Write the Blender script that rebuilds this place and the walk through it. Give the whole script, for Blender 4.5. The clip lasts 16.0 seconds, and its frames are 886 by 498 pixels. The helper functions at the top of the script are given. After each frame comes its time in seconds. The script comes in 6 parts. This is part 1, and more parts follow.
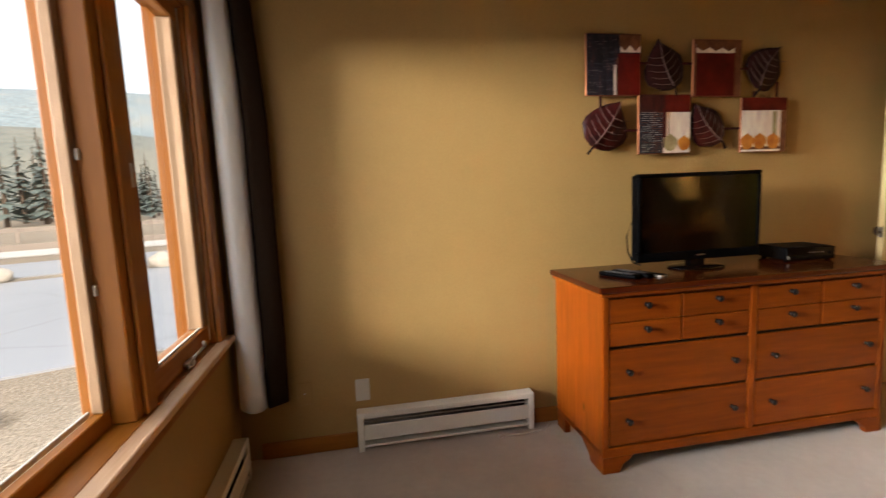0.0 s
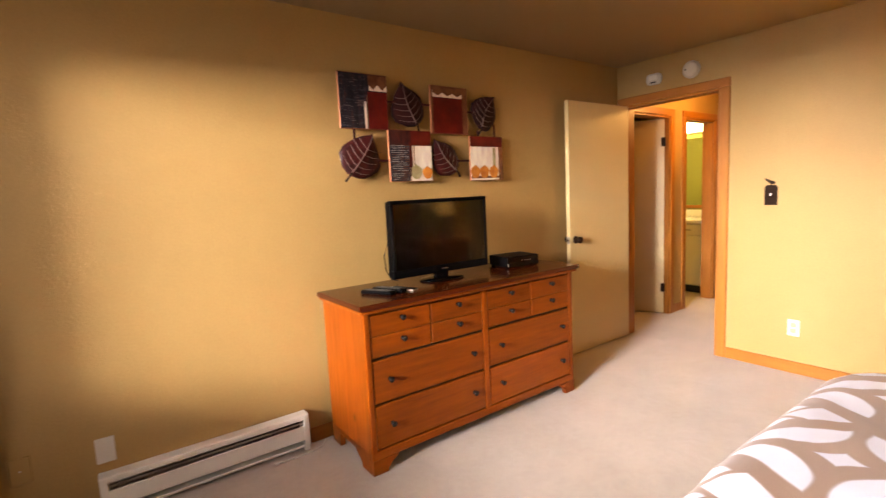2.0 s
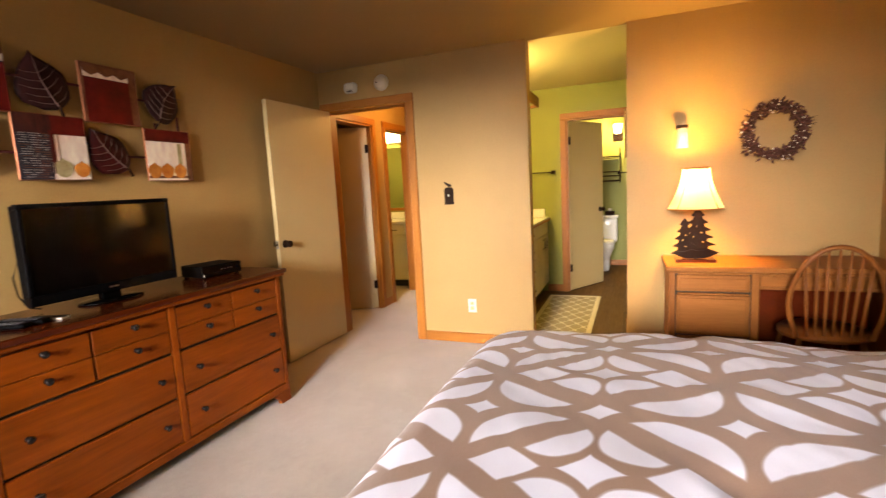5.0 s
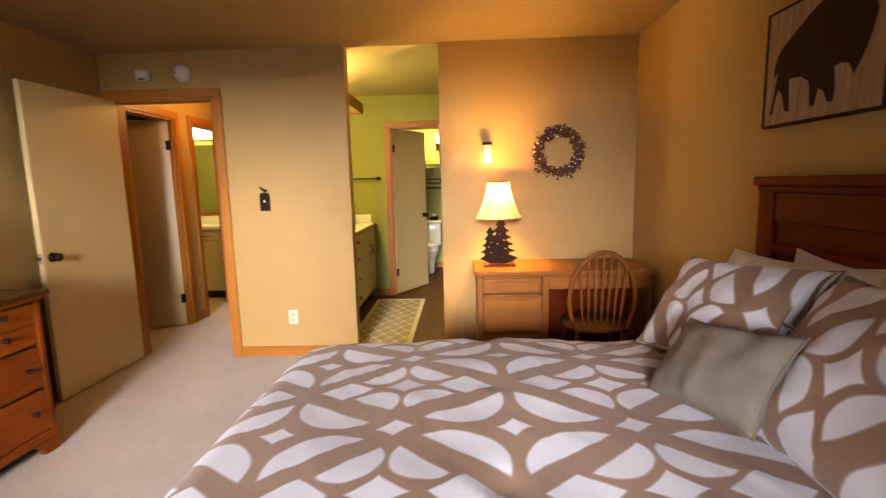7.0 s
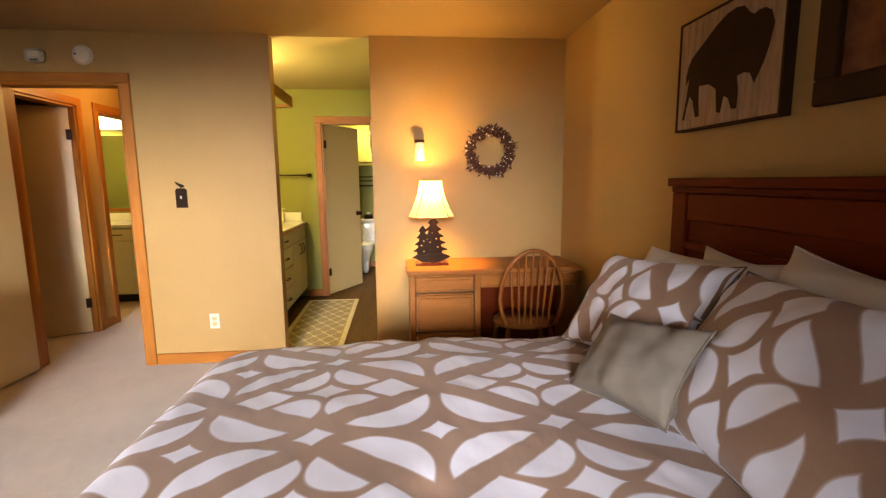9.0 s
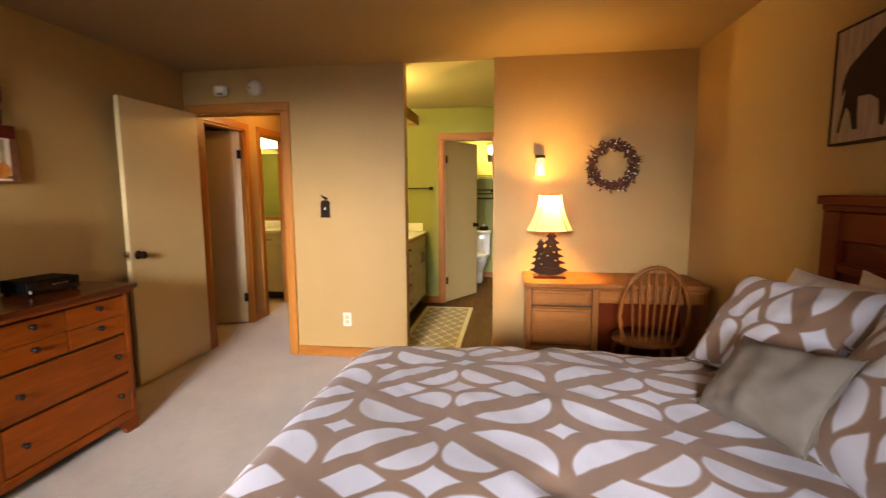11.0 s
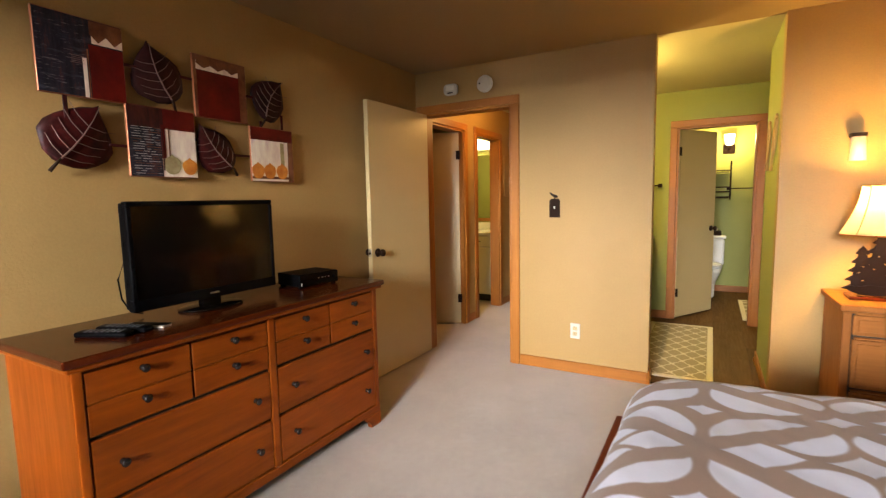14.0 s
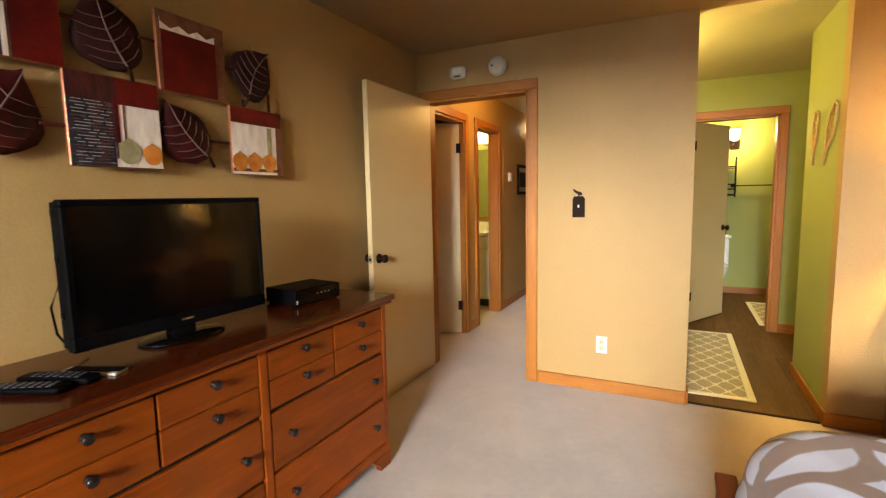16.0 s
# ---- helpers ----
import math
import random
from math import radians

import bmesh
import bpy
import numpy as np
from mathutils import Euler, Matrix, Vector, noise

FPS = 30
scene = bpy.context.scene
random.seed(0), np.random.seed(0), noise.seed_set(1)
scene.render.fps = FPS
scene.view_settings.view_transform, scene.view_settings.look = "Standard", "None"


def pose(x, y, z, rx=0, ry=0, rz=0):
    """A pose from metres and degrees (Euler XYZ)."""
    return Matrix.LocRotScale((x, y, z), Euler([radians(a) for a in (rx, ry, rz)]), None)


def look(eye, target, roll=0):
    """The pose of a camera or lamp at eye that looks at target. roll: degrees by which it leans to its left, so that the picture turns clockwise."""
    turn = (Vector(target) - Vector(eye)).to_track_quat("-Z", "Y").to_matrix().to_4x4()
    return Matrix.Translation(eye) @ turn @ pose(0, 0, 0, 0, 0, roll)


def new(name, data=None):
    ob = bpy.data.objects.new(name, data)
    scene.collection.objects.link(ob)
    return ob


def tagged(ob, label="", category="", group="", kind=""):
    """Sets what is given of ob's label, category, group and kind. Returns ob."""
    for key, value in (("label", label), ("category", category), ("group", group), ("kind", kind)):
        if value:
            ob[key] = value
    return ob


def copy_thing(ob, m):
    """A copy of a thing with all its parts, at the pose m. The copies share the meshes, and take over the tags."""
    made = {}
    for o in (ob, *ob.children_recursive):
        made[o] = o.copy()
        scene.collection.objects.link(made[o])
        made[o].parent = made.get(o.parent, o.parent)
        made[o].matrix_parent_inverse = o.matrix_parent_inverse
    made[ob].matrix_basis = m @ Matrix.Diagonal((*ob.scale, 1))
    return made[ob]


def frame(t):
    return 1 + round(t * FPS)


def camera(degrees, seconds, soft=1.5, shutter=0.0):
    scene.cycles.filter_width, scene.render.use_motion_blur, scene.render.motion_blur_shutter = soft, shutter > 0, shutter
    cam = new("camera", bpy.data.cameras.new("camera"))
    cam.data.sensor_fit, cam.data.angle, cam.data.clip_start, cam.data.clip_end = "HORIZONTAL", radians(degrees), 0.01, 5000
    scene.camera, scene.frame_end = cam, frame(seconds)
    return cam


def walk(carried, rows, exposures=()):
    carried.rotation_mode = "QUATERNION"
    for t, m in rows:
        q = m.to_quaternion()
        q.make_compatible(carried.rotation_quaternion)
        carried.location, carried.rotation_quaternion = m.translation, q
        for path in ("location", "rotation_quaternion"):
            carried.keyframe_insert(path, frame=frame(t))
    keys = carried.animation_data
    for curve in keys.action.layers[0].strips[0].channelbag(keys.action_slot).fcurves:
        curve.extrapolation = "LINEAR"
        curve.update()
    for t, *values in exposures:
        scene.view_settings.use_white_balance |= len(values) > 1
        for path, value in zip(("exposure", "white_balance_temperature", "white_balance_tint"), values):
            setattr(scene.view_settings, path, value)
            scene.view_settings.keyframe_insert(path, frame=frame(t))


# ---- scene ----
cam = camera(86.1, 16.0, soft=1.3, shutter=0.5)
PATH = [
    (0, (0.654, 0.679, 1.301), (1.014, 2.631, 1.059), -2.4),
    (0.5, (0.684, 0.603, 1.309), (1.247, 2.508, 1.082), -2.9),
    (1, (0.682, 0.519, 1.315), (1.45, 2.354, 1.109), -3.2),
    (1.5, (0.671, 0.546, 1.355), (1.673, 2.262, 1.134), -2.8),
    (2, (0.714, 0.519, 1.369), (1.882, 2.125, 1.137), -2.8),
    (2.5, (0.772, 0.557, 1.339), (2.083, 2.049, 1.105), -2.8),
    (3, (0.819, 0.55, 1.31), (2.254, 1.923, 1.074), -3.0),
    (3.5, (0.86, 0.513, 1.295), (2.409, 1.755, 1.053), -3.2),
    (4, (0.865, 0.457, 1.292), (2.52, 1.553, 1.043), -3.3),
    (6.5, (0.837, 0.403, 1.369), (2.807, 0.625, 1.102), -1.9),
    (7, (0.899, 0.324, 1.362), (2.879, 0.407, 1.085), -1.4),
    (7.5, (0.94, 0.289, 1.359), (2.917, 0.212, 1.07), -0.9),
    (8, (0.952, 0.284, 1.355), (2.919, 0.073, 1.062), -0.6),
    (10.5, (0.856, 0.312, 1.358), (2.837, 0.417, 1.107), -0.4),
    (11, (0.81, 0.341, 1.372), (2.776, 0.623, 1.138), -0.3),
    (11.5, (0.785, 0.421, 1.369), (2.724, 0.859, 1.145), -0.2),
    (12, (0.787, 0.527, 1.371), (2.686, 1.114, 1.148), -0.0),
    (12.5, (0.873, 0.635, 1.327), (2.721, 1.37, 1.12), -0.5),
    (13, (0.902, 0.678, 1.348), (2.7, 1.524, 1.124), -0.6),
    (13.5, (0.957, 0.739, 1.306), (2.712, 1.676, 1.106), -1.3),
    (14, (1.025, 0.828, 1.326), (2.756, 1.808, 1.119), -1.1),
    (14.5, (1.084, 0.972, 1.335), (2.81, 1.961, 1.13), -1.0),
    (15, (1.164, 1.09, 1.325), (2.893, 2.075, 1.127), -1.1),
    (15.5, (1.235, 1.195, 1.329), (2.989, 2.133, 1.117), -1.1),
    (16, (1.309, 1.258, 1.329), (3.09, 2.142, 1.111), -1.1),
]
walk(cam, [(t, look(eye, target, roll)) for t, eye, target, roll in PATH],
     exposures=[(0.0, 1.15, 6900, 10), (0.5, 1.45, 7300, 16), (1.0, 1.82, 7500, 18), (1.5, 1.92, 7500, 20), (2.5, 1.9, 7500, 18), (3.5, 1.82, 7400, 17), (4.0, 1.74, 7400, 17), (6.5, 1.25, 7200, 16), (8.0, 1.29, 7100, 14), (10.5, 1.20, 7000, 15), (12.5, 1.15, 6800, 12), (14.5, 1.28, 6650, 10), (16.0, 1.41, 6600, 8)])

# ---- light ----
world = bpy.data.worlds.new("World")
scene.world = world
world.use_nodes = True
wn = world.node_tree.nodes
sky = wn.new("ShaderNodeTexSky")
sky.sky_type = "NISHITA"
sky.sun_disc = False
sky.sun_elevation = radians(30)
sky.sun_rotation = radians(165)
sky.dust_density = 9.0
sky.air_density = 1.0
wn["Background"].inputs[1].default_value = 0.15
# thin white cloud over the blue
cloud = wn.new("ShaderNodeMixRGB")
cloud.inputs[0].default_value = 0.5
cloud.inputs[2].default_value = (6.6, 6.8, 7.2, 1)
world.node_tree.links.new(sky.outputs[0], cloud.inputs[1])
world.node_tree.links.new(cloud.outputs[0], wn["Background"].inputs[0])
SUN = bpy.data.lights.new("sun", "SUN")
SUN.energy, SUN.angle, SUN.color = 1.5, radians(10), (1.0, 0.95, 0.86)
sun = new("sun", SUN)
sun.matrix_world = look((11, -41, 25), (0, 0, 0))


def area_light(name, m, sx, sy, watts, colour):
    d = bpy.data.lights.new(name, "AREA")
    d.shape, d.size, d.size_y, d.energy, d.color = "RECTANGLE", sx, sy, watts, colour
    ob = new(name, d)
    ob.matrix_world = m
    return ob


def bulb_light(name, at, watts, colour, radius=0.04):
    d = bpy.data.lights.new(name, "POINT")
    d.energy, d.color, d.shadow_soft_size = watts, colour, radius
    ob = new(name, d)
    ob.location = at
    return ob


# unseen area lamp added 5 m outside the window, in place of bright sky
SKY = area_light("window_skylight", look((-5.0, 0.95, 2.42), (4.0, 0.8, 1.45)), 2.0, 1.2, 650, (0.90, 0.93, 1.0))
bulb_light("desk_lamp_bulb", (4.28, 0.065, 1.285), 60, (1.0, 0.58, 0.145), 0.05)
bulb_light("wall_light_bulb", (4.49, 0.128, 1.56), 0.25, (1.0, 0.60, 0.2), 0.02)
# lamp added out of view for the hall's warm light
bulb_light("hall_bulb", (5.6, 2.5, 2.2), 10, (1.0, 0.55, 0.16), 0.08)
bulb_light("vanity_bulb", (5.02, 1.70, 2.205), 31.0, (1.0, 0.74, 0.27), 0.06)
bulb_light("bath_bulb", (8.26, 0.65, 2.03), 20.0, (1.0, 0.75, 0.32), 0.06)
bulb_light("second_bath_bulb", (6.75, 3.85, 2.02), 11.0, (1.0, 0.76, 0.28), 0.06)


# ---- materials ----
def nodes_of(name):
    m = bpy.data.materials.new(name)
    m.use_nodes = True
    t = m.node_tree
    return m, t, t.nodes, t.links, t.nodes["Principled BSDF"]


def coords(n, l, scale=(1, 1, 1), rot=(0, 0, 0)):
    tc = n.new("ShaderNodeTexCoord")
    mp = n.new("ShaderNodeMapping")
    mp.inputs["Scale"].default_value = scale
    mp.inputs["Rotation"].default_value = rot
    l.new(tc.outputs["Object"], mp.inputs[0])
    return mp.outputs[0]


def noise_tex(n, l, vec, scale, detail=4.0, rough=0.55):
    t = n.new("ShaderNodeTexNoise")
    t.inputs["Scale"].default_value, t.inputs["Detail"].default_value, t.inputs["Roughness"].default_value = scale, detail, rough
    l.new(vec, t.inputs["Vector"])
    return t.outputs["Fac"]


def ramp(n, l, fac, stops):
    r = n.new("ShaderNodeValToRGB")
    e = r.color_ramp.elements
    while len(e) < len(stops):
        e.new(0.5)
    for k, (p, c) in zip(e, stops):
        k.position, k.color = p, (*c, 1)
    l.new(fac, r.inputs[0])
    return r.outputs[0]


def mixed(n, l, fac, a, b, blend="MIX"):
    m = n.new("ShaderNodeMix")
    m.data_type, m.blend_type = "RGBA", blend
    for s, v in ((0, fac), (6, a), (7, b)):
        if isinstance(v, (int, float)):
            m.inputs[s].default_value = v
        elif isinstance(v, tuple):
            m.inputs[s].default_value = (*v, 1)
        else:
            l.new(v, m.inputs[s])
    return m.outputs[2]


def bump(n, l, b, height, strength, dist=0.002):
    k = n.new("ShaderNodeBump")
    k.inputs["Strength"].default_value, k.inputs["Distance"].default_value = strength, dist
    l.new(height, k.inputs["Height"])
    l.new(k.outputs[0], b.inputs["Normal"])


def shade(c, f):
    return tuple(min(1.0, v * f) for v in c)


def plain(name, colour, rough=0.6, metal=0.0, grain=200.0, relief=0.15, vary=0.10, dist=0.001):
    """Paint, plastic, cloth or metal: fine grain and slow blotches of the same colour."""
    m, t, n, l, b = nodes_of(name)
    v = coords(n, l)
    big = noise_tex(n, l, v, 2.3, 3)
    fine = noise_tex(n, l, v, grain, 3)
    c = mixed(n, l, big, shade(colour, 1 - vary), shade(colour, 1 + vary))
    c = mixed(n, l, 0.25, c, ramp(n, l, fine, [(0.3, shade(colour, 0.8)), (0.7, shade(colour, 1.15))]))
    l.new(c, b.inputs["Base Color"])
    l.new(ramp(n, l, big, [(0.2, (rough * 0.85,) * 3), (0.8, (min(1, rough * 1.1),) * 3)]), b.inputs["Roughness"])
    b.inputs["Metallic"].default_value = metal
    bump(n, l, b, fine, relief, dist)
    return m


def wood(name, dark, light, along="x", rough=0.35, ring=9.0, knots=True, coat=0.0, spec=0.5, blend=0.55, relief=0.18):
    """Boards with grain along one axis, knots and a slow change from board to board."""
    m, t, n, l, b = nodes_of(name)
    s = {"x": (0.6, 7, 7), "y": (7, 0.6, 7), "z": (7, 7, 0.6)}[along]
    v = coords(n, l, s)
    oi = n.new("ShaderNodeObjectInfo")
    add = n.new("ShaderNodeVectorMath")
    add.operation = "ADD"
    mul = n.new("ShaderNodeMath")
    mul.operation = "MULTIPLY"
    mul.inputs[1].default_value = 37.0
    l.new(oi.outputs["Random"], mul.inputs[0])
    l.new(v, add.inputs[0])
    l.new(mul.outputs[0], add.inputs[1])
    v = add.outputs[0]
    grain = noise_tex(n, l, v, ring, 8, 0.62)
    slow = noise_tex(n, l, v, 1.2, 2)
    c = ramp(n, l, grain, [(0.28, dark), (0.5, tuple((p + q) / 2 for p, q in zip(dark, light))), (0.7, light)])
    c = mixed(n, l, slow, shade(dark, 1.0), c, "MIX") if not knots else c
    c = mixed(n, l, blend, c, mixed(n, l, slow, shade(light, 0.55), shade(light, 1.2)))
    if knots:
        vo = n.new("ShaderNodeTexVoronoi")
        vo.inputs["Scale"].default_value = 1.0
        l.new(coords(n, l, {"x": (2.4, 5, 5), "y": (5, 2.4, 5), "z": (5, 5, 2.4)}[along]), vo.inputs["Vector"])
        k = ramp(n, l, vo.outputs["Distance"], [(0.025, (0.9, 0.9, 0.9)), (0.085, (0, 0, 0))])
        c = mixed(n, l, k, c, shade(dark, 0.45))
    c = mixed(n, l, 0.16, c, mixed(n, l, oi.outputs["Random"], shade(dark, 0.8), shade(light, 1.1)))
    l.new(c, b.inputs["Base Color"])
    l.new(ramp(n, l, grain, [(0.2, (rough * 1.25,) * 3), (0.8, (rough * 0.85,) * 3)]), b.inputs["Roughness"])
    b.inputs["Coat Weight"].default_value = coat
    b.inputs["Specular IOR Level"].default_value = spec
    b.inputs["Coat Roughness"].default_value = 0.15
    bump(n, l, b, grain, relief, 0.0008)
    return m


def glowing(name, colour, strength):
    m, t, n, l, b = nodes_of(name)
    b.inputs["Base Color"].default_value = (*colour, 1)
    b.inputs["Emission Color"].default_value = (*colour, 1)
    b.inputs["Emission Strength"].default_value = strength
    return m


def glass_mat(name, tint=(1, 1, 1)):
    m, t, n, l, b = nodes_of(name)
    b.inputs["Base Color"].default_value = (*tint, 1)
    b.inputs["Roughness"].default_value = 0.0
    b.inputs["Transmission Weight"].default_value = 1.0
    b.inputs["IOR"].default_value = 1.12
    return m


def wall_paint(name, colour, relief=0.7):
    """Rolled paint over orange-peel texture."""
    m, t, n, l, b = nodes_of(name)
    v = coords(n, l)
    big = noise_tex(n, l, v, 1.1, 3)
    peel = noise_tex(n, l, v, 95, 4)
    c = mixed(n, l, big, shade(colour, 0.94), shade(colour, 1.06))
    c = mixed(n, l, 0.12, c, ramp(n, l, peel, [(0.35, shade(colour, 0.75)), (0.65, shade(colour, 1.2))]))
    l.new(c, b.inputs["Base Color"])
    b.inputs["Roughness"].default_value = 0.62
    b.inputs["Specular IOR Level"].default_value = 0.35
    bump(n, l, b, peel, relief, 0.0015)
    return m


M_TAN = wall_paint("tan_wall_paint", (0.324, 0.194, 0.063))
# one cream ceiling in two tones: shade painted in here, lit tone in the passage
M_DIM_CEIL = wall_paint("dim_ceiling_paint", (0.235, 0.15, 0.068), 0.6)
M_LIT_CEIL = wall_paint("lit_ceiling_paint", (0.52, 0.45, 0.25), 0.6)
M_GREEN = wall_paint("green_wall_paint", (0.255, 0.262, 0.067))
M_DOOR = plain("cream_door_paint", (0.50, 0.375, 0.175), 0.42, vary=0.05, relief=0.06)
M_WHITE = plain("white_plastic", (0.52, 0.48, 0.40), 0.4, vary=0.03, relief=0.03)
M_TRIM = wood("fir_trim", (0.18, 0.048, 0.004), (0.40, 0.145, 0.013), "z", 0.42, 7, False, 0.0, 0.35, 0.35)
M_TRIM_H = wood("fir_trim_level", (0.18, 0.048, 0.004), (0.40, 0.145, 0.013), "y", 0.42, 7, False, 0.0, 0.35, 0.35)
M_TRIM_X = wood("fir_trim_cross", (0.18, 0.048, 0.004), (0.40, 0.145, 0.013), "x", 0.42, 7, False, 0.0, 0.35, 0.35)
M_SILL = wood("worn_sill_wood", (0.44, 0.22, 0.10), (0.80, 0.58, 0.38), "y", 0.4, 9, False, blend=0.3)
M_SILL_Z = wood("bleached_shaded_wood", (0.17, 0.09, 0.042), (0.30, 0.19, 0.105), "z", 0.5, 9, False, 0.0, 0.2)
M_PINE = wood("stained_pine", (0.050, 0.0072, 0.0008), (0.25, 0.050, 0.0031), "x", 0.33, 6, True, 0.0, 0.12, 0.48)
M_PINE_Z = wood("stained_pine_upright", (0.050, 0.0072, 0.0008), (0.25, 0.050, 0.0031), "z", 0.33, 6, True, 0.0, 0.12, 0.48)
M_PINE_TOP = wood("stained_pine_top", (0.045, 0.006, 0.001), (0.085, 0.013, 0.002), "x", 0.17, 6, False, 0.0, 0.35, 0.2, 0.02)
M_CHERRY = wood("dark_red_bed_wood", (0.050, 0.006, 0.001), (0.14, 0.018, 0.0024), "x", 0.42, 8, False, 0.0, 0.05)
M_OAK = wood("oak_desk_wood", (0.165, 0.050, 0.010), (0.33, 0.125, 0.028), "y", 0.4, 12, False, 0.0, 0.1, 0.35)
M_OAK_Z = wood("oak_upright_wood", (0.165, 0.050, 0.010), (0.33, 0.125, 0.028), "z", 0.4, 12, False, 0.0, 0.1, 0.35)
M_CHAIR = wood("chair_wood", (0.10, 0.030, 0.006), (0.25, 0.083, 0.018), "z", 0.35, 9, False, 0.0, 0.15)
M_BLACK = plain("black_plastic", (0.0018, 0.0018, 0.002), 0.4, vary=0.05, relief=0.05)
M_SCREEN = plain("glossy_screen", (0.001, 0.001, 0.001), 0.10, vary=0.0, relief=0.0)
M_SCREEN.node_tree.nodes["Principled BSDF"].inputs["Specular IOR Level"].default_value = 0.2
M_BLACK.node_tree.nodes["Principled BSDF"].inputs["Specular IOR Level"].default_value = 0.015
M_IRON = plain("dark_bronze_metal", (0.016, 0.007, 0.0032), 0.55, 0.0, relief=0.1)
M_IRON.node_tree.nodes["Principled BSDF"].inputs["Specular IOR Level"].default_value = 0.05
M_KNOB = plain("polished_pewter_knob", (0.03, 0.022, 0.018), 0.2, 0.6, relief=0.0)
M_STEEL = plain("brushed_steel", (0.55, 0.53, 0.50), 0.3, 1.0)
M_HEATER = plain("heater_enamel", (0.68, 0.64, 0.55), 0.38, vary=0.05, relief=0.04)
M_BUTTON = plain("rubber_button", (0.028, 0.028, 0.03), 0.5)
# near-black for painted shade in drawer gaps, and for small dark parts
M_DARK = plain("gap_shade_dark_parts", (0.02, 0.018, 0.015), 0.8)
M_DRAPE = plain("dark_brown_drape", (0.022, 0.013, 0.008), 0.95, grain=350, relief=0.3)
M_DRAPE.node_tree.nodes["Principled BSDF"].inputs["Specular IOR Level"].default_value = 0.05
M_LINING = plain("off_white_lining", (0.82, 0.81, 0.77), 0.85, grain=400, relief=0.25, vary=0.04)
M_LINEN = plain("taupe_linen", (0.170, 0.142, 0.112), 0.8, grain=420, relief=0.4, vary=0.06)
M_SHAM = plain("cream_pillowcase", (0.62, 0.575, 0.51), 0.85, grain=420, relief=0.3, vary=0.05)
M_PORC = plain("white_porcelain", (0.82, 0.81, 0.77), 0.12, vary=0.02, relief=0.0)
M_GLASS = glass_mat("window_glass")
M_MIRROR = plain("mirror_silver", (0.85, 0.87, 0.85), 0.02, 1.0, vary=0.0, relief=0.0)
M_VANITY = plain("cream_cabinet_paint", (0.66, 0.60, 0.42), 0.45, vary=0.06)
M_FLOORWOOD = wood("dark_vinyl_planks", (0.040, 0.018, 0.006), (0.145, 0.075, 0.024), "x", 0.5, 8, False, 0.0, 0.08)
M_DIMGLASS = glowing("dim_lit_glass", (1.0, 0.72, 0.34), 0.28)
M_BULBGLASS = glowing("lit_bulb_glass", (1.0, 0.80, 0.45), 3.0)


def carpet_mat():
    m, t, n, l, b = nodes_of("beige_carpet")
    v = coords(n, l)
    big = noise_tex(n, l, v, 1.6, 4)
    mid = noise_tex(n, l, v, 26, 4)
    fine = noise_tex(n, l, v, 420, 2)
    base = (0.425, 0.352, 0.285)
    patch = noise_tex(n, l, v, 5.5, 3)
    c = ramp(n, l, big, [(0.36, (0.33, 0.265, 0.195)), (0.60, shade(base, 1.10))])
    c = mixed(n, l, 0.35, c, ramp(n, l, patch, [(0.35, shade(base, 0.78)), (0.65, shade(base, 1.16))]))
    c = mixed(n, l, 0.30, c, ramp(n, l, mid, [(0.3, shade(base, 0.75)), (0.7, shade(base, 1.15))]))
    c = mixed(n, l, 0.35, c, ramp(n, l, fine, [(0.3, shade(base, 0.6)), (0.7, shade(base, 1.25))]))
    l.new(c, b.inputs["Base Color"])
    b.inputs["Roughness"].default_value = 1.0
    b.inputs["Sheen Weight"].default_value = 0.25
    mix = n.new("ShaderNodeMath")
    mix.operation = "ADD"
    l.new(mid, mix.inputs[0])
    l.new(fine, mix.inputs[1])
    bump(n, l, b, mix.outputs[0], 0.45, 0.004)
    return m


M_CARPET = carpet_mat()


# ---- building helpers ----
def cube(x0, x1, y0, y1, z0, z1, bev=0.0, seg=1):
    """A box between two corners, its edges rounded by bev."""
    bm = bmesh.new()
    bmesh.ops.create_cube(bm, size=1.0)
    for v in bm.verts:
        v.co = Vector(((x0 + x1) / 2 + v.co.x * (x1 - x0), (y0 + y1) / 2 + v.co.y * (y1 - y0), (z0 + z1) / 2 + v.co.z * (z1 - z0)))
    if bev:
        bmesh.ops.bevel(bm, geom=bm.edges[:], offset=bev, segments=seg, affect="EDGES", profile=0.5)
    return bm


def merged(*bms):
    out = bmesh.new()
    for bm in bms:
        me = bpy.data.meshes.new("tmp")
        bm.to_mesh(me)
        bm.free()
        out.from_mesh(me)
        bpy.data.meshes.remove(me)
    return out


def lathe(profile, at=(0, 0, 0), seg=24, axis="z"):
    """A turned shape from (radius, height) pairs."""
    bm = bmesh.new()
    rings = []
    for r, h in profile:
        ring = []
        for i in range(seg):
            a = 2 * math.pi * i / seg
            p = (r * math.cos(a), r * math.sin(a), h)
            if axis == "y":
                p = (p[0], -p[2], p[1])
            elif axis == "x":
                p = (-p[2], p[0], p[1])
            ring.append(bm.verts.new(Vector(p) + Vector(at)))
        rings.append(ring)
    for a, b in zip(rings, rings[1:]):
        for i in range(seg):
            bm.faces.new((a[i], a[(i + 1) % seg], b[(i + 1) % seg], b[i]))
    bm.faces.new(rings[0][::-1])
    bm.faces.new(rings[-1])
    bmesh.ops.recalc_face_normals(bm, faces=bm.faces[:])
    return bm


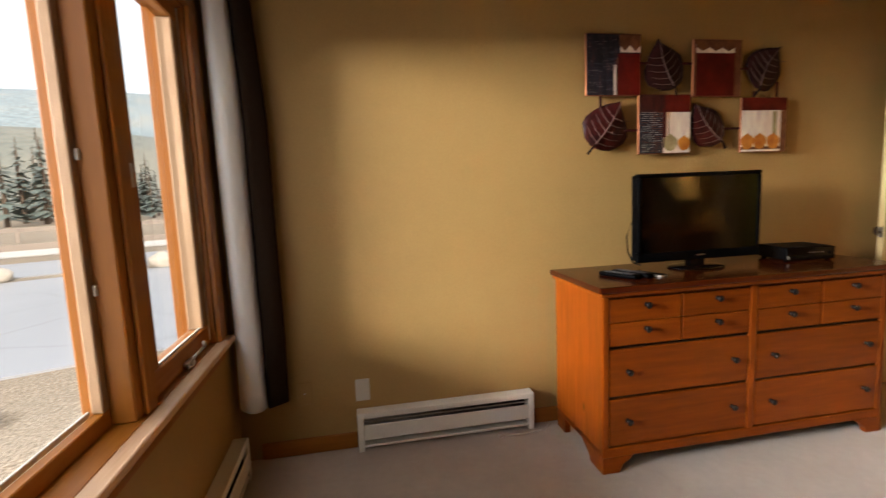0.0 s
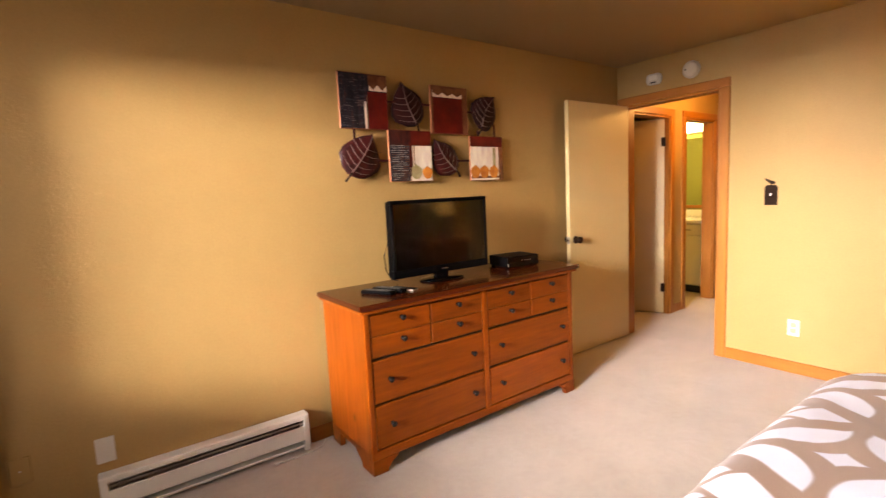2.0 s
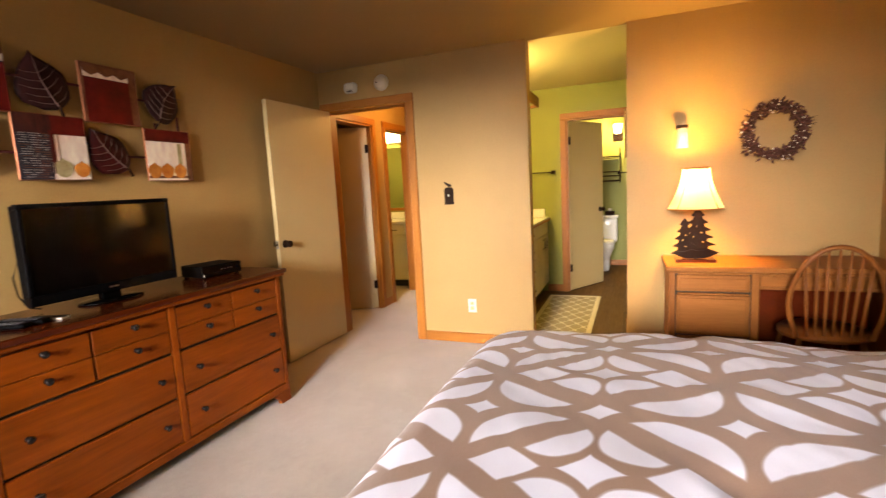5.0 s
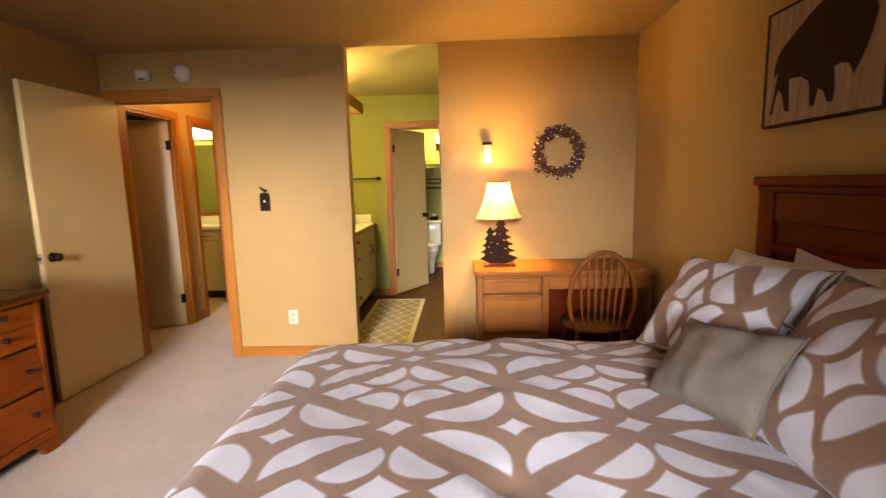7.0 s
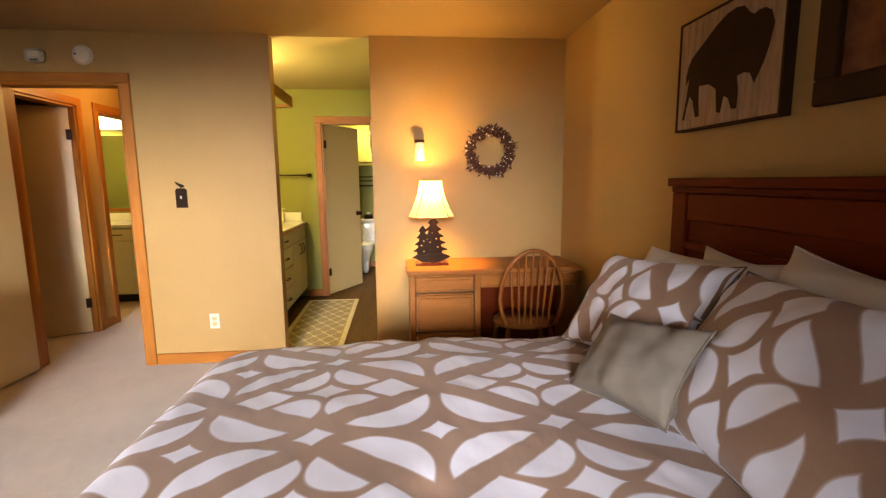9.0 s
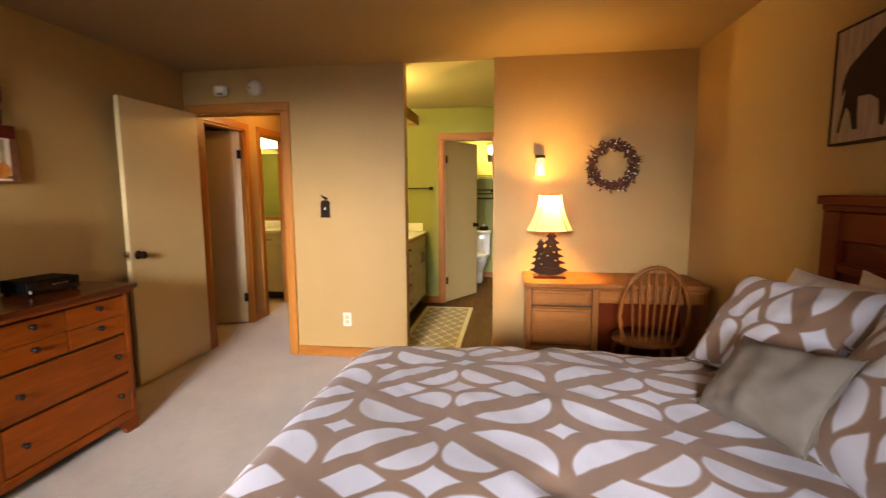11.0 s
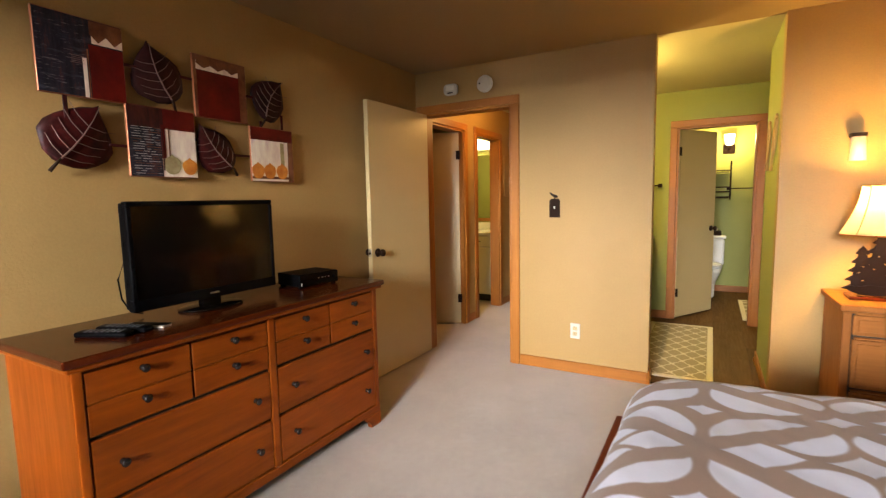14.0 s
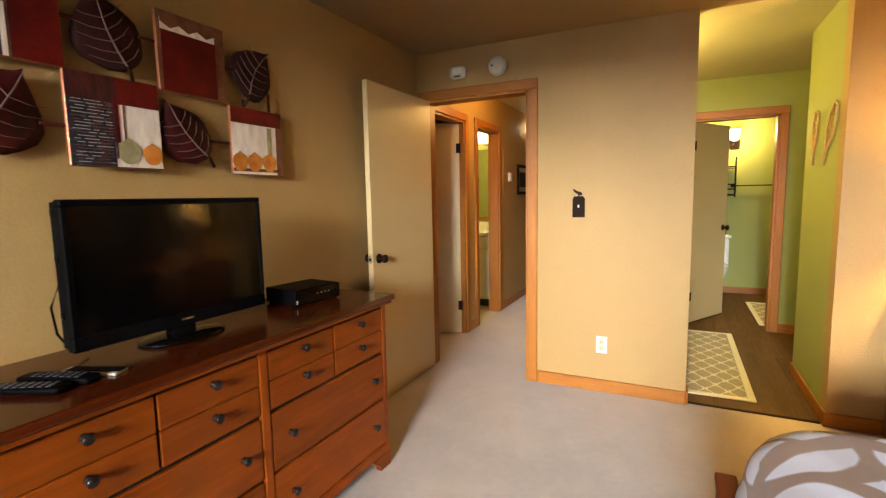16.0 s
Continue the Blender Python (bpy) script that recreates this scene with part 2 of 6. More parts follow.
def tube(points, r, seg=8, flat=1.0):
    """A round bar along points; r may be a list of radii."""
    bm = bmesh.new()
    pts = [Vector(p) for p in points]
    rs = r if isinstance(r, (list, tuple)) else [r] * len(pts)
    rings = []
    for i, p in enumerate(pts):
        d = (pts[min(i + 1, len(pts) - 1)] - pts[max(i - 1, 0)]).normalized()
        side = d.cross(Vector((0, 0, 1)) if abs(d.z) < 0.9 else Vector((1, 0, 0))).normalized()
        up = side.cross(d)
        rings.append([bm.verts.new(p + rs[i] * (math.cos(a) * side + flat * math.sin(a) * up)) for a in (2 * math.pi * k / seg for k in range(seg))])
    for a, b in zip(rings, rings[1:]):
        for i in range(seg):
            bm.faces.new((a[i], a[(i + 1) % seg], b[(i + 1) % seg], b[i]))
    bm.faces.new(rings[0][::-1])
    bm.faces.new(rings[-1])
    bmesh.ops.recalc_face_normals(bm, faces=bm.faces[:])
    return bm


def slab(outline, depth, bev=0.0):
    """A flat plate from an outline in x and z, thickness along y."""
    bm = bmesh.new()
    f = bm.faces.new([bm.verts.new((x, 0, z)) for x, z in outline])
    ext = bmesh.ops.extrude_face_region(bm, geom=[f])
    bmesh.ops.translate(bm, verts=[v for v in ext["geom"] if isinstance(v, bmesh.types.BMVert)], vec=(0, depth, 0))
    bmesh.ops.recalc_face_normals(bm, faces=bm.faces[:])
    return bm


def moved(bm, m):
    bmesh.ops.transform(bm, matrix=m, verts=bm.verts[:])
    return bm


ORIGIN = {}


def link(name, bm, material, smooth=False):
    me = bpy.data.meshes.new(name)
    bm.to_mesh(me)
    bm.free()
    me.materials.append(material)
    if smooth:
        for p in me.polygons:
            p.use_smooth = True
    return new(name, me)


def structure(name, bm, material, label, category):
    return tagged(link(name, bm, material), label, category, "", "structure")


def thing(name, at, label, category, group="", kind=""):
    ob = new(name)
    ob.empty_display_size = 0.05
    ob.location = at
    ORIGIN[ob] = Vector(at)
    return tagged(ob, label, category, group, kind)


def part(name, bm, material, parent, label="", smooth=False):
    """One mesh object under a thing or a part; bm is in the world's metres."""
    o = ORIGIN.get(parent, Vector((0, 0, 0)))
    bmesh.ops.translate(bm, verts=bm.verts[:], vec=-o)
    ob = link(name, bm, material, smooth)
    ob.parent = parent
    ORIGIN[ob] = o
    if label:
        ob["label"] = label
    return ob


def single(name, bm, material, label, category, group="", kind="", smooth=False):
    return tagged(link(name, bm, material, smooth), label, category, group, kind)


# ---- the rooms' shell ----
XW, XE, YS, YN, H = 0.04, 4.545, -0.975, 3.06, 2.385
T = 0.11
WIN_Y0, WIN_Y1, WIN_Z0, WIN_Z1 = 0.03, 2.85, 0.66, 2.10
structure("floor", cube(XW - 0.2, 9.9, 2.0, 5.2, -0.12, 0.0), M_CARPET, "beige cut-pile carpet of bedroom and hall", "carpet")
structure("floor_bedroom", cube(XW - 0.2, XE + 0.03, -1.2, 2.0, -0.12, 0.0), M_CARPET, "beige cut-pile carpet, slightly worn", "carpet")
structure("ceiling", cube(XW - 0.2, XE + T * 0.5, -1.2, 5.2, H, H + 0.1), M_DIM_CEIL, "textured cream ceiling, painted tan for its shade", "ceiling")
structure("ceiling_passage", cube(XE + T * 0.5, 9.9, -1.2, 5.2, H, H + 0.1), M_LIT_CEIL, "textured cream ceiling, painted in its lit tone", "ceiling")

# window wall with its opening
structure("wall_west", merged(
    cube(XW - 0.16, XW, -1.1, YN + T, 0, WIN_Z0), cube(XW - 0.16, XW, -1.1, YN + T, WIN_Z1, H),
    cube(XW - 0.16, XW, -1.1, WIN_Y0, WIN_Z0, WIN_Z1), cube(XW - 0.16, XW, WIN_Y1, YN + T, WIN_Z0, WIN_Z1)),
    M_TAN, "tan painted wall round a wide window", "wall")
structure("wall_north", cube(XW, XE, YN, YN + T, 0, H), M_TAN, "tan painted wall", "wall")
structure("wall_south", cube(XW, XE + T, YS - T, YS, 0, H), M_TAN, "tan painted wall behind the bed", "wall")
# door wall: bedroom door and the open way to the vanity
D1, D2 = 2.193, 2.985
O1, O2 = 0.478, 1.18
structure("wall_east", merged(
    cube(XE, XE + T, D2, YN + T, 0, H), cube(XE, XE + T, D1, D2, 2.045, H), cube(XE, XE + T, O2, D1, 0, H)),
    M_TAN, "tan painted wall with a doorway", "wall")
structure("wall_desk", cube(XE, XE + T, YS, O1, 0, H), M_TAN, "tan painted wall behind the desk", "wall")
# vanity passage
structure("wall_passage_side", cube(XE + T, 5.42, O1 - 0.10, O1, 0, H), M_GREEN, "green painted partition", "wall")
structure("wall_passage_south", cube(5.30, 6.60, -0.95, -0.85, 0, H), M_GREEN, "green painted wall", "wall")
structure("wall_passage_return", cube(5.32, 5.42, -0.85, O1 - 0.10, 0, H), M_GREEN, "green painted wall", "wall")
structure("wall_passage_north", cube(XE + T, 6.60, 1.94, 2.02, 0, H), M_GREEN, "green painted wall behind the vanity", "wall")
structure("wall_passage_inner", cube(XE + T, XE + T + 0.012, O2 + 0.01, 1.94, 0, H), M_GREEN, "green painted wall", "wall")
B1, B2 = 0.455, 1.157
structure("wall_bath_front", merged(
    cube(6.60, 6.70, -0.95, B1, 0, H), cube(6.60, 6.70, B2, 2.02, 0, H), cube(6.60, 6.70, B1, B2, 2.02, H)),
    M_GREEN, "green painted wall with the bathroom doorway", "wall")
structure("wall_bath_back", cube(8.50, 8.60, -0.95, 2.02, 0, H), M_GREEN, "green painted bathroom wall", "wall")
structure("wall_bath_south", cube(6.70, 8.50, -0.95, -0.85, 0, H), M_GREEN, "green painted bathroom wall", "wall")
structure("wall_bath_north", cube(6.70, 8.50, 1.94, 2.02, 0, H), M_GREEN, "green painted bathroom wall", "wall")
structure("floor_bath", cube(XE + 0.03, 8.60, -0.95, 2.0, -0.12, -0.008), M_DARK, "dark underlay beneath vinyl planks", "floor")
# hall with two doorways on its north side
HY = 3.08
structure("wall_hall_north", merged(
    cube(XE + T, 4.74, HY, HY + T, 0, H), cube(4.74, 5.47, HY, HY + T, 2.03, H), cube(5.47, 5.78, HY, HY + T, 0, H),
    cube(5.78, 6.41, HY, HY + T, 2.03, H), cube(6.41, 9.8, HY, HY + T, 0, H)), M_TAN, "tan painted hall wall with two doorways", "wall")
structure("wall_hall_south", cube(XE + T, 9.8, 2.02, 2.12, 0, H), M_TAN, "tan painted hall wall", "wall")
structure("wall_hall_end", cube(9.8, 9.9, 2.02, 5.1, 0, H), M_TAN, "tan painted end of the hall", "wall")
structure("wall_closet_back", cube(4.2, 5.68, 4.3, 4.4, 0, H), M_TAN, "tan painted wall of the next room", "wall")
structure("wall_closet_side", cube(4.2, 4.3, YN + T, 4.3, 0, H), M_TAN, "tan painted wall of the next room", "wall")
structure("wall_second_bath_west", cube(5.62, 5.70, HY + T, 5.1, 0, H), M_GREEN, "green painted bathroom wall", "wall")
structure("wall_second_bath_east", cube(7.07, 7.15, HY + T, 5.1, 0, H), M_GREEN, "green painted bathroom wall behind the mirror", "wall")
structure("wall_second_bath_north", cube(5.62, 7.15, 5.0, 5.1, 0, H), M_GREEN, "green painted bathroom wall", "wall")


# ---- trim, doors, window ----
def casing(name, axis, at, a0, a1, top, side, w=0.068, t=0.018, jamb=0.0):
    """Door casing round an opening: two legs and a head, proud of the wall on one side."""
    ob = tagged(new(name), "orange-stained fir door casing", "door frame", "", "structure")
    ORIGIN[ob] = Vector((0, 0, 0))

    def put(nm, u0, u1, z0, z1, m):
        lo, hi = (at - t, at) if side < 0 else (at, at + t)
        part(nm, cube(lo, hi, u0, u1, z0, z1, 0.004) if axis == "x" else cube(u0, u1, lo, hi, z0, z1, 0.004), m, ob)
    put("casing_leg", a0 - w, a0, 0, top, M_TRIM)
    put("casing_leg", a1, a1 + w, 0, top, M_TRIM)
    put("casing_head", a0 - w, a1 + w, top + 0.0005, top + w, M_TRIM_H if axis == "x" else M_TRIM_X)
    if jamb:
        lo, hi = (at, at + jamb) if side < 0 else (at - jamb, at)
        for u0, u1 in ((a0 - 0.001, a0 + 0.018), (a1 - 0.018, a1 + 0.001)):
            part("jamb", cube(lo - 0.003, hi + 0.003, u0, u1, 0, top) if axis == "x" else cube(u0, u1, lo - 0.003, hi + 0.003, 0, top), M_TRIM, ob)
        part("jamb_head", cube(lo - 0.003, hi + 0.003, a0, a1, top - 0.018, top + 0.001) if axis == "x" else cube(a0, a1, lo - 0.003, hi + 0.003, top - 0.018, top + 0.001), M_TRIM_H if axis == "x" else M_TRIM_X, ob)
    return ob


casing("door_frame_1", "x", XE, D1, D2, 2.045, -1, w=0.066, jamb=T)
casing("door_frame_2", "x", 6.60, B1, B2, 2.02, -1, jamb=0.10)
casing("door_frame_3", "y", HY, 4.74, 5.47, 2.03, -1, jamb=T)
casing("door_frame_4", "y", HY, 5.78, 6.41, 2.03, -1, jamb=T)


def knob(parent, at, axis_m, material=M_IRON):
    k = part("door_knob", moved(lathe([(0.031, 0), (0.031, 0.006), (0.011, 0.008), (0.010, 0.026), (0.020, 0.032), (0.027, 0.042), (0.026, 0.055), (0.012, 0.062)], seg=20), axis_m), material, parent, "dark bronze door knob", True)
    return k


def hinged_door(name, pivot, angle, width, label, sign=1, height=2.0, knob_z=0.95, hinges=True):
    """A slab door: local x runs from the hinge to the latch edge, local y is its thickness."""
    ob = thing(name, (0, 0, 0), label, "door", "", "structure")
    m = Matrix.Translation((pivot[0], pivot[1], 0)) @ pose(0, 0, 0, 0, 0, angle)
    leaf = part("door_leaf", moved(cube(0.0, width, -0.0175, 0.0175, 0.012, height + 0.01, 0.002), m), M_DOOR, ob)
    for s in (1, -1):
        knob(leaf, None, m @ Matrix.Translation((width - 0.065, 0.0175 * s, knob_z)) @ pose(0, 0, 0, -90 * s, 0, 0))
    part("latch_plate", moved(cube(width - 0.0005, width + 0.0015, -0.0125, 0.0125, knob_z - 0.03, knob_z + 0.03), m), M_STEEL, leaf, "bright steel latch plate")
    part("latch_bolt", moved(cube(width, width + 0.010, -0.006, 0.006, knob_z - 0.008, knob_z + 0.008, 0.002), m), M_IRON, leaf)
    if hinges:
        for hz in (0.28, 1.78):
            part("hinge", merged(moved(lathe([(0.006, -0.045), (0.006, 0.045)], (-0.006, 0.019 * sign, hz), 10), m),
                                 moved(cube(0.0, 0.03, 0.0165 * sign, 0.019 * sign, hz - 0.045, hz + 0.045) if sign > 0 else cube(0.0, 0.03, 0.019 * sign, 0.0165 * sign, hz - 0.045, hz + 0.045), m)), M_IRON, leaf, "dark hinge")
    return ob


hinged_door("door_1", (XE - 0.022, 2.957), 179.6, 0.795, "cream slab door standing open against the wall", 1, height=2.025, hinges=False)
hinged_door("door_2", (6.635, 1.145), -30.0, 0.67, "cream slab bathroom door, half open", -1)
hinged_door("door_3", (5.450, HY + 0.045), 117.0, 0.71, "white slab door opened into the next room", 1)


def baseboard(name, x0, x1, y0, y1, mat):
    structure(name, cube(x0, x1, y0, y1, 0, 0.085, 0.004), mat, "orange-stained fir baseboard", "baseboard")


baseboard("baseboard_east", XE - 0.013, XE, O2, D1 - 0.068, M_TRIM_H)
baseboard("baseboard_opening", XE - 0.013, XE + T, O2 - 0.013, O2, M_TRIM_X)
baseboard("baseboard_desk", XE - 0.013, XE, YS, O1 + 0.0125, M_TRIM_H)
baseboard("baseboard_side", XE + 0.001, 5.43, O1, O1 + 0.013, M_TRIM_X)
baseboard("baseboard_north_1", XW + 0.09, 0.60, YN - 0.013, YN, M_TRIM_X)
baseboard("baseboard_north_2", 1.57, 3.7, YN - 0.013, YN, M_TRIM_X)
baseboard("baseboard_south", XW, XE - 0.013, YS, YS + 0.013, M_TRIM_X)
baseboard("baseboard_bath", 8.487, 8.5, -0.85, 1.94, M_TRIM_H)
baseboard("baseboard_passage_1", 6.587, 6.6, -0.85, B1 - 0.068, M_TRIM_H)
baseboard("baseboard_passage_2", 6.587, 6.6, B2 + 0.068, 1.40, M_TRIM_H)
baseboard("baseboard_hall", 6.478, 9.8, HY - 0.013, HY, M_TRIM_X)
baseboard("baseboard_hall_short", 5.538, 5.712, HY - 0.013, HY, M_TRIM_X)
structure("trim_threshold", cube(XE + 0.02, XE + 0.045, O1 + 0.013, O2 - 0.013, -0.004, 0.006, 0.002), M_IRON, "thin dark carpet edge strip", "trim")
structure("trim_corner", cube(5.405, 5.43, O1 + 0.014, O1 + 0.02, 0, 0.03), M_TRIM_X, "fir trim end", "trim")


# window: fixed pane in the middle, casements at both ends
def window():
    ob = tagged(new("window_1"), "wide fir-framed window with fixed pane and casements", "window", "", "structure")
    ORIGIN[ob] = Vector((0, 0, 0))
    xo = XW - 0.16
    f = [(WIN_Y0, WIN_Y1, WIN_Z0, WIN_Z0 + 0.03), (WIN_Y0, WIN_Y1, WIN_Z1 - 0.03, WIN_Z1)]
    for y0, y1, z0, z1 in f:
        part("window_frame", cube(xo, XW - 0.005, y0, y1, z0, z1, 0.003), M_TRIM_H, ob)
    for y0, y1 in ((WIN_Y0, WIN_Y0 + 0.03), (WIN_Y1 - 0.03, WIN_Y1)):
        part("window_frame", cube(xo, XW - 0.005, y0, y1, WIN_Z0 + 0.03, WIN_Z1 - 0.03, 0.003), M_TRIM, ob)
    for y0, y1 in ((2.09, 2.215), (0.665, 0.79)):
        part("mullion", cube(xo, XW - 0.022, y0, y1, WIN_Z0 + 0.03, WIN_Z1 - 0.03, 0.004), M_TRIM, ob)
        part("mullion_stop", cube(XW - 0.0215, XW - 0.008, y0 + 0.045, y1 - 0.012, WIN_Z0 + 0.03, WIN_Z1 - 0.03, 0.004), M_TRIM, ob)
    # fixed pane
    z0, z1 = WIN_Z0 + 0.03, WIN_Z1 - 0.03
    for a in ((0.79, 2.09, z0, z0 + 0.05), (0.79, 2.09, z1 - 0.045, z1)):
        part("stop", cube(-0.075, -0.045, *a, 0.003), M_TRIM_H, ob)
    for a in ((0.79, 0.825, z0 + 0.05, z1 - 0.045), (2.055, 2.09, z0 + 0.05, z1 - 0.045)):
        part("stop", cube(-0.075, -0.045, *a, 0.003), M_SILL_Z, ob, "sun-bleached stop")
    part("glazing_bead", cube(-0.085, -0.078, 0.825, 2.055, z0 + 0.045, z0 + 0.062, 0.002), M_WHITE, ob, "grey-white glazing bead")
    p = part("pane", cube(-0.092, -0.086, 0.79, 2.09, z0, z1), M_GLASS, ob)
    p.visible_shadow = False
    for cz in (1.06, 1.42, 1.86):
        part("glass_clip", cube(-0.045, -0.036, 2.076, 2.089, cz, cz + 0.03, 0.002), M_WHITE, ob, "small white clip")
    # casements
    for y0, y1 in ((2.215, WIN_Y1 - 0.03), (WIN_Y0 + 0.03, 0.665)):
        s = part("sash", merged(cube(-0.05, 0.012, y0 + 0.004, y1 - 0.004, z0, z0 + 0.085, 0.005), cube(-0.05, 0.012, y0 + 0.004, y1 - 0.004, z1 - 0.06, z1, 0.005)), M_TRIM_H, ob)
        part("sash_stile", cube(-0.05, 0.012, y0 + 0.004, y0 + 0.075, z0 + 0.085, z1 - 0.06, 0.005), M_TRIM, s)
        # this stile's shade is put into its greyer wood colour
        part("sash_stile", cube(-0.05, 0.012, y1 - 0.075, y1 - 0.004, z0 + 0.085, z1 - 0.06, 0.005), M_SILL_Z, s)
        part("weatherstrip", merged(cube(-0.008, 0.0, y0 + 0.075, y1 - 0.075, z0 + 0.085, z0 + 0.092), cube(0.0125, 0.016, y1 - 0.014, y1 - 0.006, z0 + 0.02, z1 - 0.01)), M_WHITE, s, "pale glazing strip")
        g = part("pane", cube(-0.024, -0.019, y0 + 0.06, y1 - 0.06, z0 + 0.08, z1 - 0.055), M_GLASS, s)
        g.visible_shadow = False
        yc = (y0 + y1) / 2
        part("crank", merged(cube(0.012, 0.035, yc - 0.035, yc + 0.035, z0 + 0.004, z0 + 0.03, 0.005, 2),
                             tube([(0.03, yc, z0 + 0.03), (0.045, yc + 0.02, z0 + 0.045), (0.05, yc + 0.10, z0 + 0.05)], [0.007, 0.006, 0.005]),
                             lathe([(0.008, 0), (0.009, 0.015), (0.004, 0.022)], (0.05, yc + 0.10, z0 + 0.05), 10)), M_STEEL, s, "brushed steel casement crank", True)
        part("sash_lock", cube(0.0125, 0.026, y0 + 0.006, y0 + 0.02, 1.35, 1.42, 0.003), M_WHITE, s, "white sash lock")
    for a in ((WIN_Y0 - 0.07, WIN_Y0 + 0.025), (WIN_Y1 - 0.025, WIN_Y1 + 0.07)):
        part("side_casing", cube(XW - 0.004, XW + 0.016, *a, WIN_Z0 + 0.029, WIN_Z1 - 0.02, 0.004), M_TRIM, ob)
    part("head_casing", cube(XW - 0.004, XW + 0.016, WIN_Y0 - 0.07, WIN_Y1 + 0.07, WIN_Z1 - 0.0195, WIN_Z1 + 0.05, 0.004), M_TRIM_H, ob)
    sill = part("window_sill", cube(XW - 0.03, XW + 0.045, WIN_Y0 - 0.08, WIN_Y1 + 0.09, WIN_Z0 + 0.002, WIN_Z0 + 0.028, 0.006, 2), M_SILL, ob, "worn fir sill with peeling varnish")
    part("apron", cube(XW, XW + 0.014, WIN_Y0 - 0.02, WIN_Y1 + 0.02, WIN_Z0 - 0.055, WIN_Z0 + 0.001, 0.003), M_TRIM_H, sill)


window()


# ---- bedroom ----
def curtain(yc, side, z0, z1, seed):
    """A gathered drape pushed to the window's end: the pale lining turned to the room, the dark face folded beside the wall."""
    rnd = random.Random(seed)
    ob = thing("curtain", (0.17, yc, z0), "dark brown drape with off-white lining, gathered beside the window", "curtain")
    # folds in plan: distance from the window wall, distance from the end wall's side
    lining = [(0.070, 0.075), (0.085, 0.030), (0.115, 0.012), (0.145, 0.020), (0.172, 0.042), (0.186, 0.075)]
    dark = [(0.186, 0.076), (0.190, 0.105), (0.200, 0.050), (0.222, 0.028), (0.260, 0.034), (0.290, 0.062), (0.285, 0.098), (0.215, 0.115), (0.14, 0.12), (0.09, 0.115)]
    rows, steps = 30, 5

    def cloth(name, mat, line, lab):
        bm = bmesh.new()
        grid = []
        for j in range(rows + 1):
            k = j / rows
            z = z1 + (z0 - z1) * k
            pinch = 0.86 + 0.14 * min(1.0, k * 3) - 0.10 * max(0.0, k - 0.8)
            row = []
            for i in range((len(line) - 1) * steps + 1):
                q, f = divmod(i, steps)
                f /= steps
                ps = [Vector((*line[min(max(q + d, 0), len(line) - 1)], 0)) for d in (-1, 0, 1, 2)]
                c = 0.5 * (2 * ps[1] + (ps[2] - ps[0]) * f + (2 * ps[0] - 5 * ps[1] + 4 * ps[2] - ps[3]) * f * f + (3 * ps[1] - ps[0] - 3 * ps[2] + ps[3]) * f ** 3)
                x = XW + (c.x - XW) * pinch + 0.007 * noise.noise(Vector((c.x * 9, k * 3.0, seed)))
                y = c.y + 0.012 * noise.noise(Vector((c.x * 14, k * 2.4, seed + 5))) + 0.006 * math.sin(7 * k + 20 * c.x)
                row.append(bm.verts.new((x, yc + side * y, z + 0.012 * math.sin(30 * c.x) * k)))
            grid.append(row)
        for a, b in zip(grid, grid[1:]):
            for i in range(len(a) - 1):
                bm.faces.new((a[i], a[i + 1], b[i + 1], b[i]))
        bmesh.ops.recalc_face_normals(bm, faces=bm.faces[:])
        bmesh.ops.solidify(bm, geom=bm.faces[:], thickness=0.003)
        part(name, bm, mat, ob, lab, True)
    cloth("drape", M_DRAPE, dark, "dark brown cloth")
    cloth("lining", M_LINING, lining, "off-white lining")
    return ob


curtain(2.91, 1, 0.315, 2.31, 3)
curtain(-0.05, -1, 0.315, 2.31, 5)
rod = thing("curtain_rod", (0.15, 1.4, 2.32), "dark metal curtain rod above the window", "curtain rod")
part("rod", tube([(0.16, -0.5, 2.325), (0.16, 1.3, 2.325), (0.16, 3.04, 2.325)], 0.011, 12), M_IRON, rod, "", True)
for yb in (-0.4, 1.3, 2.95):
    part("bracket", merged(cube(XW, XW + 0.008, yb - 0.015, yb + 0.015, 2.29, 2.36, 0.002), cube(XW + 0.006, 0.155, yb - 0.006, yb + 0.006, 2.305, 2.318, 0.002)), M_IRON, rod)


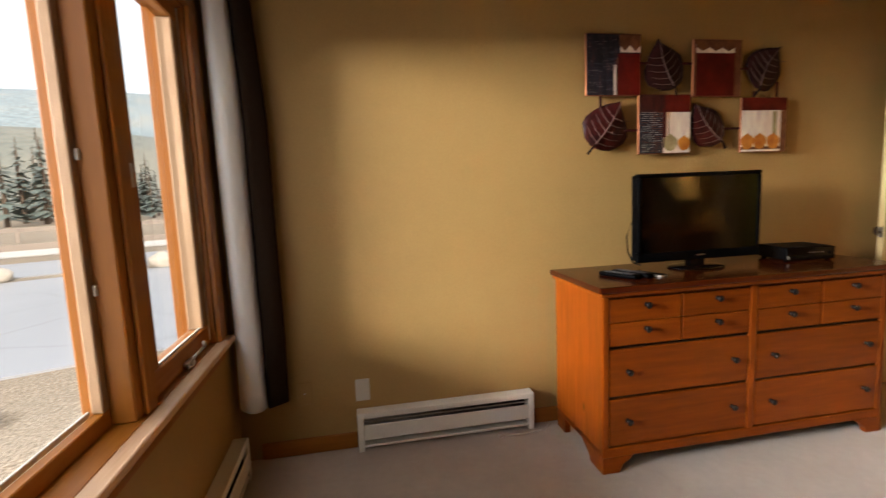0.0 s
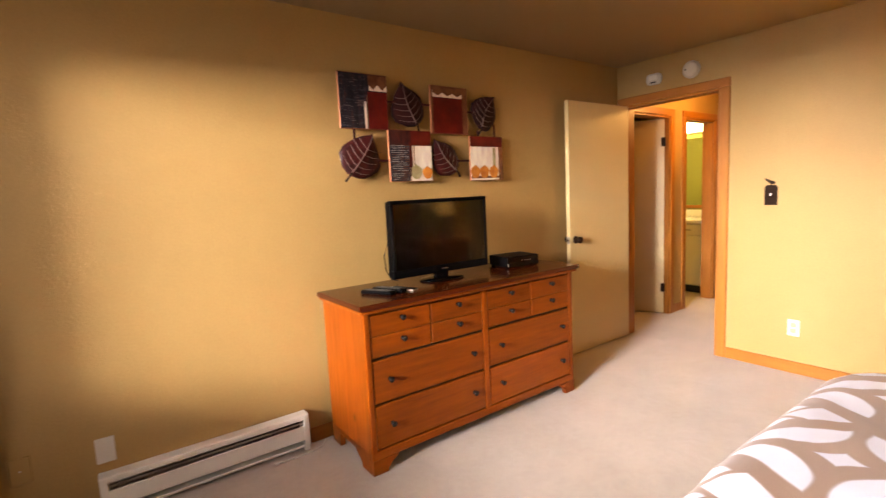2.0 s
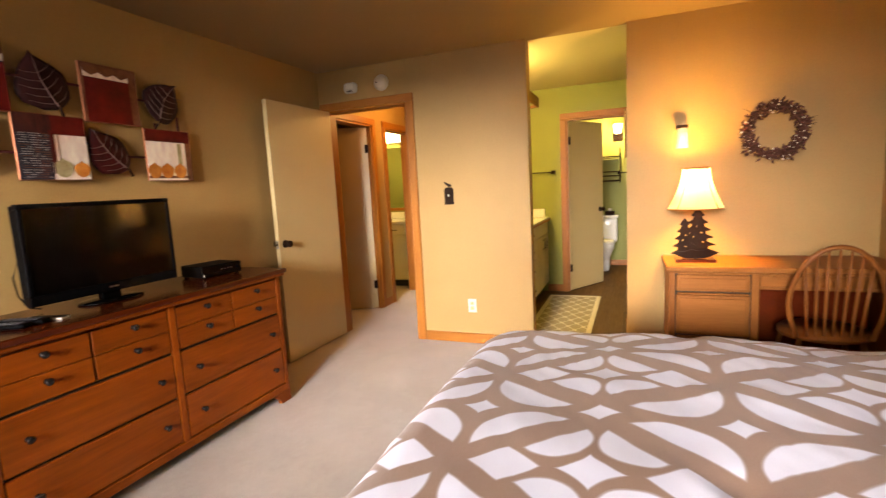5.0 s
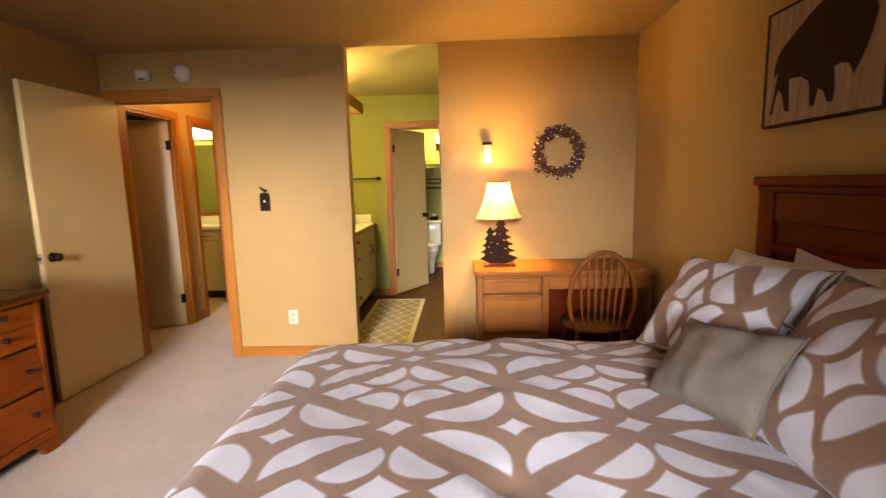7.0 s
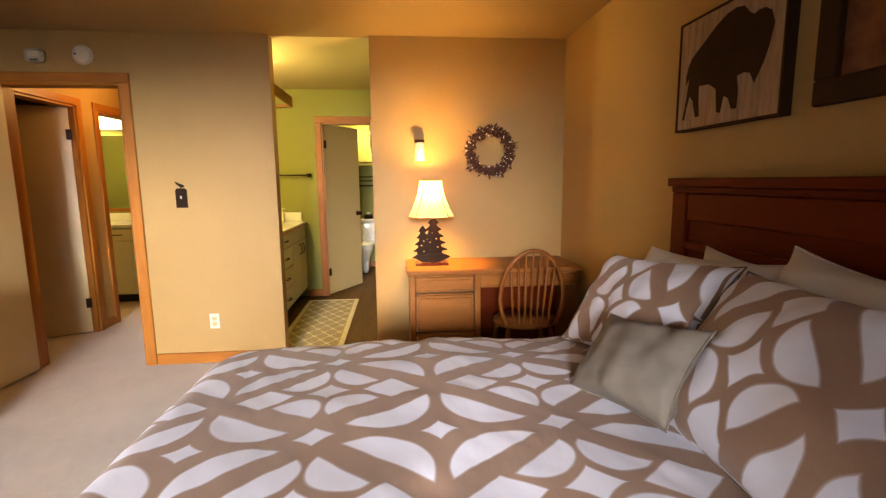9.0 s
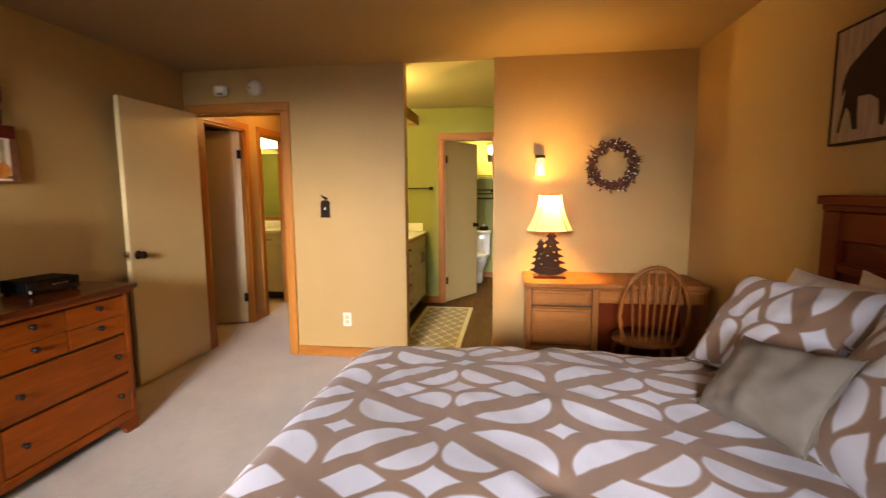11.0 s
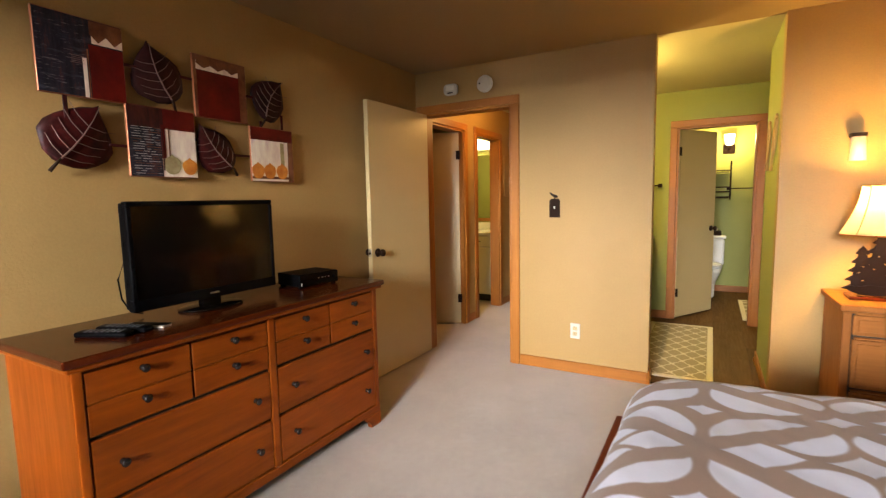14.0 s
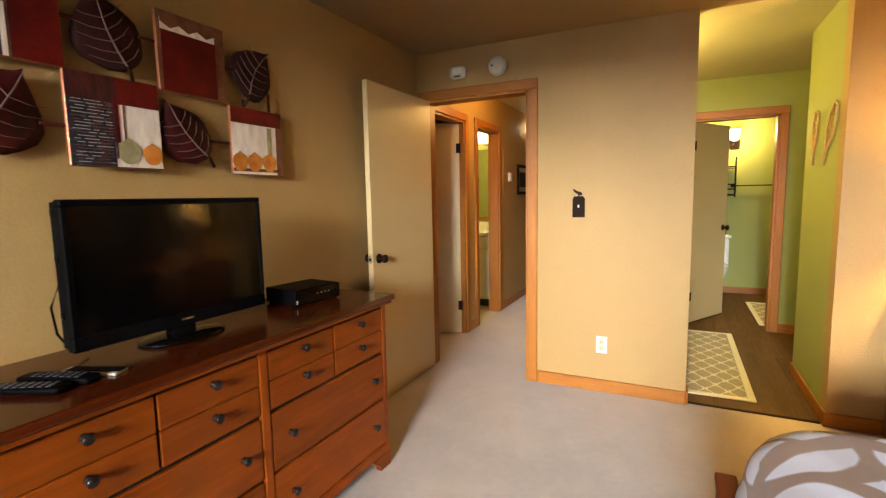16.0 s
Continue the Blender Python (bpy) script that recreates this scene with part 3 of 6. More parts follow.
def heater(name, a, b, along):
    """Electric baseboard heater: back pan, hood, front plate, fins in the slots, end caps."""
    L = b - a
    m = Matrix.Translation((a, YN, 0)) if along == "x" else Matrix.Translation((XW, a + L, 0)) @ pose(0, 0, 0, 0, 0, -90) @ Matrix.Diagonal((1, -1, 1, 1)) @ Matrix.Translation((0, 0, 0))
    if along == "y":
        m = Matrix(((0, -1, 0, XW), (1, 0, 0, a), (0, 0, 1, 0), (0, 0, 0, 1)))
    ob = thing(name, m @ Vector((L / 2, 0, 0.02)), "cream enamelled electric baseboard heater with dark slots", "heater")
    d = 0.068

    def q(nm, bm, mat, lab=""):
        bm = moved(bm, m)
        bmesh.ops.recalc_face_normals(bm, faces=bm.faces[:])
        part(nm, bm, mat, ob, lab)
    q("back_pan", cube(0.03, L - 0.03, -0.012, -0.001, 0.025, 0.195), M_HEATER)
    q("hood", merged(cube(0.002, L - 0.002, -d, -0.001, 0.19, 0.206, 0.004), cube(0.002, L - 0.002, -d, -d + 0.006, 0.176, 0.195, 0.002)), M_HEATER)
    q("front_plate", cube(0.03, L - 0.03, -d, -d + 0.006, 0.062, 0.142, 0.003), M_HEATER)
    q("slot_lip", cube(0.03, L - 0.03, -d + 0.012, -d + 0.017, 0.152, 0.158), M_STEEL, "bright metal lip")
    q("lower_lip", cube(0.03, L - 0.03, -d + 0.004, -0.012, 0.022, 0.034, 0.002), M_HEATER)
    q("end_cap", cube(0, 0.032, -d - 0.002, -0.001, 0.02, 0.207, 0.004), M_HEATER)
    q("end_cap", cube(L - 0.032, L, -d - 0.002, -0.001, 0.02, 0.207, 0.004), M_HEATER)
    bm = bmesh.new()
    for i in range(int(L / 0.012)):
        x = 0.04 + i * 0.012
        if x > L - 0.04:
            break
        vs = [bm.verts.new(p) for p in ((x, -d + 0.02, 0.06), (x, -0.014, 0.06), (x, -0.014, 0.165), (x, -d + 0.02, 0.165))]
        bm.faces.new(vs)
    bmesh.ops.solidify(bm, geom=bm.faces[:], thickness=0.0008)
    q("fin_block", bm, M_DARK, "dark heating fins")
    q("foot", cube(0.002, 0.03, -d + 0.004, -0.004, 0.0, 0.022), M_HEATER)
    q("foot", cube(L - 0.03, L - 0.002, -d + 0.004, -0.004, 0.0, 0.022), M_HEATER)
    return ob


heater("baseboard_heater", 0.605, 1.545, "x")
heater("baseboard_heater", 0.4, 2.9, "y")


def dresser():
    x0, x1, y0, y1, top = 1.652, 3.247, 2.486, 3.01, 0.866
    ob = thing("dresser", ((x0 + x1) / 2, (y0 + y1) / 2, 0), "honey-stained knotty pine double dresser with dark round knobs", "dresser")
    part("top", cube(x0, x1, y0, y1, top - 0.028, top, 0.006, 2), M_PINE_TOP, ob, "dark glossy pine top")
    part("top_moulding", cube(x0 + 0.012, x1 - 0.012, y0 + 0.012, y1, top - 0.046, top - 0.0285, 0.005, 2), M_PINE, ob)
    bx0, bx1, by0 = x0 + 0.032, x1 - 0.032, y0 + 0.042
    zt, zb = top - 0.046, 0.085
    part("side", cube(bx0, bx0 + 0.02, by0 + 0.005, y1 - 0.005, zb, zt), M_PINE_Z, ob)
    part("side", cube(bx1 - 0.02, bx1, by0 + 0.005, y1 - 0.005, zb, zt), M_PINE_Z, ob)
    part("back", cube(bx0 + 0.02, bx1 - 0.02, y1 - 0.015, y1 - 0.006, zb, zt), M_PINE, ob)
    xm = (x0 + x1) / 2
    for a, b in ((bx0, bx0 + 0.034), (xm - 0.02, xm + 0.02), (bx1 - 0.034, bx1)):
        part("stile", cube(a, b, by0 - 0.004, by0 + 0.016, zb, zt, 0.006, 2), M_PINE_Z, ob)
    part("top_rail", cube(bx0 + 0.034, bx1 - 0.034, by0, by0 + 0.016, zt - 0.012, zt), M_PINE, ob)
    part("bottom_rail", cube(bx0, bx1, by0 - 0.006, by0 + 0.018, zb - 0.012, zb + 0.034, 0.005, 2), M_PINE, ob)
    # near-black sheet that paints the shade between the drawer fronts
    part("carcass_gap", cube(bx0 + 0.021, bx1 - 0.021, by0 + 0.022, by0 + 0.03, zb + 0.03, zt - 0.002), M_DARK, ob, "dark sheet painting the shade behind the drawers")
    rows = [(0.122, 0.348), (0.354, 0.578)]
    for k, (l, r) in enumerate(((bx0 + 0.034, xm - 0.02), (xm + 0.02, bx1 - 0.034))):
        g = 0.003
        c = (l + r) / 2
        boxes = [(l, r, z0, z1) for z0, z1 in rows] + [(l, c - 0.001, 0.586, 0.806), (c + 0.001, r, 0.586, 0.806)]
        for a, b, z0, z1 in boxes:
            wide = b - a > 0.5
            if wide:
                fb = cube(a + g, b - g, by0 - 0.002, by0 + 0.018, z0 + g, z1 - g, 0.005, 2)
            else:
                zm = (z0 + z1) / 2
                fb = merged(cube(a + g, b - g, by0 - 0.002, by0 + 0.018, z0 + g, zm - 0.0012, 0.003), cube(a + g, b - g, by0 - 0.002, by0 + 0.018, zm + 0.0012, z1 - g, 0.003), cube(a + 0.01, b - 0.01, by0 + 0.004, by0 + 0.017, zm - 0.01, zm + 0.01))
            d = part("drawer", fb, M_PINE, ob)
            spots = [(a + 0.09, (z0 + z1) / 2 + 0.005), (b - 0.085, (z0 + z1) / 2 + 0.005)] if wide else [((a + b) / 2, z0 + 0.075), ((a + b) / 2, z1 - 0.037)]
            for kx, kz in spots:
                part("knob", lathe([(0.011, 0), (0.010, 0.004), (0.006, 0.010), (0.007, 0.014), (0.014, 0.019), (0.0155, 0.024), (0.011, 0.029), (0.003, 0.031)], (kx, by0 - 0.002, kz), 16, "y"), M_KNOB, d, "dark pewter knob", True)
    # bracket feet
    for s, fx in ((1, bx0), (-1, bx1)):
        out = [(0, 0), (0.085, 0), (0.09, 0.02), (0.105, 0.04), (0.135, 0.058), (0.15, 0.075), (0, 0.075)]
        part("foot", moved(slab([(p * s, z) for p, z in out], 0.03), Matrix.Translation((fx, by0 - 0.008, 0))), M_PINE, ob)
        part("foot", cube(min(fx, fx + s * 0.03), max(fx, fx + s * 0.03), y1 - 0.10, y1 - 0.006, 0, 0.075), M_PINE, ob)
        part("foot_side", moved(slab([(0, 0), (0.085, 0), (0.1, 0.03), (0.15, 0.06), (0.17, 0.075), (0, 0.075)], 0.02), Matrix.Translation((fx + (0.02 if s > 0 else -0.0), by0 + 0.023, 0)) @ pose(0, 0, 0, 0, 0, 90)), M_PINE, ob)
        part("side_rail", cube(min(fx, fx + s * 0.022), max(fx, fx + s * 0.022), by0 + 0.02, y1 - 0.006, 0.0755, 0.1), M_PINE, ob)
    return ob


dresser()


def television():
    ob = thing("television", (2.345, 2.775, 0.866), "black flat-screen television on a glossy stand", "television")
    m = Matrix.Translation((2.345, 2.775, 0.866)) @ pose(0, 0, 0, 0, 0, -0.5)
    w, z0, z1 = 0.343, 0.044, 0.476
    part("bezel", moved(merged(cube(-w, w, -0.02, 0.012, z0, z0 + 0.045, 0.004), cube(-w, w, -0.02, 0.012, z1 - 0.02, z1, 0.004),
                               cube(-w, -w + 0.02, -0.02, 0.012, z0 + 0.045, z1 - 0.02, 0.004), cube(w - 0.02, w, -0.02, 0.012, z0 + 0.045, z1 - 0.02, 0.004)), m), M_BLACK, ob)
    part("screen", moved(cube(-w + 0.018, w - 0.018, -0.015, 0.0, z0 + 0.043, z1 - 0.018), m), M_SCREEN, ob, "dark glossy screen, switched off")
    back = part("back_shell", moved(merged(cube(-w + 0.004, w - 0.004, 0.012, 0.045, z0 + 0.006, z1 - 0.006, 0.006, 2), cube(-0.2, 0.2, 0.045, 0.075, z0 + 0.06, z1 - 0.06, 0.012, 2)), m), M_BLACK, ob)
    for z in (0.14, 0.30, 0.43):
        part("side_tab", moved(cube(-w - 0.002, -w + 0.006, 0.014, 0.03, z, z + 0.02, 0.002), m), M_BLACK, back)
    part("badge", moved(merged(cube(-0.022, 0.022, -0.0215, -0.0205, z0 + 0.020, z0 + 0.026, 0.0)), m), M_STEEL, ob, "small silver badge")
    part("neck", moved(cube(-0.045, 0.045, 0.0, 0.04, 0.012, 0.10, 0.006, 2), m), M_BLACK, ob)
    part("base", moved(merged(lathe([(0.115, 0.0), (0.118, 0.006), (0.11, 0.012), (0.05, 0.018)], (0, 0.01, 0), 40)), m @ Matrix.Diagonal((1.25, 0.85, 1, 1))), M_SCREEN, ob, "glossy black oval base", True)
    part("cable", tube([m @ Vector(p) for p in ((-0.26, 0.06, 0.25), (-0.32, 0.07, 0.24), (-0.345, 0.075, 0.17), (-0.335, 0.08, 0.09), (-0.30, 0.09, 0.03), (-0.25, 0.10, 0.012))], 0.0035), M_BLACK, ob, "", True)


television()


def cable_box():
    m = Matrix.Translation((2.955, 2.80, 0.866)) @ pose(0, 0, 0, 0, 0, -8)
    ob = thing("cable_box", (2.955, 2.80, 0.866), "black set-top box on the dresser", "set-top box")
    part("case", moved(cube(-0.13, 0.13, -0.10, 0.10, 0.008, 0.074, 0.004), m), M_BLACK, ob)
    part("front_panel", moved(cube(-0.128, 0.128, -0.104, -0.0995, 0.01, 0.072, 0.002), m), M_SCREEN, ob)
    for k, x in enumerate((-0.01, 0.012, 0.034, 0.056)):
        part("button", moved(cube(x, x + 0.008, -0.1055, -0.1035, 0.044, 0.048), m), M_STEEL, ob)
    part("sticker", moved(cube(-0.122, -0.117, -0.1055, -0.1035, 0.014, 0.03), m), M_WHITE, ob)
    part("button", moved(cube(0.09, 0.104, -0.1055, -0.1035, 0.036, 0.05), m), M_BLACK, ob)
    for x in (-0.11, 0.11):
        for y in (-0.08, 0.08):
            part("foot", moved(cube(x - 0.01, x + 0.01, y - 0.01, y + 0.01, 0, 0.009), m), M_BLACK, ob)


cable_box()


def remote(cx, cy, ang, z=0.866, lengthy=0.19, col=M_BLACK):
    m = Matrix.Translation((cx, cy, z)) @ pose(0, 0, 0, 0, 0, ang)
    ob = thing("remote_control", (cx, cy, z), "black remote control lying on the dresser", "remote control", "remotes on the dresser")
    part("shell", moved(cube(-lengthy / 2, lengthy / 2, -0.025, 0.025, 0, 0.02, 0.007, 2), m), col, ob, "", True)
    for i in range(7):
        for j in range(3):
            part("button", moved(cube(-0.07 + i * 0.02, -0.059 + i * 0.02, -0.017 + j * 0.013, -0.008 + j * 0.013, 0.019, 0.0222), m), M_BUTTON, ob)


remote(1.862, 2.69, 118)
remote(1.935, 2.70, 112, lengthy=0.2)
booklet = thing("instruction_card", (2.01, 2.70, 0.866), "white and black folded card by the remotes", "card")
mb = Matrix.Translation((2.01, 2.69, 0.866)) @ pose(0, 0, 0, 0, 0, 112)
part("page", moved(cube(-0.085, 0.085, -0.024, 0.024, 0, 0.008, 0.002), mb), M_WHITE, booklet)
part("cover", moved(cube(-0.084, 0.070, -0.023, 0.012, 0.0082, 0.0102), mb), M_BLACK, booklet)


# ---- bed ----
BX0, BX1, BY0, BY1, BZ = 1.43, 2.95, -0.90, 1.05, 0.675


def duvet_mat(name):
    """Taupe cotton printed with flowers of four half discs round a star, and leaves between them; read along the cloth."""
    m, t, n, l, b = nodes_of(name)
    uv = n.new("ShaderNodeUVMap")
    uv.uv_map = "cloth"
    warp = n.new("ShaderNodeTexNoise")
    warp.inputs["Scale"].default_value = 4.0
    l.new(uv.outputs[0], warp.inputs["Vector"])
    wv = n.new("ShaderNodeVectorMath")
    wv.operation = "MULTIPLY_ADD"
    l.new(warp.outputs["Color"], wv.inputs[0])
    wv.inputs[1].default_value = (0.03, 0.03, 0.0)
    l.new(uv.outputs[0], wv.inputs[2])
    sep = n.new("ShaderNodeSeparateXYZ")
    l.new(wv.outputs[0], sep.inputs[0])

    def mth(op, a, b2=None):
        k = n.new("ShaderNodeMath")
        k.operation = op
        for i, q in enumerate((a, b2)):
            if q is None:
                continue
            if isinstance(q, (int, float)):
                k.inputs[i].default_value = q
            else:
                l.new(q, k.inputs[i])
        return k.outputs[0]
    PX, PY = 0.25, 0.29
    u = mth("PINGPONG", sep.outputs[0], PX)
    v = mth("PINGPONG", sep.outputs[1], PY)

    def star(cx, cy, ax, ay, e):
        p = mth("POWER", mth("DIVIDE", mth("ABSOLUTE", mth("SUBTRACT", u, cx)), ax), e)
        q = mth("POWER", mth("DIVIDE", mth("ABSOLUTE", mth("SUBTRACT", v, cy)), ay), e)
        return mth("MULTIPLY", mth("SUBTRACT", 1.0, mth("ADD", p, q)), min(ax, ay))

    def disc(cx, cy, r):
        p, q = mth("SUBTRACT", u, cx), mth("SUBTRACT", v, cy)
        return mth("SUBTRACT", r, mth("SQRT", mth("ADD", mth("MULTIPLY", p, p), mth("MULTIPLY", q, q))))

    def side(nx, ny, d):
        return mth("SUBTRACT", d, mth("ADD", mth("MULTIPLY", u, nx), mth("MULTIPLY", v, ny)))
    shapes = [
        star(0, 0, 0.056, 0.066, 0.82), star(0, 0.175, 0.062, 0.078, 1.05), star(PX, 0, 0.040, 0.048, 0.86), star(PX, PY, 0.040, 0.048, 0.86),
        mth("MINIMUM", disc(0.112, 0.083, 0.078), side(0.77, 0.64, 0.138)),
        mth("MINIMUM", disc(0.0995, 0.144, 0.131), side(-0.826, -0.564, -0.207)),
    ]
    ink = shapes[0]
    for q in shapes[1:]:
        ink = mth("MAXIMUM", ink, q)
    white = ramp(n, l, mth("ADD", ink, 0.5), [(0.4995, (0, 0, 0)), (0.5015, (1, 1, 1))])
    fine = noise_tex(n, l, coords(n, l), 500, 2)
    big = noise_tex(n, l, coords(n, l), 3, 3)
    taupe = mixed(n, l, big, (0.215, 0.115, 0.064), (0.26, 0.143, 0.081))
    pale = mixed(n, l, big, (0.66, 0.67, 0.76), (0.74, 0.75, 0.84))
    c = mixed(n, l, white, taupe, pale)
    c = mixed(n, l, 0.07, c, ramp(n, l, fine, [(0.3, (0.14, 0.11, 0.09)), (0.7, (0.60, 0.55, 0.52))]))
    l.new(c, b.inputs["Base Color"])
    b.inputs["Roughness"].default_value = 0.7
    b.inputs["Sheen Weight"].default_value = 0.15
    ws = n.new("ShaderNodeMapping")
    ws.inputs["Scale"].default_value = (3, 7, 5)
    ws.inputs["Rotation"].default_value = (0, 0, 0.5)
    l.new(uv.outputs[0], ws.inputs[0])
    wr = noise_tex(n, l, ws.outputs[0], 1.6, 4)
    bump(n, l, b, wr, 0.4, 0.010)
    return m


def cloth_uv(bm, table):
    """Store each corner's place on the flat cloth."""
    lay = bm.loops.layers.uv.new("cloth")
    for f in bm.faces:
        for lo in f.loops:
            lo[lay].uv = table[lo.vert]


M_DUVET = duvet_mat("printed_duvet")


def bed():
    ob = thing("bed", ((BX0 + BX1) / 2, 0, 0), "dark red-brown wooden panel bed", "bed")
    hx0, hx1 = 1.38, 2.935
    y0, y1 = YS + 0.014, YS + 0.065
    hb = part("headboard", cube(hx0 + 0.10, hx1 - 0.10, y0 + 0.01, y1 - 0.022, 0.3, 1.20), M_CHERRY, ob)
    part("headboard_cap", cube(hx0 - 0.012, hx1 + 0.012, y0 - 0.003, y1 + 0.02, 1.32, 1.355, 0.006, 2), M_CHERRY, hb)
    part("headboard_cove", cube(hx0 + 0.002, hx1 - 0.002, y0, y1 + 0.006, 1.295, 1.3195, 0.005, 2), M_CHERRY, hb)
    part("headboard_rail", cube(hx0 + 0.1005, hx1 - 0.1005, y0 + 0.002, y1 - 0.006, 1.18, 1.2945, 0.006), M_CHERRY, hb)
    part("headboard_rail", cube(hx0 + 0.1005, hx1 - 0.1005, y0 + 0.002, y1 - 0.004, 1.06, 1.095, 0.006), M_CHERRY, hb)
    for a in (hx0, hx1 - 0.10):
        part("post", cube(a, a + 0.10, y0, y1, 0, 1.2945, 0.005), M_CHERRY, hb)
    for c in (1.85, 2.2, 2.55):
        part("stile", cube(c - 0.05, c + 0.05, y0 + 0.004, y1 - 0.008, 0.4, 1.0595, 0.005), M_CHERRY, hb)
    fb = part("footboard", cube(hx0 + 0.06, hx1 - 0.06, 1.085, 1.115, 0.12, 0.43, 0.004), M_CHERRY, ob)
    part("footboard_cap", cube(hx0 - 0.005, hx1 + 0.005, 1.07, 1.13, 0.4305, 0.458, 0.006, 2), M_CHERRY, fb)
    for a in (hx0, hx1 - 0.06):
        part("post", cube(a, a + 0.06, 1.075, 1.125, 0, 0.43, 0.004), M_CHERRY, fb)
    for a in (hx0 + 0.01, hx1 - 0.04):
        part("side_rail", cube(a, a + 0.03, y1, 1.075, 0.16, 0.36, 0.004), M_CHERRY, ob)
    part("slats", cube(hx0 + 0.04, hx1 - 0.04, y1 + 0.01, 1.07, 0.24, 0.27), M_CHERRY, ob)
    mt = thing("mattress", ((BX0 + BX1) / 2, 0.07, 0.27), "white mattress and box spring under the duvet", "mattress")
    part("box_spring", cube(BX0 + 0.03, BX1 - 0.03, BY0 + 0.01, BY1 - 0.04, 0.27, 0.44, 0.02, 2), M_SHAM, mt)
    part("cushioning", cube(BX0 + 0.03, BX1 - 0.03, BY0 + 0.01, BY1 - 0.04, 0.44, 0.64, 0.05, 3), M_SHAM, mt)


bed()


def duvet():
    """Thick cover: a rounded top that rolls over the sides, with puckers and soft wrinkles."""
    bm = bmesh.new()
    nx, ny = 110, 130
    x0, x1, y0, y1 = BX0 - 0.03, BX1 + 0.035, -0.66, BY1 + 0.035
    R, drop, rc = 0.15, 0.26, 0.10
    xc = (x0 + x1) / 2
    cx, cy = (x1 - x0) / 2 - R, y1 - R
    table = {}
    grid = []
    for j in range(ny + 1):
        row = []
        for i in range(nx + 1):
            s = (2 * i / nx - 1) * (cx + R * 1.57 + drop)
            w = y0 + j / ny * (cy + R * 1.57 + drop - y0)
            # distance outside the flat top, whose foot corners are rounded
            qx, qy = abs(s) - (cx - rc), w - (cy - rc)
            d = math.hypot(max(qx, 0), max(qy, 0)) + min(max(qx, qy), 0) - rc
            if d <= 0:
                x, y, down = s, w, 0.0
            else:
                if qx > 0 and qy > 0:
                    nvx, nvy = qx / math.hypot(qx, qy), qy / math.hypot(qx, qy)
                else:
                    nvx, nvy = (1.0, 0.0) if qx > qy else (0.0, 1.0)
                a = d / R
                if a <= math.pi / 2:
                    out, down = R * math.sin(a), R * (1 - math.cos(a))
                else:
                    out, down = R + 0.015 * math.sin(4 * (a - 1.57)), R + d - R * math.pi / 2
                down = min(down, 0.42)
                x, y = s - math.copysign(nvx * (d - out), s), w - nvy * (d - out)
            x += xc
            p = Vector((x, y, 0))
            edge = min(1.0, down * 6)
            crown = 0.055 * max(0.0, 1 - (s / (cx + R)) ** 2) * min(1.0, max(0.0, cy + R - w) / 0.6)
            z = BZ - down + crown + 0.014 * (noise.noise(p * 2.1) + 0.5 * noise.noise(p * 5.0)) * (1 - edge)
            z += 0.007 * abs(noise.noise(Vector((p.x * 4 + p.y * 3, p.y * 14 - p.x * 9, 1.3))))
            for tx, ty in ((2.34, 0.235), (2.86, 0.235), (1.84, 0.235), (2.34, -0.30), (2.84, -0.30)):
                z -= 0.013 * math.exp(-(math.hypot(x - tx, y - ty) / 0.05) ** 2)
            if down > 0.05:
                wav = 0.02 * noise.noise(Vector((x * 4, y * 4, down * 2)))
                x += math.copysign(wav, s) if qx > 0 else 0
                y += wav if qy > 0 else 0
            vert = bm.verts.new((x, y, z))
            table[vert] = ((s + xc - 2.342) / 1.028, (w - 0.53) / 1.08)
            row.append(vert)
        grid.append(row)
    for a, b in zip(grid, grid[1:]):
        for i in range(nx):
            bm.faces.new((a[i], a[i + 1], b[i + 1], b[i]))
    cloth_uv(bm, table)
    bmesh.ops.recalc_face_normals(bm, faces=bm.faces[:])
    edge_pts = [v.co.copy() for v in grid[-1]]
    left = [r[0].co.copy() for r in grid]
    right = [r[-1].co.copy() for r in grid]
    ob = single("duvet", bm, M_DUVET, "taupe and white printed duvet spread over the bed", "duvet", smooth=True)
    for pts in (edge_pts[::2], left[::2], right[::2]):
        part("hem", tube(pts, 0.006, 6), M_LINEN, ob, "stitched taupe hem", True)
    return ob


duvet()


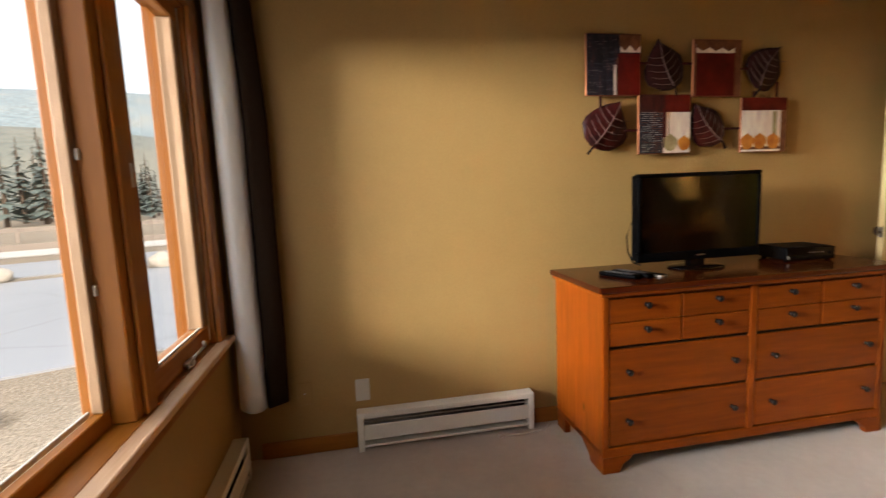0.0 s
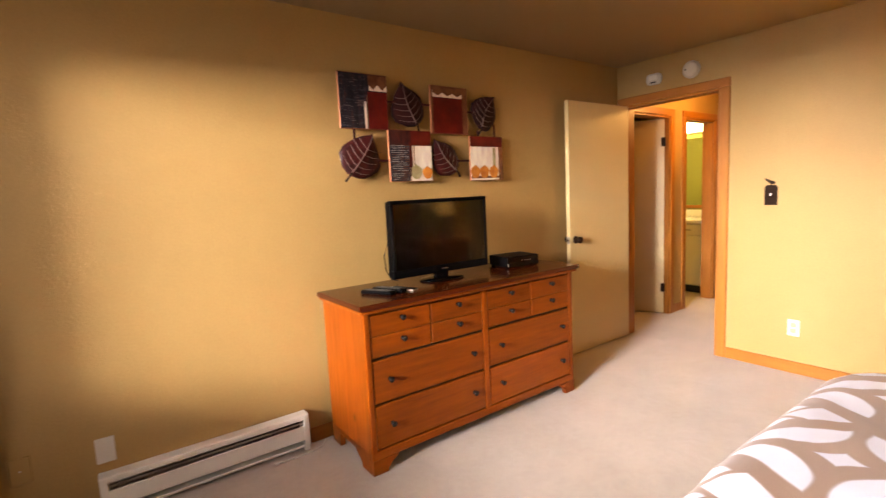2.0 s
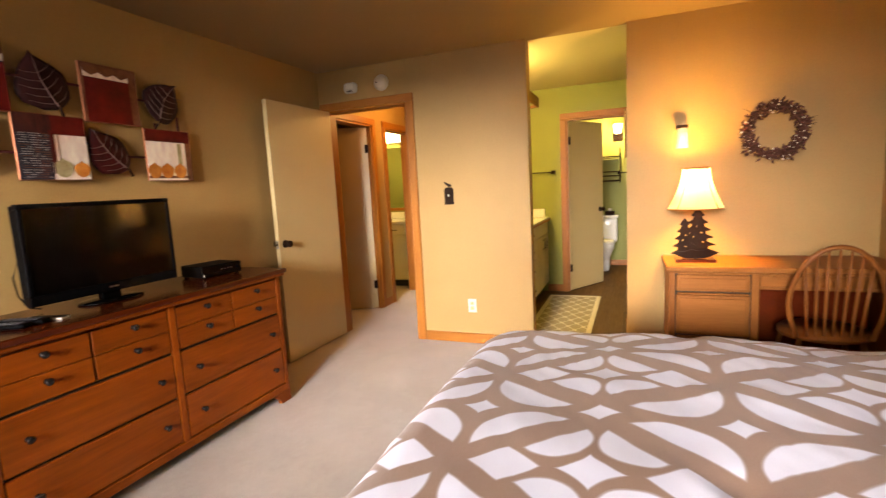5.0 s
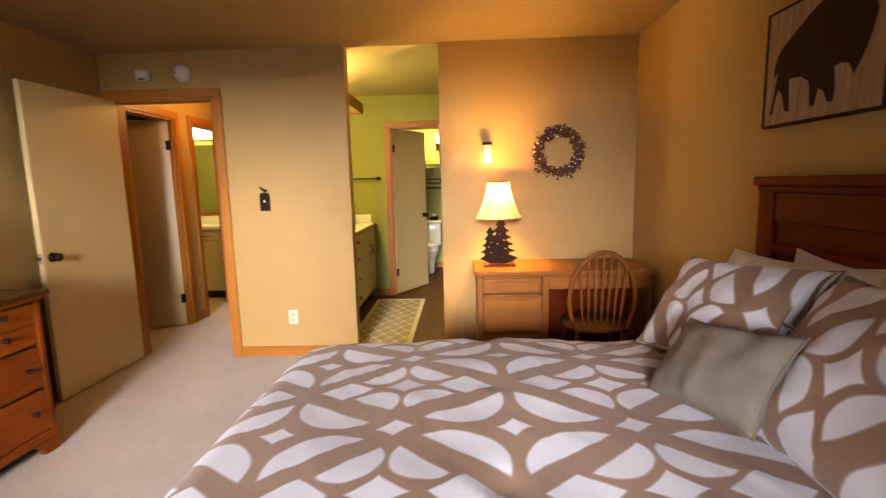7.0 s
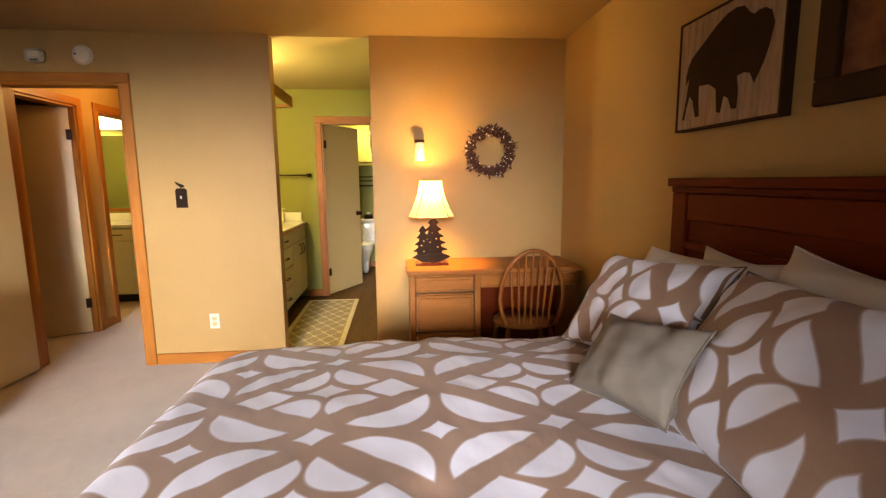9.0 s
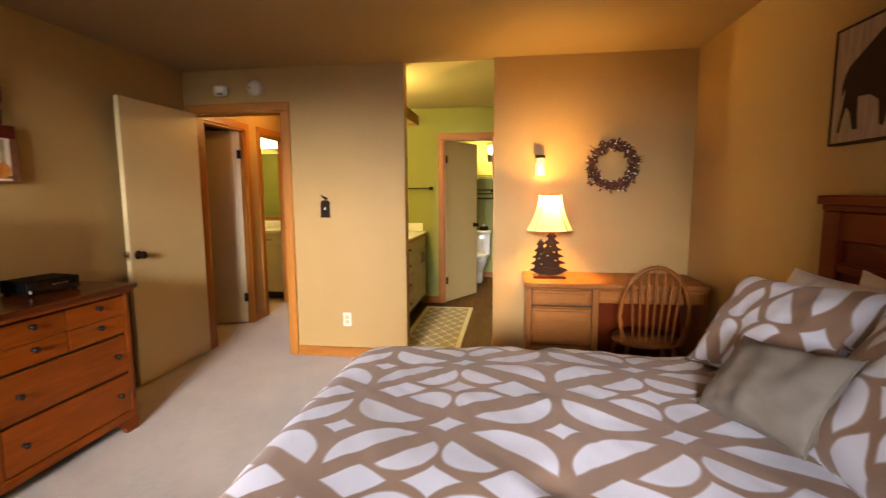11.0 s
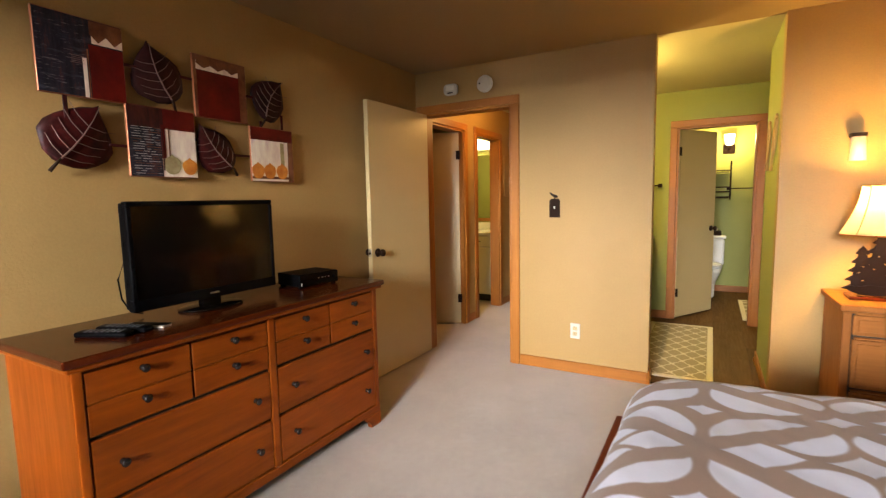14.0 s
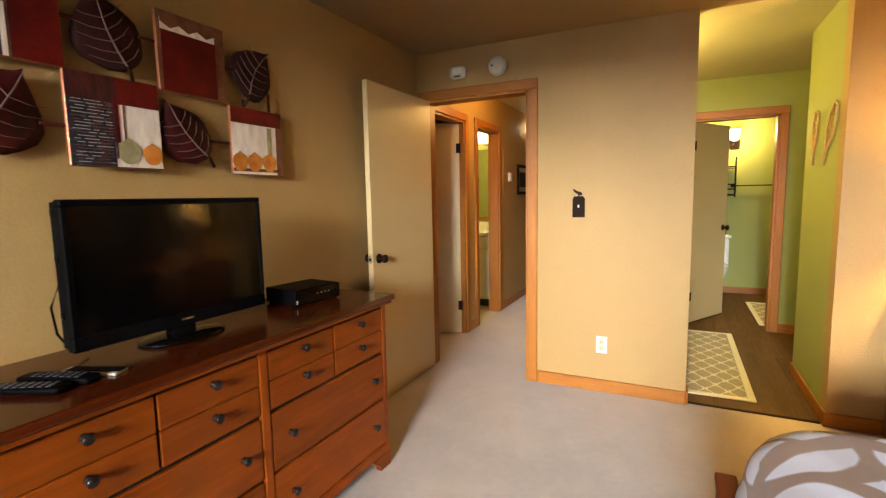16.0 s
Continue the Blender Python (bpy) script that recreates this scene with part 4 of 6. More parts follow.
def pillow_mesh(w, h, t, seed, n=40, floppy=0.0):
    """A stuffed case with pinched corners: local x across, y up, z thick."""
    bm = bmesh.new()
    off = Vector((seed * 7.3, seed * 3.1, 0))
    sides = []
    for s in (1, -1):
        g = []
        for j in range(n + 1):
            row = []
            for i in range(n + 1):
                u, v = 2 * i / n - 1, 2 * j / n - 1
                puff = max(0.0, (1 - abs(u) ** 2.6) * (1 - abs(v) ** 2.6)) ** 0.5
                pinch = 1 - 0.11 * (1 - abs(v) ** 2) * abs(u) ** 3
                pinch2 = 1 - 0.13 * (1 - abs(u) ** 2) * abs(v) ** 3
                p = Vector((u * w / 2 * pinch, v * h / 2 * pinch2, s * t / 2 * puff))
                q = p * 6 + off
                p.z += 0.024 * noise.noise(q) * puff + 0.012 * noise.noise(q * 2.5) * (1 if puff > 0.1 else 0.3)
                p.z -= s * 0.007 * abs(noise.noise(Vector((q.x * 1.2 + q.y * 2.2, q.y * 0.8 - q.x * 2.6, seed)))) * (0.3 + 0.7 * (abs(u) + abs(v)) / 2)
                p.z -= floppy * (v + 1) ** 2 * 0.25
                row.append(p)
            g.append(row)
        sides.append(g)
    for k, g in enumerate(sides):
        vs = [[bm.verts.new(p) for p in row] for row in g]
        for a, b in zip(vs, vs[1:]):
            for i in range(n):
                f = (a[i], a[i + 1], b[i + 1], b[i])
                bm.faces.new(f if k == 0 else f[::-1])
    cloth_uv(bm, {q: (q.co.x, q.co.y + (0.29 if q.co.z < 0 else 0.0)) for q in bm.verts})
    bmesh.ops.remove_doubles(bm, verts=bm.verts[:], dist=0.0005)
    bmesh.ops.recalc_face_normals(bm, faces=bm.faces[:])
    return bm


def pillow(name, at, rot, w, h, t, mat, label, seed, floppy=0.0, seam=True):
    ob = thing(name, at, label, "pillow", "pillows on the bed")
    m = Matrix.Translation(at) @ pose(0, 0, 0, *rot)
    c = part("case", moved(pillow_mesh(w, h, t, seed, floppy=floppy), m), mat, ob, "", True)
    rim = []
    for k in range(80):
        f = k / 20
        u, v = ((-1 + 2 * f, -1) if f < 1 else (1, -3 + 2 * f) if f < 2 else (5 - 2 * f, 1) if f < 3 else (-1, 7 - 2 * f))
        q = Vector((u * w / 2 * (1 - 0.11 * (1 - v * v) * abs(u) ** 3), v * h / 2 * (1 - 0.13 * (1 - u * u) * abs(v) ** 3), 0))
        rim.append(m @ q)
    part("seam", tube(rim + rim[:1], 0.0035, 6), mat if mat is not M_DUVET else M_LINEN, ob, "stitched edge", True)
    return ob


# sleeping pillows against the headboard
pillow("pillow", (2.36, -0.83, 0.90), (72, 0, 178), 0.62, 0.40, 0.13, M_SHAM, "cream pillow standing against the headboard", 8)
pillow("pillow", (2.52, -0.735, 0.895), (62, -3, 186), 0.68, 0.42, 0.15, M_SHAM, "cream pillow leaning on the headboard", 1)
pillow("pillow", (1.93, -0.76, 0.935), (64, 3, 174), 0.66, 0.44, 0.17, M_SHAM, "cream pillow leaning on the headboard", 2)
# printed shams
pillow("pillow_sham", (2.51, -0.55, 0.895), (52, -5, 190), 0.64, 0.43, 0.19, M_DUVET, "taupe and white printed pillow sham", 3)
pillow("pillow_sham", (1.84, -0.55, 0.895), (50, -2, 178), 0.76, 0.52, 0.22, M_DUVET, "taupe and white printed pillow sham", 4)
pillow("throw_pillow", (2.15, -0.355, 0.845), (52, -9, 193), 0.40, 0.275, 0.13, M_LINEN, "plain taupe linen throw pillow", 5)


# ---- desk corner ----
def desk():
    x0, x1, y0, y1, top = 4.04, XE - 0.014, -0.95, 0.247, 0.762
    ob = thing("desk", ((x0 + x1) / 2, (y0 + y1) / 2, 0), "oak writing desk with drawers on one side", "desk")
    part("top", cube(x0, x1, y0, y1, top - 0.03, top, 0.006, 2), M_OAK, ob)
    part("top_edge", cube(x0 + 0.008, x1, y0 + 0.01, y1 - 0.01, top - 0.042, top - 0.0305, 0.003), M_OAK, ob)
    px0, py0, py1 = x0 + 0.022, -0.24, y1 - 0.018
    z0, z1 = 0.06, top - 0.042
    part("side_panel", cube(px0, x1 - 0.005, py1 - 0.02, py1, 0.0, z1, 0.003), M_OAK_Z, ob)
    part("side_panel", cube(px0, x1 - 0.005, py0, py0 + 0.02, 0.0, z1, 0.003), M_OAK_Z, ob)
    part("side_panel", cube(px0, x1 - 0.005, y0 + 0.012, y0 + 0.032, 0.0, z1, 0.003), M_OAK_Z, ob)
    part("stile", cube(px0 - 0.006, px0 + 0.012, py1 - 0.035, py1 + 0.001, 0.0, z1, 0.003), M_OAK_Z, ob)
    part("stile", cube(px0 - 0.006, px0 + 0.012, py0 - 0.012, py0 + 0.03, 0.0, z1, 0.003), M_OAK_Z, ob)
    part("back_panel", cube(x1 - 0.012, x1 - 0.005, py0 + 0.021, py1 - 0.021, 0.05, z1), M_OAK, ob)
    # dark panel added so that the open kneehole looks shaded
    part("kneehole_panel", cube(x1 - 0.06, x1 - 0.048, y0 + 0.033, py0 - 0.001, 0.0, z1), M_CHERRY, ob, "dark panel added for the shade in the kneehole")
    part("plinth", cube(px0 + 0.01, px0 + 0.03, py0 + 0.03, py1 - 0.035, 0.0, 0.06), M_OAK, ob)
    # shade in the desk's drawer gaps, painted as a dark backing
    part("drawer_cavity", cube(px0 + 0.0125, px0 + 0.03, py0 + 0.021, py1 - 0.021, 0.061, z1), M_DARK, ob, "dark sheet painting the shade behind the drawers")
    for a, b in ((0.608, 0.712), (0.335, 0.588), (0.08, 0.315)):
        d = part("drawer", cube(px0 - 0.010, px0 + 0.012, py0 + 0.034, py1 - 0.039, a, b, 0.008, 2), M_OAK, ob)
        part("pull_lip", cube(px0 - 0.016, px0 + 0.006, py0 + 0.04, py1 - 0.045, b + 0.002, b + 0.014, 0.004), M_OAK, d)
        part("front_field", cube(px0 - 0.013, px0 - 0.008, py0 + 0.055, py1 - 0.06, a + 0.02, b - 0.02, 0.003), M_OAK, d)
    part("pencil_drawer", cube(px0 - 0.006, px0 + 0.014, y0 + 0.04, py0 - 0.014, 0.645, 0.712, 0.005, 2), M_OAK, ob)
    part("apron", cube(px0, px0 + 0.012, y0 + 0.033, py0 - 0.0125, 0.63, z1), M_OAK, ob)


desk()


def chair():
    cx, cy = 3.86, -0.555
    ob = thing("windsor_chair", (cx + 0.15, cy, 0), "brown wooden hoop-back chair pushed under the desk", "chair")
    sz = 0.42
    # saddle seat
    out = []
    for i in range(28):
        a = 2 * math.pi * i / 28
        r = 1 - 0.10 * math.cos(a)
        out.append((0.205 * math.cos(a) * 1.0 + 0.20, 0.215 * math.sin(a) * r))
    bm = bmesh.new()
    f = bm.faces.new([bm.verts.new((cx + p, cy + q, sz)) for p, q in out])
    e = bmesh.ops.extrude_face_region(bm, geom=[f])
    bmesh.ops.translate(bm, verts=[v for v in e["geom"] if isinstance(v, bmesh.types.BMVert)], vec=(0, 0, -0.035))
    bmesh.ops.recalc_face_normals(bm, faces=bm.faces[:])
    bmesh.ops.bevel(bm, geom=bm.edges[:], offset=0.008, segments=2, affect="EDGES")
    part("seat", bm, M_CHAIR, ob, "", True)
    back = lambda z: cx + 0.03 - 0.22 * (z - sz) * 0.45
    pts = [Vector((back(sz), cy + 0.165, sz - 0.01)), Vector((back(sz + 0.1), cy + 0.195, sz + 0.09))]
    pts += [Vector((back(sz + 0.17 + 0.32 * math.sin(math.pi * k / 16)), cy + 0.208 * math.cos(math.pi * k / 16), sz + 0.17 + 0.32 * math.sin(math.pi * k / 16))) for k in range(17)]
    pts += [Vector((back(sz + 0.1), cy - 0.195, sz + 0.09)), Vector((back(sz), cy - 0.165, sz - 0.01))]
    part("hoop", tube(pts, 0.0135, 10), M_CHAIR, ob, "", True)
    for i in range(7):
        y = (i - 3) / 3
        top = sz + 0.17 + 0.32 * math.sqrt(max(0, 1 - (y * 0.145 / 0.208) ** 2)) - 0.004
        ps = [(back(sz) + 0.004, cy + y * 0.115, sz - 0.01), (back((sz + top) / 2), cy + y * 0.13, (sz + top) / 2), (back(top), cy + y * 0.145, top)]
        part("spindle", tube(ps, [0.0065, 0.0085, 0.0055], 8), M_CHAIR, ob, "", True)
    legs = [(0.06, 0.14), (0.06, -0.14), (0.34, 0.15), (0.34, -0.15)]
    feet = []
    for a, b in legs:
        t0, t1 = Vector((cx + a, cy + b, sz - 0.03)), Vector((cx + a + (-0.05 if a < 0.2 else 0.05), cy + b * 1.35, 0.0))
        feet.append((t0, t1))
        part("leg", tube([t0.lerp(t1, k) for k in (0, 0.15, 0.3, 0.5, 0.7, 0.85, 1)], [0.012, 0.017, 0.013, 0.019, 0.015, 0.012, 0.010], 10), M_CHAIR, ob, "", True)
    for (a, b) in ((0, 2), (1, 3)):
        part("stretcher", tube([feet[a][0].lerp(feet[a][1], 0.6), feet[a][0].lerp(feet[a][1], 0.6).lerp(feet[b][0].lerp(feet[b][1], 0.6), 0.5), feet[b][0].lerp(feet[b][1], 0.6)], [0.008, 0.013, 0.008], 8), M_CHAIR, ob, "", True)
    m0 = feet[0][0].lerp(feet[0][1], 0.6).lerp(feet[2][0].lerp(feet[2][1], 0.6), 0.5)
    m1 = feet[1][0].lerp(feet[1][1], 0.6).lerp(feet[3][0].lerp(feet[3][1], 0.6), 0.5)
    part("stretcher", tube([m0, m0.lerp(m1, 0.5), m1], [0.008, 0.012, 0.008], 8), M_CHAIR, ob, "", True)


chair()


def shade_mat():
    m, t, n, l, b = nodes_of("lamp_shade_linen")
    v = coords(n, l)
    fine = noise_tex(n, l, v, 300, 2)
    l.new(ramp(n, l, fine, [(0.3, (0.60, 0.45, 0.26)), (0.7, (0.72, 0.57, 0.36))]), b.inputs["Base Color"])
    b.inputs["Roughness"].default_value = 0.9
    tr = n.new("ShaderNodeBsdfTranslucent")
    tr.inputs[0].default_value = (0.82, 0.74, 0.66, 1)
    mx = n.new("ShaderNodeMixShader")
    mx.inputs[0].default_value = 0.27
    l.new(b.outputs[0], mx.inputs[1])
    l.new(tr.outputs[0], mx.inputs[2])
    l.new(mx.outputs[0], n["Material Output"].inputs[0])
    return m


M_SHADE = shade_mat()


def pine_outline(h, w, tiers, lean=0.0):
    """Half-symmetric jagged fir silhouette from the ground up."""
    right = []
    for k in range(tiers):
        f = k / tiers
        ww = w * (1 - f) ** 0.62
        z = h * (0.10 + 0.90 * f)
        zz = h * (0.10 + 0.90 * (k + 0.55) / tiers)
        right.append((ww * 0.62, z - h * 0.005))
        right.append((ww, z + h * 0.012))
        right.append((ww * 0.97, z + h * 0.035))
        right.append((ww * 0.52, zz + h * 0.012))
    pts = [(w * 0.14, 0), (w * 0.14, h * 0.095)] + right + [(0, h)]
    return [(x, z) for x, z in pts] + [(-x, z) for x, z in pts[::-1][1:]]


def table_lamp():
    cx, cy, z = 4.28, 0.065, 0.762
    ob = thing("table_lamp", (cx, cy, z), "table lamp with dark metal fir trees and a lit bell shade", "lamp")
    part("base", cube(cx - 0.075, cx + 0.075, cy - 0.115, cy + 0.115, z, z + 0.018, 0.005, 2), M_PINE_TOP, ob, "dark wooden base plate")
    turn = pose(0, 0, 0, 0, 0, 90)
    def cut_out(outline, holes):
        """A thin sheet with oval holes."""
        bm = bmesh.new()
        loops = [outline] + [[(hx + hr * 1.5 * math.cos(a + 0.5 * sl), hz + hr * math.sin(a)) for a in (2 * math.pi * i / 10 for i in range(10))] for hx, hz, hr, sl in holes]
        for lp in loops:
            vs = [bm.verts.new((x, 0, zz)) for x, zz in lp]
            for i in range(len(vs)):
                bm.edges.new((vs[i], vs[(i + 1) % len(vs)]))
        bmesh.ops.triangle_fill(bm, use_beauty=True, use_dissolve=False, edges=bm.edges[:])
        bmesh.ops.solidify(bm, geom=bm.faces[:], thickness=0.004)
        bmesh.ops.recalc_face_normals(bm, faces=bm.faces[:])
        return bm
    for dx, dy, h, w, n, holes in (
            (-0.010, -0.014, 0.318, 0.113, 6, [(0.022, 0.140, 0.005, 1), (0.012, 0.205, 0.005, 1), (-0.020, 0.165, 0.005, -1), (-0.030, 0.105, 0.005, -1), (0.030, 0.085, 0.005, 1)]),
            (-0.015, 0.062, 0.262, 0.078, 5, [(0.010, 0.118, 0.004, 1), (-0.006, 0.150, 0.004, -1), (-0.008, 0.078, 0.005, 0)])):
        part("tree", moved(cut_out(pine_outline(h, w, n), holes), Matrix.Translation((cx + dx, cy + dy, z + 0.02)) @ turn), M_IRON, ob, "dark metal fir tree cut-out")
    shrub = [(0.135, 0.040), (0.105, 0.052), (0.06, 0.050), (0.02, 0.062), (-0.02, 0.052), (-0.06, 0.060), (-0.105, 0.050), (-0.135, 0.042), (-0.10, 0.022), (-0.05, 0.004), (0.05, 0.004), (0.10, 0.020)]
    part("shrub", moved(slab(shrub, 0.004), Matrix.Translation((cx - 0.024, cy, z + 0.016)) @ turn), M_IRON, ob, "dark metal low shrub cut-out")
    part("pole", tube([(cx, cy, z + 0.02), (cx, cy, z + 0.36), (cx, cy, z + 0.45)], 0.006, 10), M_IRON, ob, "", True)
    part("bulb", lathe([(0.012, 0.43), (0.014, 0.47), (0.028, 0.50), (0.03, 0.525), (0.02, 0.55), (0.004, 0.557)], (cx, cy, z), 16), M_BULBGLASS, ob, "lit bulb", True)
    ob.children[-1].visible_shadow = False
    # bell shade with eight panels
    bm = bmesh.new()
    rings = []
    seg = 48
    for j in range(13):
        f = j / 12
        r = 0.079 + 0.083 * f ** 1.7
        zz = z + 0.595 - 0.255 * f
        ring = []
        for i in range(seg):
            a = 2 * math.pi * i / seg
            rr = r * (1 - 0.035 * (1 - abs(math.cos(2 * a)) ** 0.5))
            ring.append(bm.verts.new((cx + rr * math.cos(a), cy + rr * math.sin(a), zz)))
        rings.append(ring)
    for a, b in zip(rings, rings[1:]):
        for i in range(seg):
            bm.faces.new((a[i], b[i], b[(i + 1) % seg], a[(i + 1) % seg]))
    bmesh.ops.solidify(bm, geom=bm.faces[:], thickness=0.0015)
    sh = part("shade", bm, M_SHADE, ob, "cream bell shade glowing from within", True)
    for r, zz in ((0.080, 0.595), (0.163, 0.34)):
        part("shade_trim", tube([(cx + r * 0.985 * math.cos(a), cy + r * 0.985 * math.sin(a), z + zz) for a in (2 * math.pi * i / 32 for i in range(33))], 0.004, 6), M_OAK, sh, "tan trim")
    for i in range(4):
        a = math.pi / 4 + i * math.pi / 2
        part("shade_seam", tube([(cx + (0.0775 + 0.083 * (j / 8) ** 1.7) * math.cos(a), cy + (0.0775 + 0.083 * (j / 8) ** 1.7) * math.sin(a), z + 0.595 - 0.255 * j / 8) for j in range(9)], 0.0025, 6), M_OAK, sh)


table_lamp()


# ---- wall pieces in the bedroom ----
def smoke_detector(cy, cz, r, label):
    ob = thing("smoke_detector", (XE, cy, cz), label, "smoke detector")
    part("base", lathe([(r, 0), (r, 0.012), (r * 0.97, 0.016)], (XE, cy, cz), 32, "x"), M_WHITE, ob, "", True)
    part("cover", lathe([(r * 0.90, 0.016), (r * 0.86, 0.03), (r * 0.6, 0.038), (r * 0.2, 0.040)], (XE, cy, cz), 32, "x"), M_WHITE, ob, "", True)
    part("test_button", lathe([(0.008, 0.03), (0.007, 0.041)], (XE, cy + r * 0.45, cz), 12, "x"), M_DARK, ob)


smoke_detector(2.412, 2.225, 0.066, "round white smoke detector above the doorway")
alarm = thing("carbon_monoxide_alarm", (XE, 2.71, 2.215), "rounded white alarm above the doorway", "alarm")
part("case", cube(XE - 0.032, XE, 2.65, 2.77, 2.172, 2.258, 0.028, 4), M_WHITE, alarm, "", True)
part("grille", cube(XE - 0.034, XE - 0.030, 2.685, 2.735, 2.182, 2.192, 0.001), M_DARK, alarm)
part("label_plate", cube(XE - 0.0335, XE - 0.031, 2.675, 2.745, 2.205, 2.245), M_HEATER, alarm)


def wall_plate(at, facing, mat, label, kind):
    """Outlet or blank plate: facing 'x' lies on a wall of constant x, 'y' on one of constant y."""
    x, y, z = at
    ob = thing("wall_outlet" if kind == "outlet" else "wall_plate", at, label, "wall outlet" if kind == "outlet" else "wall plate")

    def q(nm, a0, a1, z0, z1, d0, d1, m, bev=0.001):
        b = cube(x - d1, x - d0, y + a0, y + a1, z + z0, z + z1, bev) if facing == "x" else cube(x + a0, x + a1, y - d1, y - d0, z + z0, z + z1, bev)
        part(nm, b, m, ob)
    q("plate", -0.036, 0.036, -0.058, 0.058, 0, 0.006, mat, 0.003)
    if kind == "outlet":
        for s in (-0.02, 0.02):
            q("socket", -0.016, 0.016, s - 0.014, s + 0.014, 0.006, 0.008, M_DOOR, 0.003)
            for a in (-0.007, 0.007):
                q("slot", a - 0.0012, a + 0.0012, s - 0.004, s + 0.006, 0.008, 0.0085, M_DARK, 0)
            q("slot", -0.002, 0.002, s - 0.011, s - 0.007, 0.008, 0.0085, M_DARK, 0)
    q("screw", -0.003, 0.003, -0.003, 0.003, 0.006, 0.0075, M_STEEL, 0)
    return ob


wall_plate((XE, 1.69, 0.324), "x", M_WHITE, "white duplex wall outlet", "outlet")
wall_plate((0.642, YN, 0.305), "y", M_WHITE, "blank white wall plate", "plate")
wall_plate((0.355, YN, 0.318), "y", M_TAN, "wall plate painted over in tan", "plate")


def switch_plate():
    x, y, z = XE, 1.851, 1.247
    ob = thing("light_switch", (x, y, z), "dark bronze switch plate with cut-out perched shape", "light switch")
    out = [(-0.04, -0.07), (0.04, -0.07), (0.04, 0.055), (0.028, 0.07), (-0.028, 0.07), (-0.04, 0.055)]
    turn = Matrix.Translation((x - 0.006, y, z)) @ pose(0, 0, 0, 0, 0, 90) @ pose(0, -0.006, 0)
    part("plate", moved(slab(out, 0.006), turn), M_IRON, ob)
    orn = [(0.02, 0.076), (0.0, 0.077), (-0.012, 0.085), (-0.03, 0.10), (-0.04, 0.118), (-0.028, 0.116), (-0.01, 0.104), (0.012, 0.098), (0.024, 0.088)]
    part("ornament", moved(slab([(-p, q) for p, q in orn], 0.006), turn), M_IRON, ob)
    part("ornament_stem", cube(x - 0.005, x, y - 0.004, y + 0.004, z + 0.069, z + 0.08), M_IRON, ob)
    part("toggle", cube(x - 0.018, x - 0.006, y - 0.005, y + 0.005, z - 0.004, z + 0.014, 0.002), M_WHITE, ob, "white toggle")


switch_plate()


def print_mat(name, a, b, scale=6.0, stretch=(1, 1, 1)):
    """Brushed, mottled print between two colours."""
    m, t, n, l, bs = nodes_of(name)
    v = coords(n, l, stretch)
    f = noise_tex(n, l, v, scale, 6, 0.65)
    c = ramp(n, l, f, [(0.3, a), (0.7, b)])
    l.new(c, bs.inputs["Base Color"])
    bs.inputs["Roughness"].default_value = 0.5
    bs.inputs["Specular IOR Level"].default_value = 0.15
    bump(n, l, bs, f, 0.15, 0.001)
    return m


M_RED = print_mat("deep_red_print", (0.040, 0.002, 0.0015), (0.115, 0.005, 0.003), 8)
def ink_mat():
    """Dark print: blue-black and rust strokes under thin pale scratches."""
    m, t, n, l, bs = nodes_of("black_blue_print")
    base = noise_tex(n, l, coords(n, l, (6, 1, 1)), 7, 6, 0.7)
    wash = noise_tex(n, l, coords(n, l, (1, 1, 5)), 9, 5, 0.65)
    thin = noise_tex(n, l, coords(n, l, (2, 1, 22)), 12, 4, 0.7)
    c = ramp(n, l, base, [(0.32, (0.003, 0.003, 0.005)), (0.52, (0.014, 0.012, 0.018)), (0.66, (0.05, 0.016, 0.012)), (0.8, (0.10, 0.06, 0.05))])
    c = mixed(n, l, ramp(n, l, wash, [(0.56, (0, 0, 0)), (0.74, (0.55, 0.55, 0.55))]), c, (0.065, 0.075, 0.09))
    c = mixed(n, l, ramp(n, l, thin, [(0.60, (0, 0, 0)), (0.66, (0.7, 0.7, 0.7))]), c, (0.17, 0.15, 0.14))
    l.new(c, bs.inputs["Base Color"])
    bs.inputs["Roughness"].default_value = 0.45
    bs.inputs["Specular IOR Level"].default_value = 0.15
    bump(n, l, bs, base, 0.15, 0.001)
    return m


M_INK = ink_mat()
M_PALE = print_mat("pale_wash_print", (0.58, 0.42, 0.35), (0.80, 0.73, 0.56), 7, (4, 1, 1))
M_ORANGE = print_mat("orange_print", (0.32, 0.085, 0.010), (0.60, 0.235, 0.035), 14)
M_OLIVE = print_mat("olive_print", (0.22, 0.16, 0.06), (0.40, 0.34, 0.18), 20)
M_BROWNPRINT = print_mat("brown_print", (0.06, 0.018, 0.008), (0.20, 0.075, 0.03), 10)
M_RUST = print_mat("dark_rust_print", (0.008, 0.003, 0.003), (0.06, 0.010, 0.007), 9, (5, 1, 1))
M_CHALK = plain("chalk_stroke", (0.30, 0.28, 0.26), 0.8, vary=0.3)
M_COPPER = plain("copper_edge", (0.28, 0.085, 0.03), 0.4, 0.5, relief=0.1)
M_LEAF = print_mat("dark_leaf_enamel", (0.010, 0.003, 0.003), (0.035, 0.007, 0.006), 9)
M_LEAFRED = print_mat("red_leaf_enamel", (0.010, 0.002, 0.002), (0.065, 0.005, 0.004), 11)
M_VEIN = plain("pewter_vein", (0.13, 0.075, 0.06), 0.5, 0.2, relief=0.2)

YA = YN - 0.028
ART = thing("wall_art", (2.48, YN, 1.75), "metal wall sculpture of four printed panels and four veined leaves", "wall art")


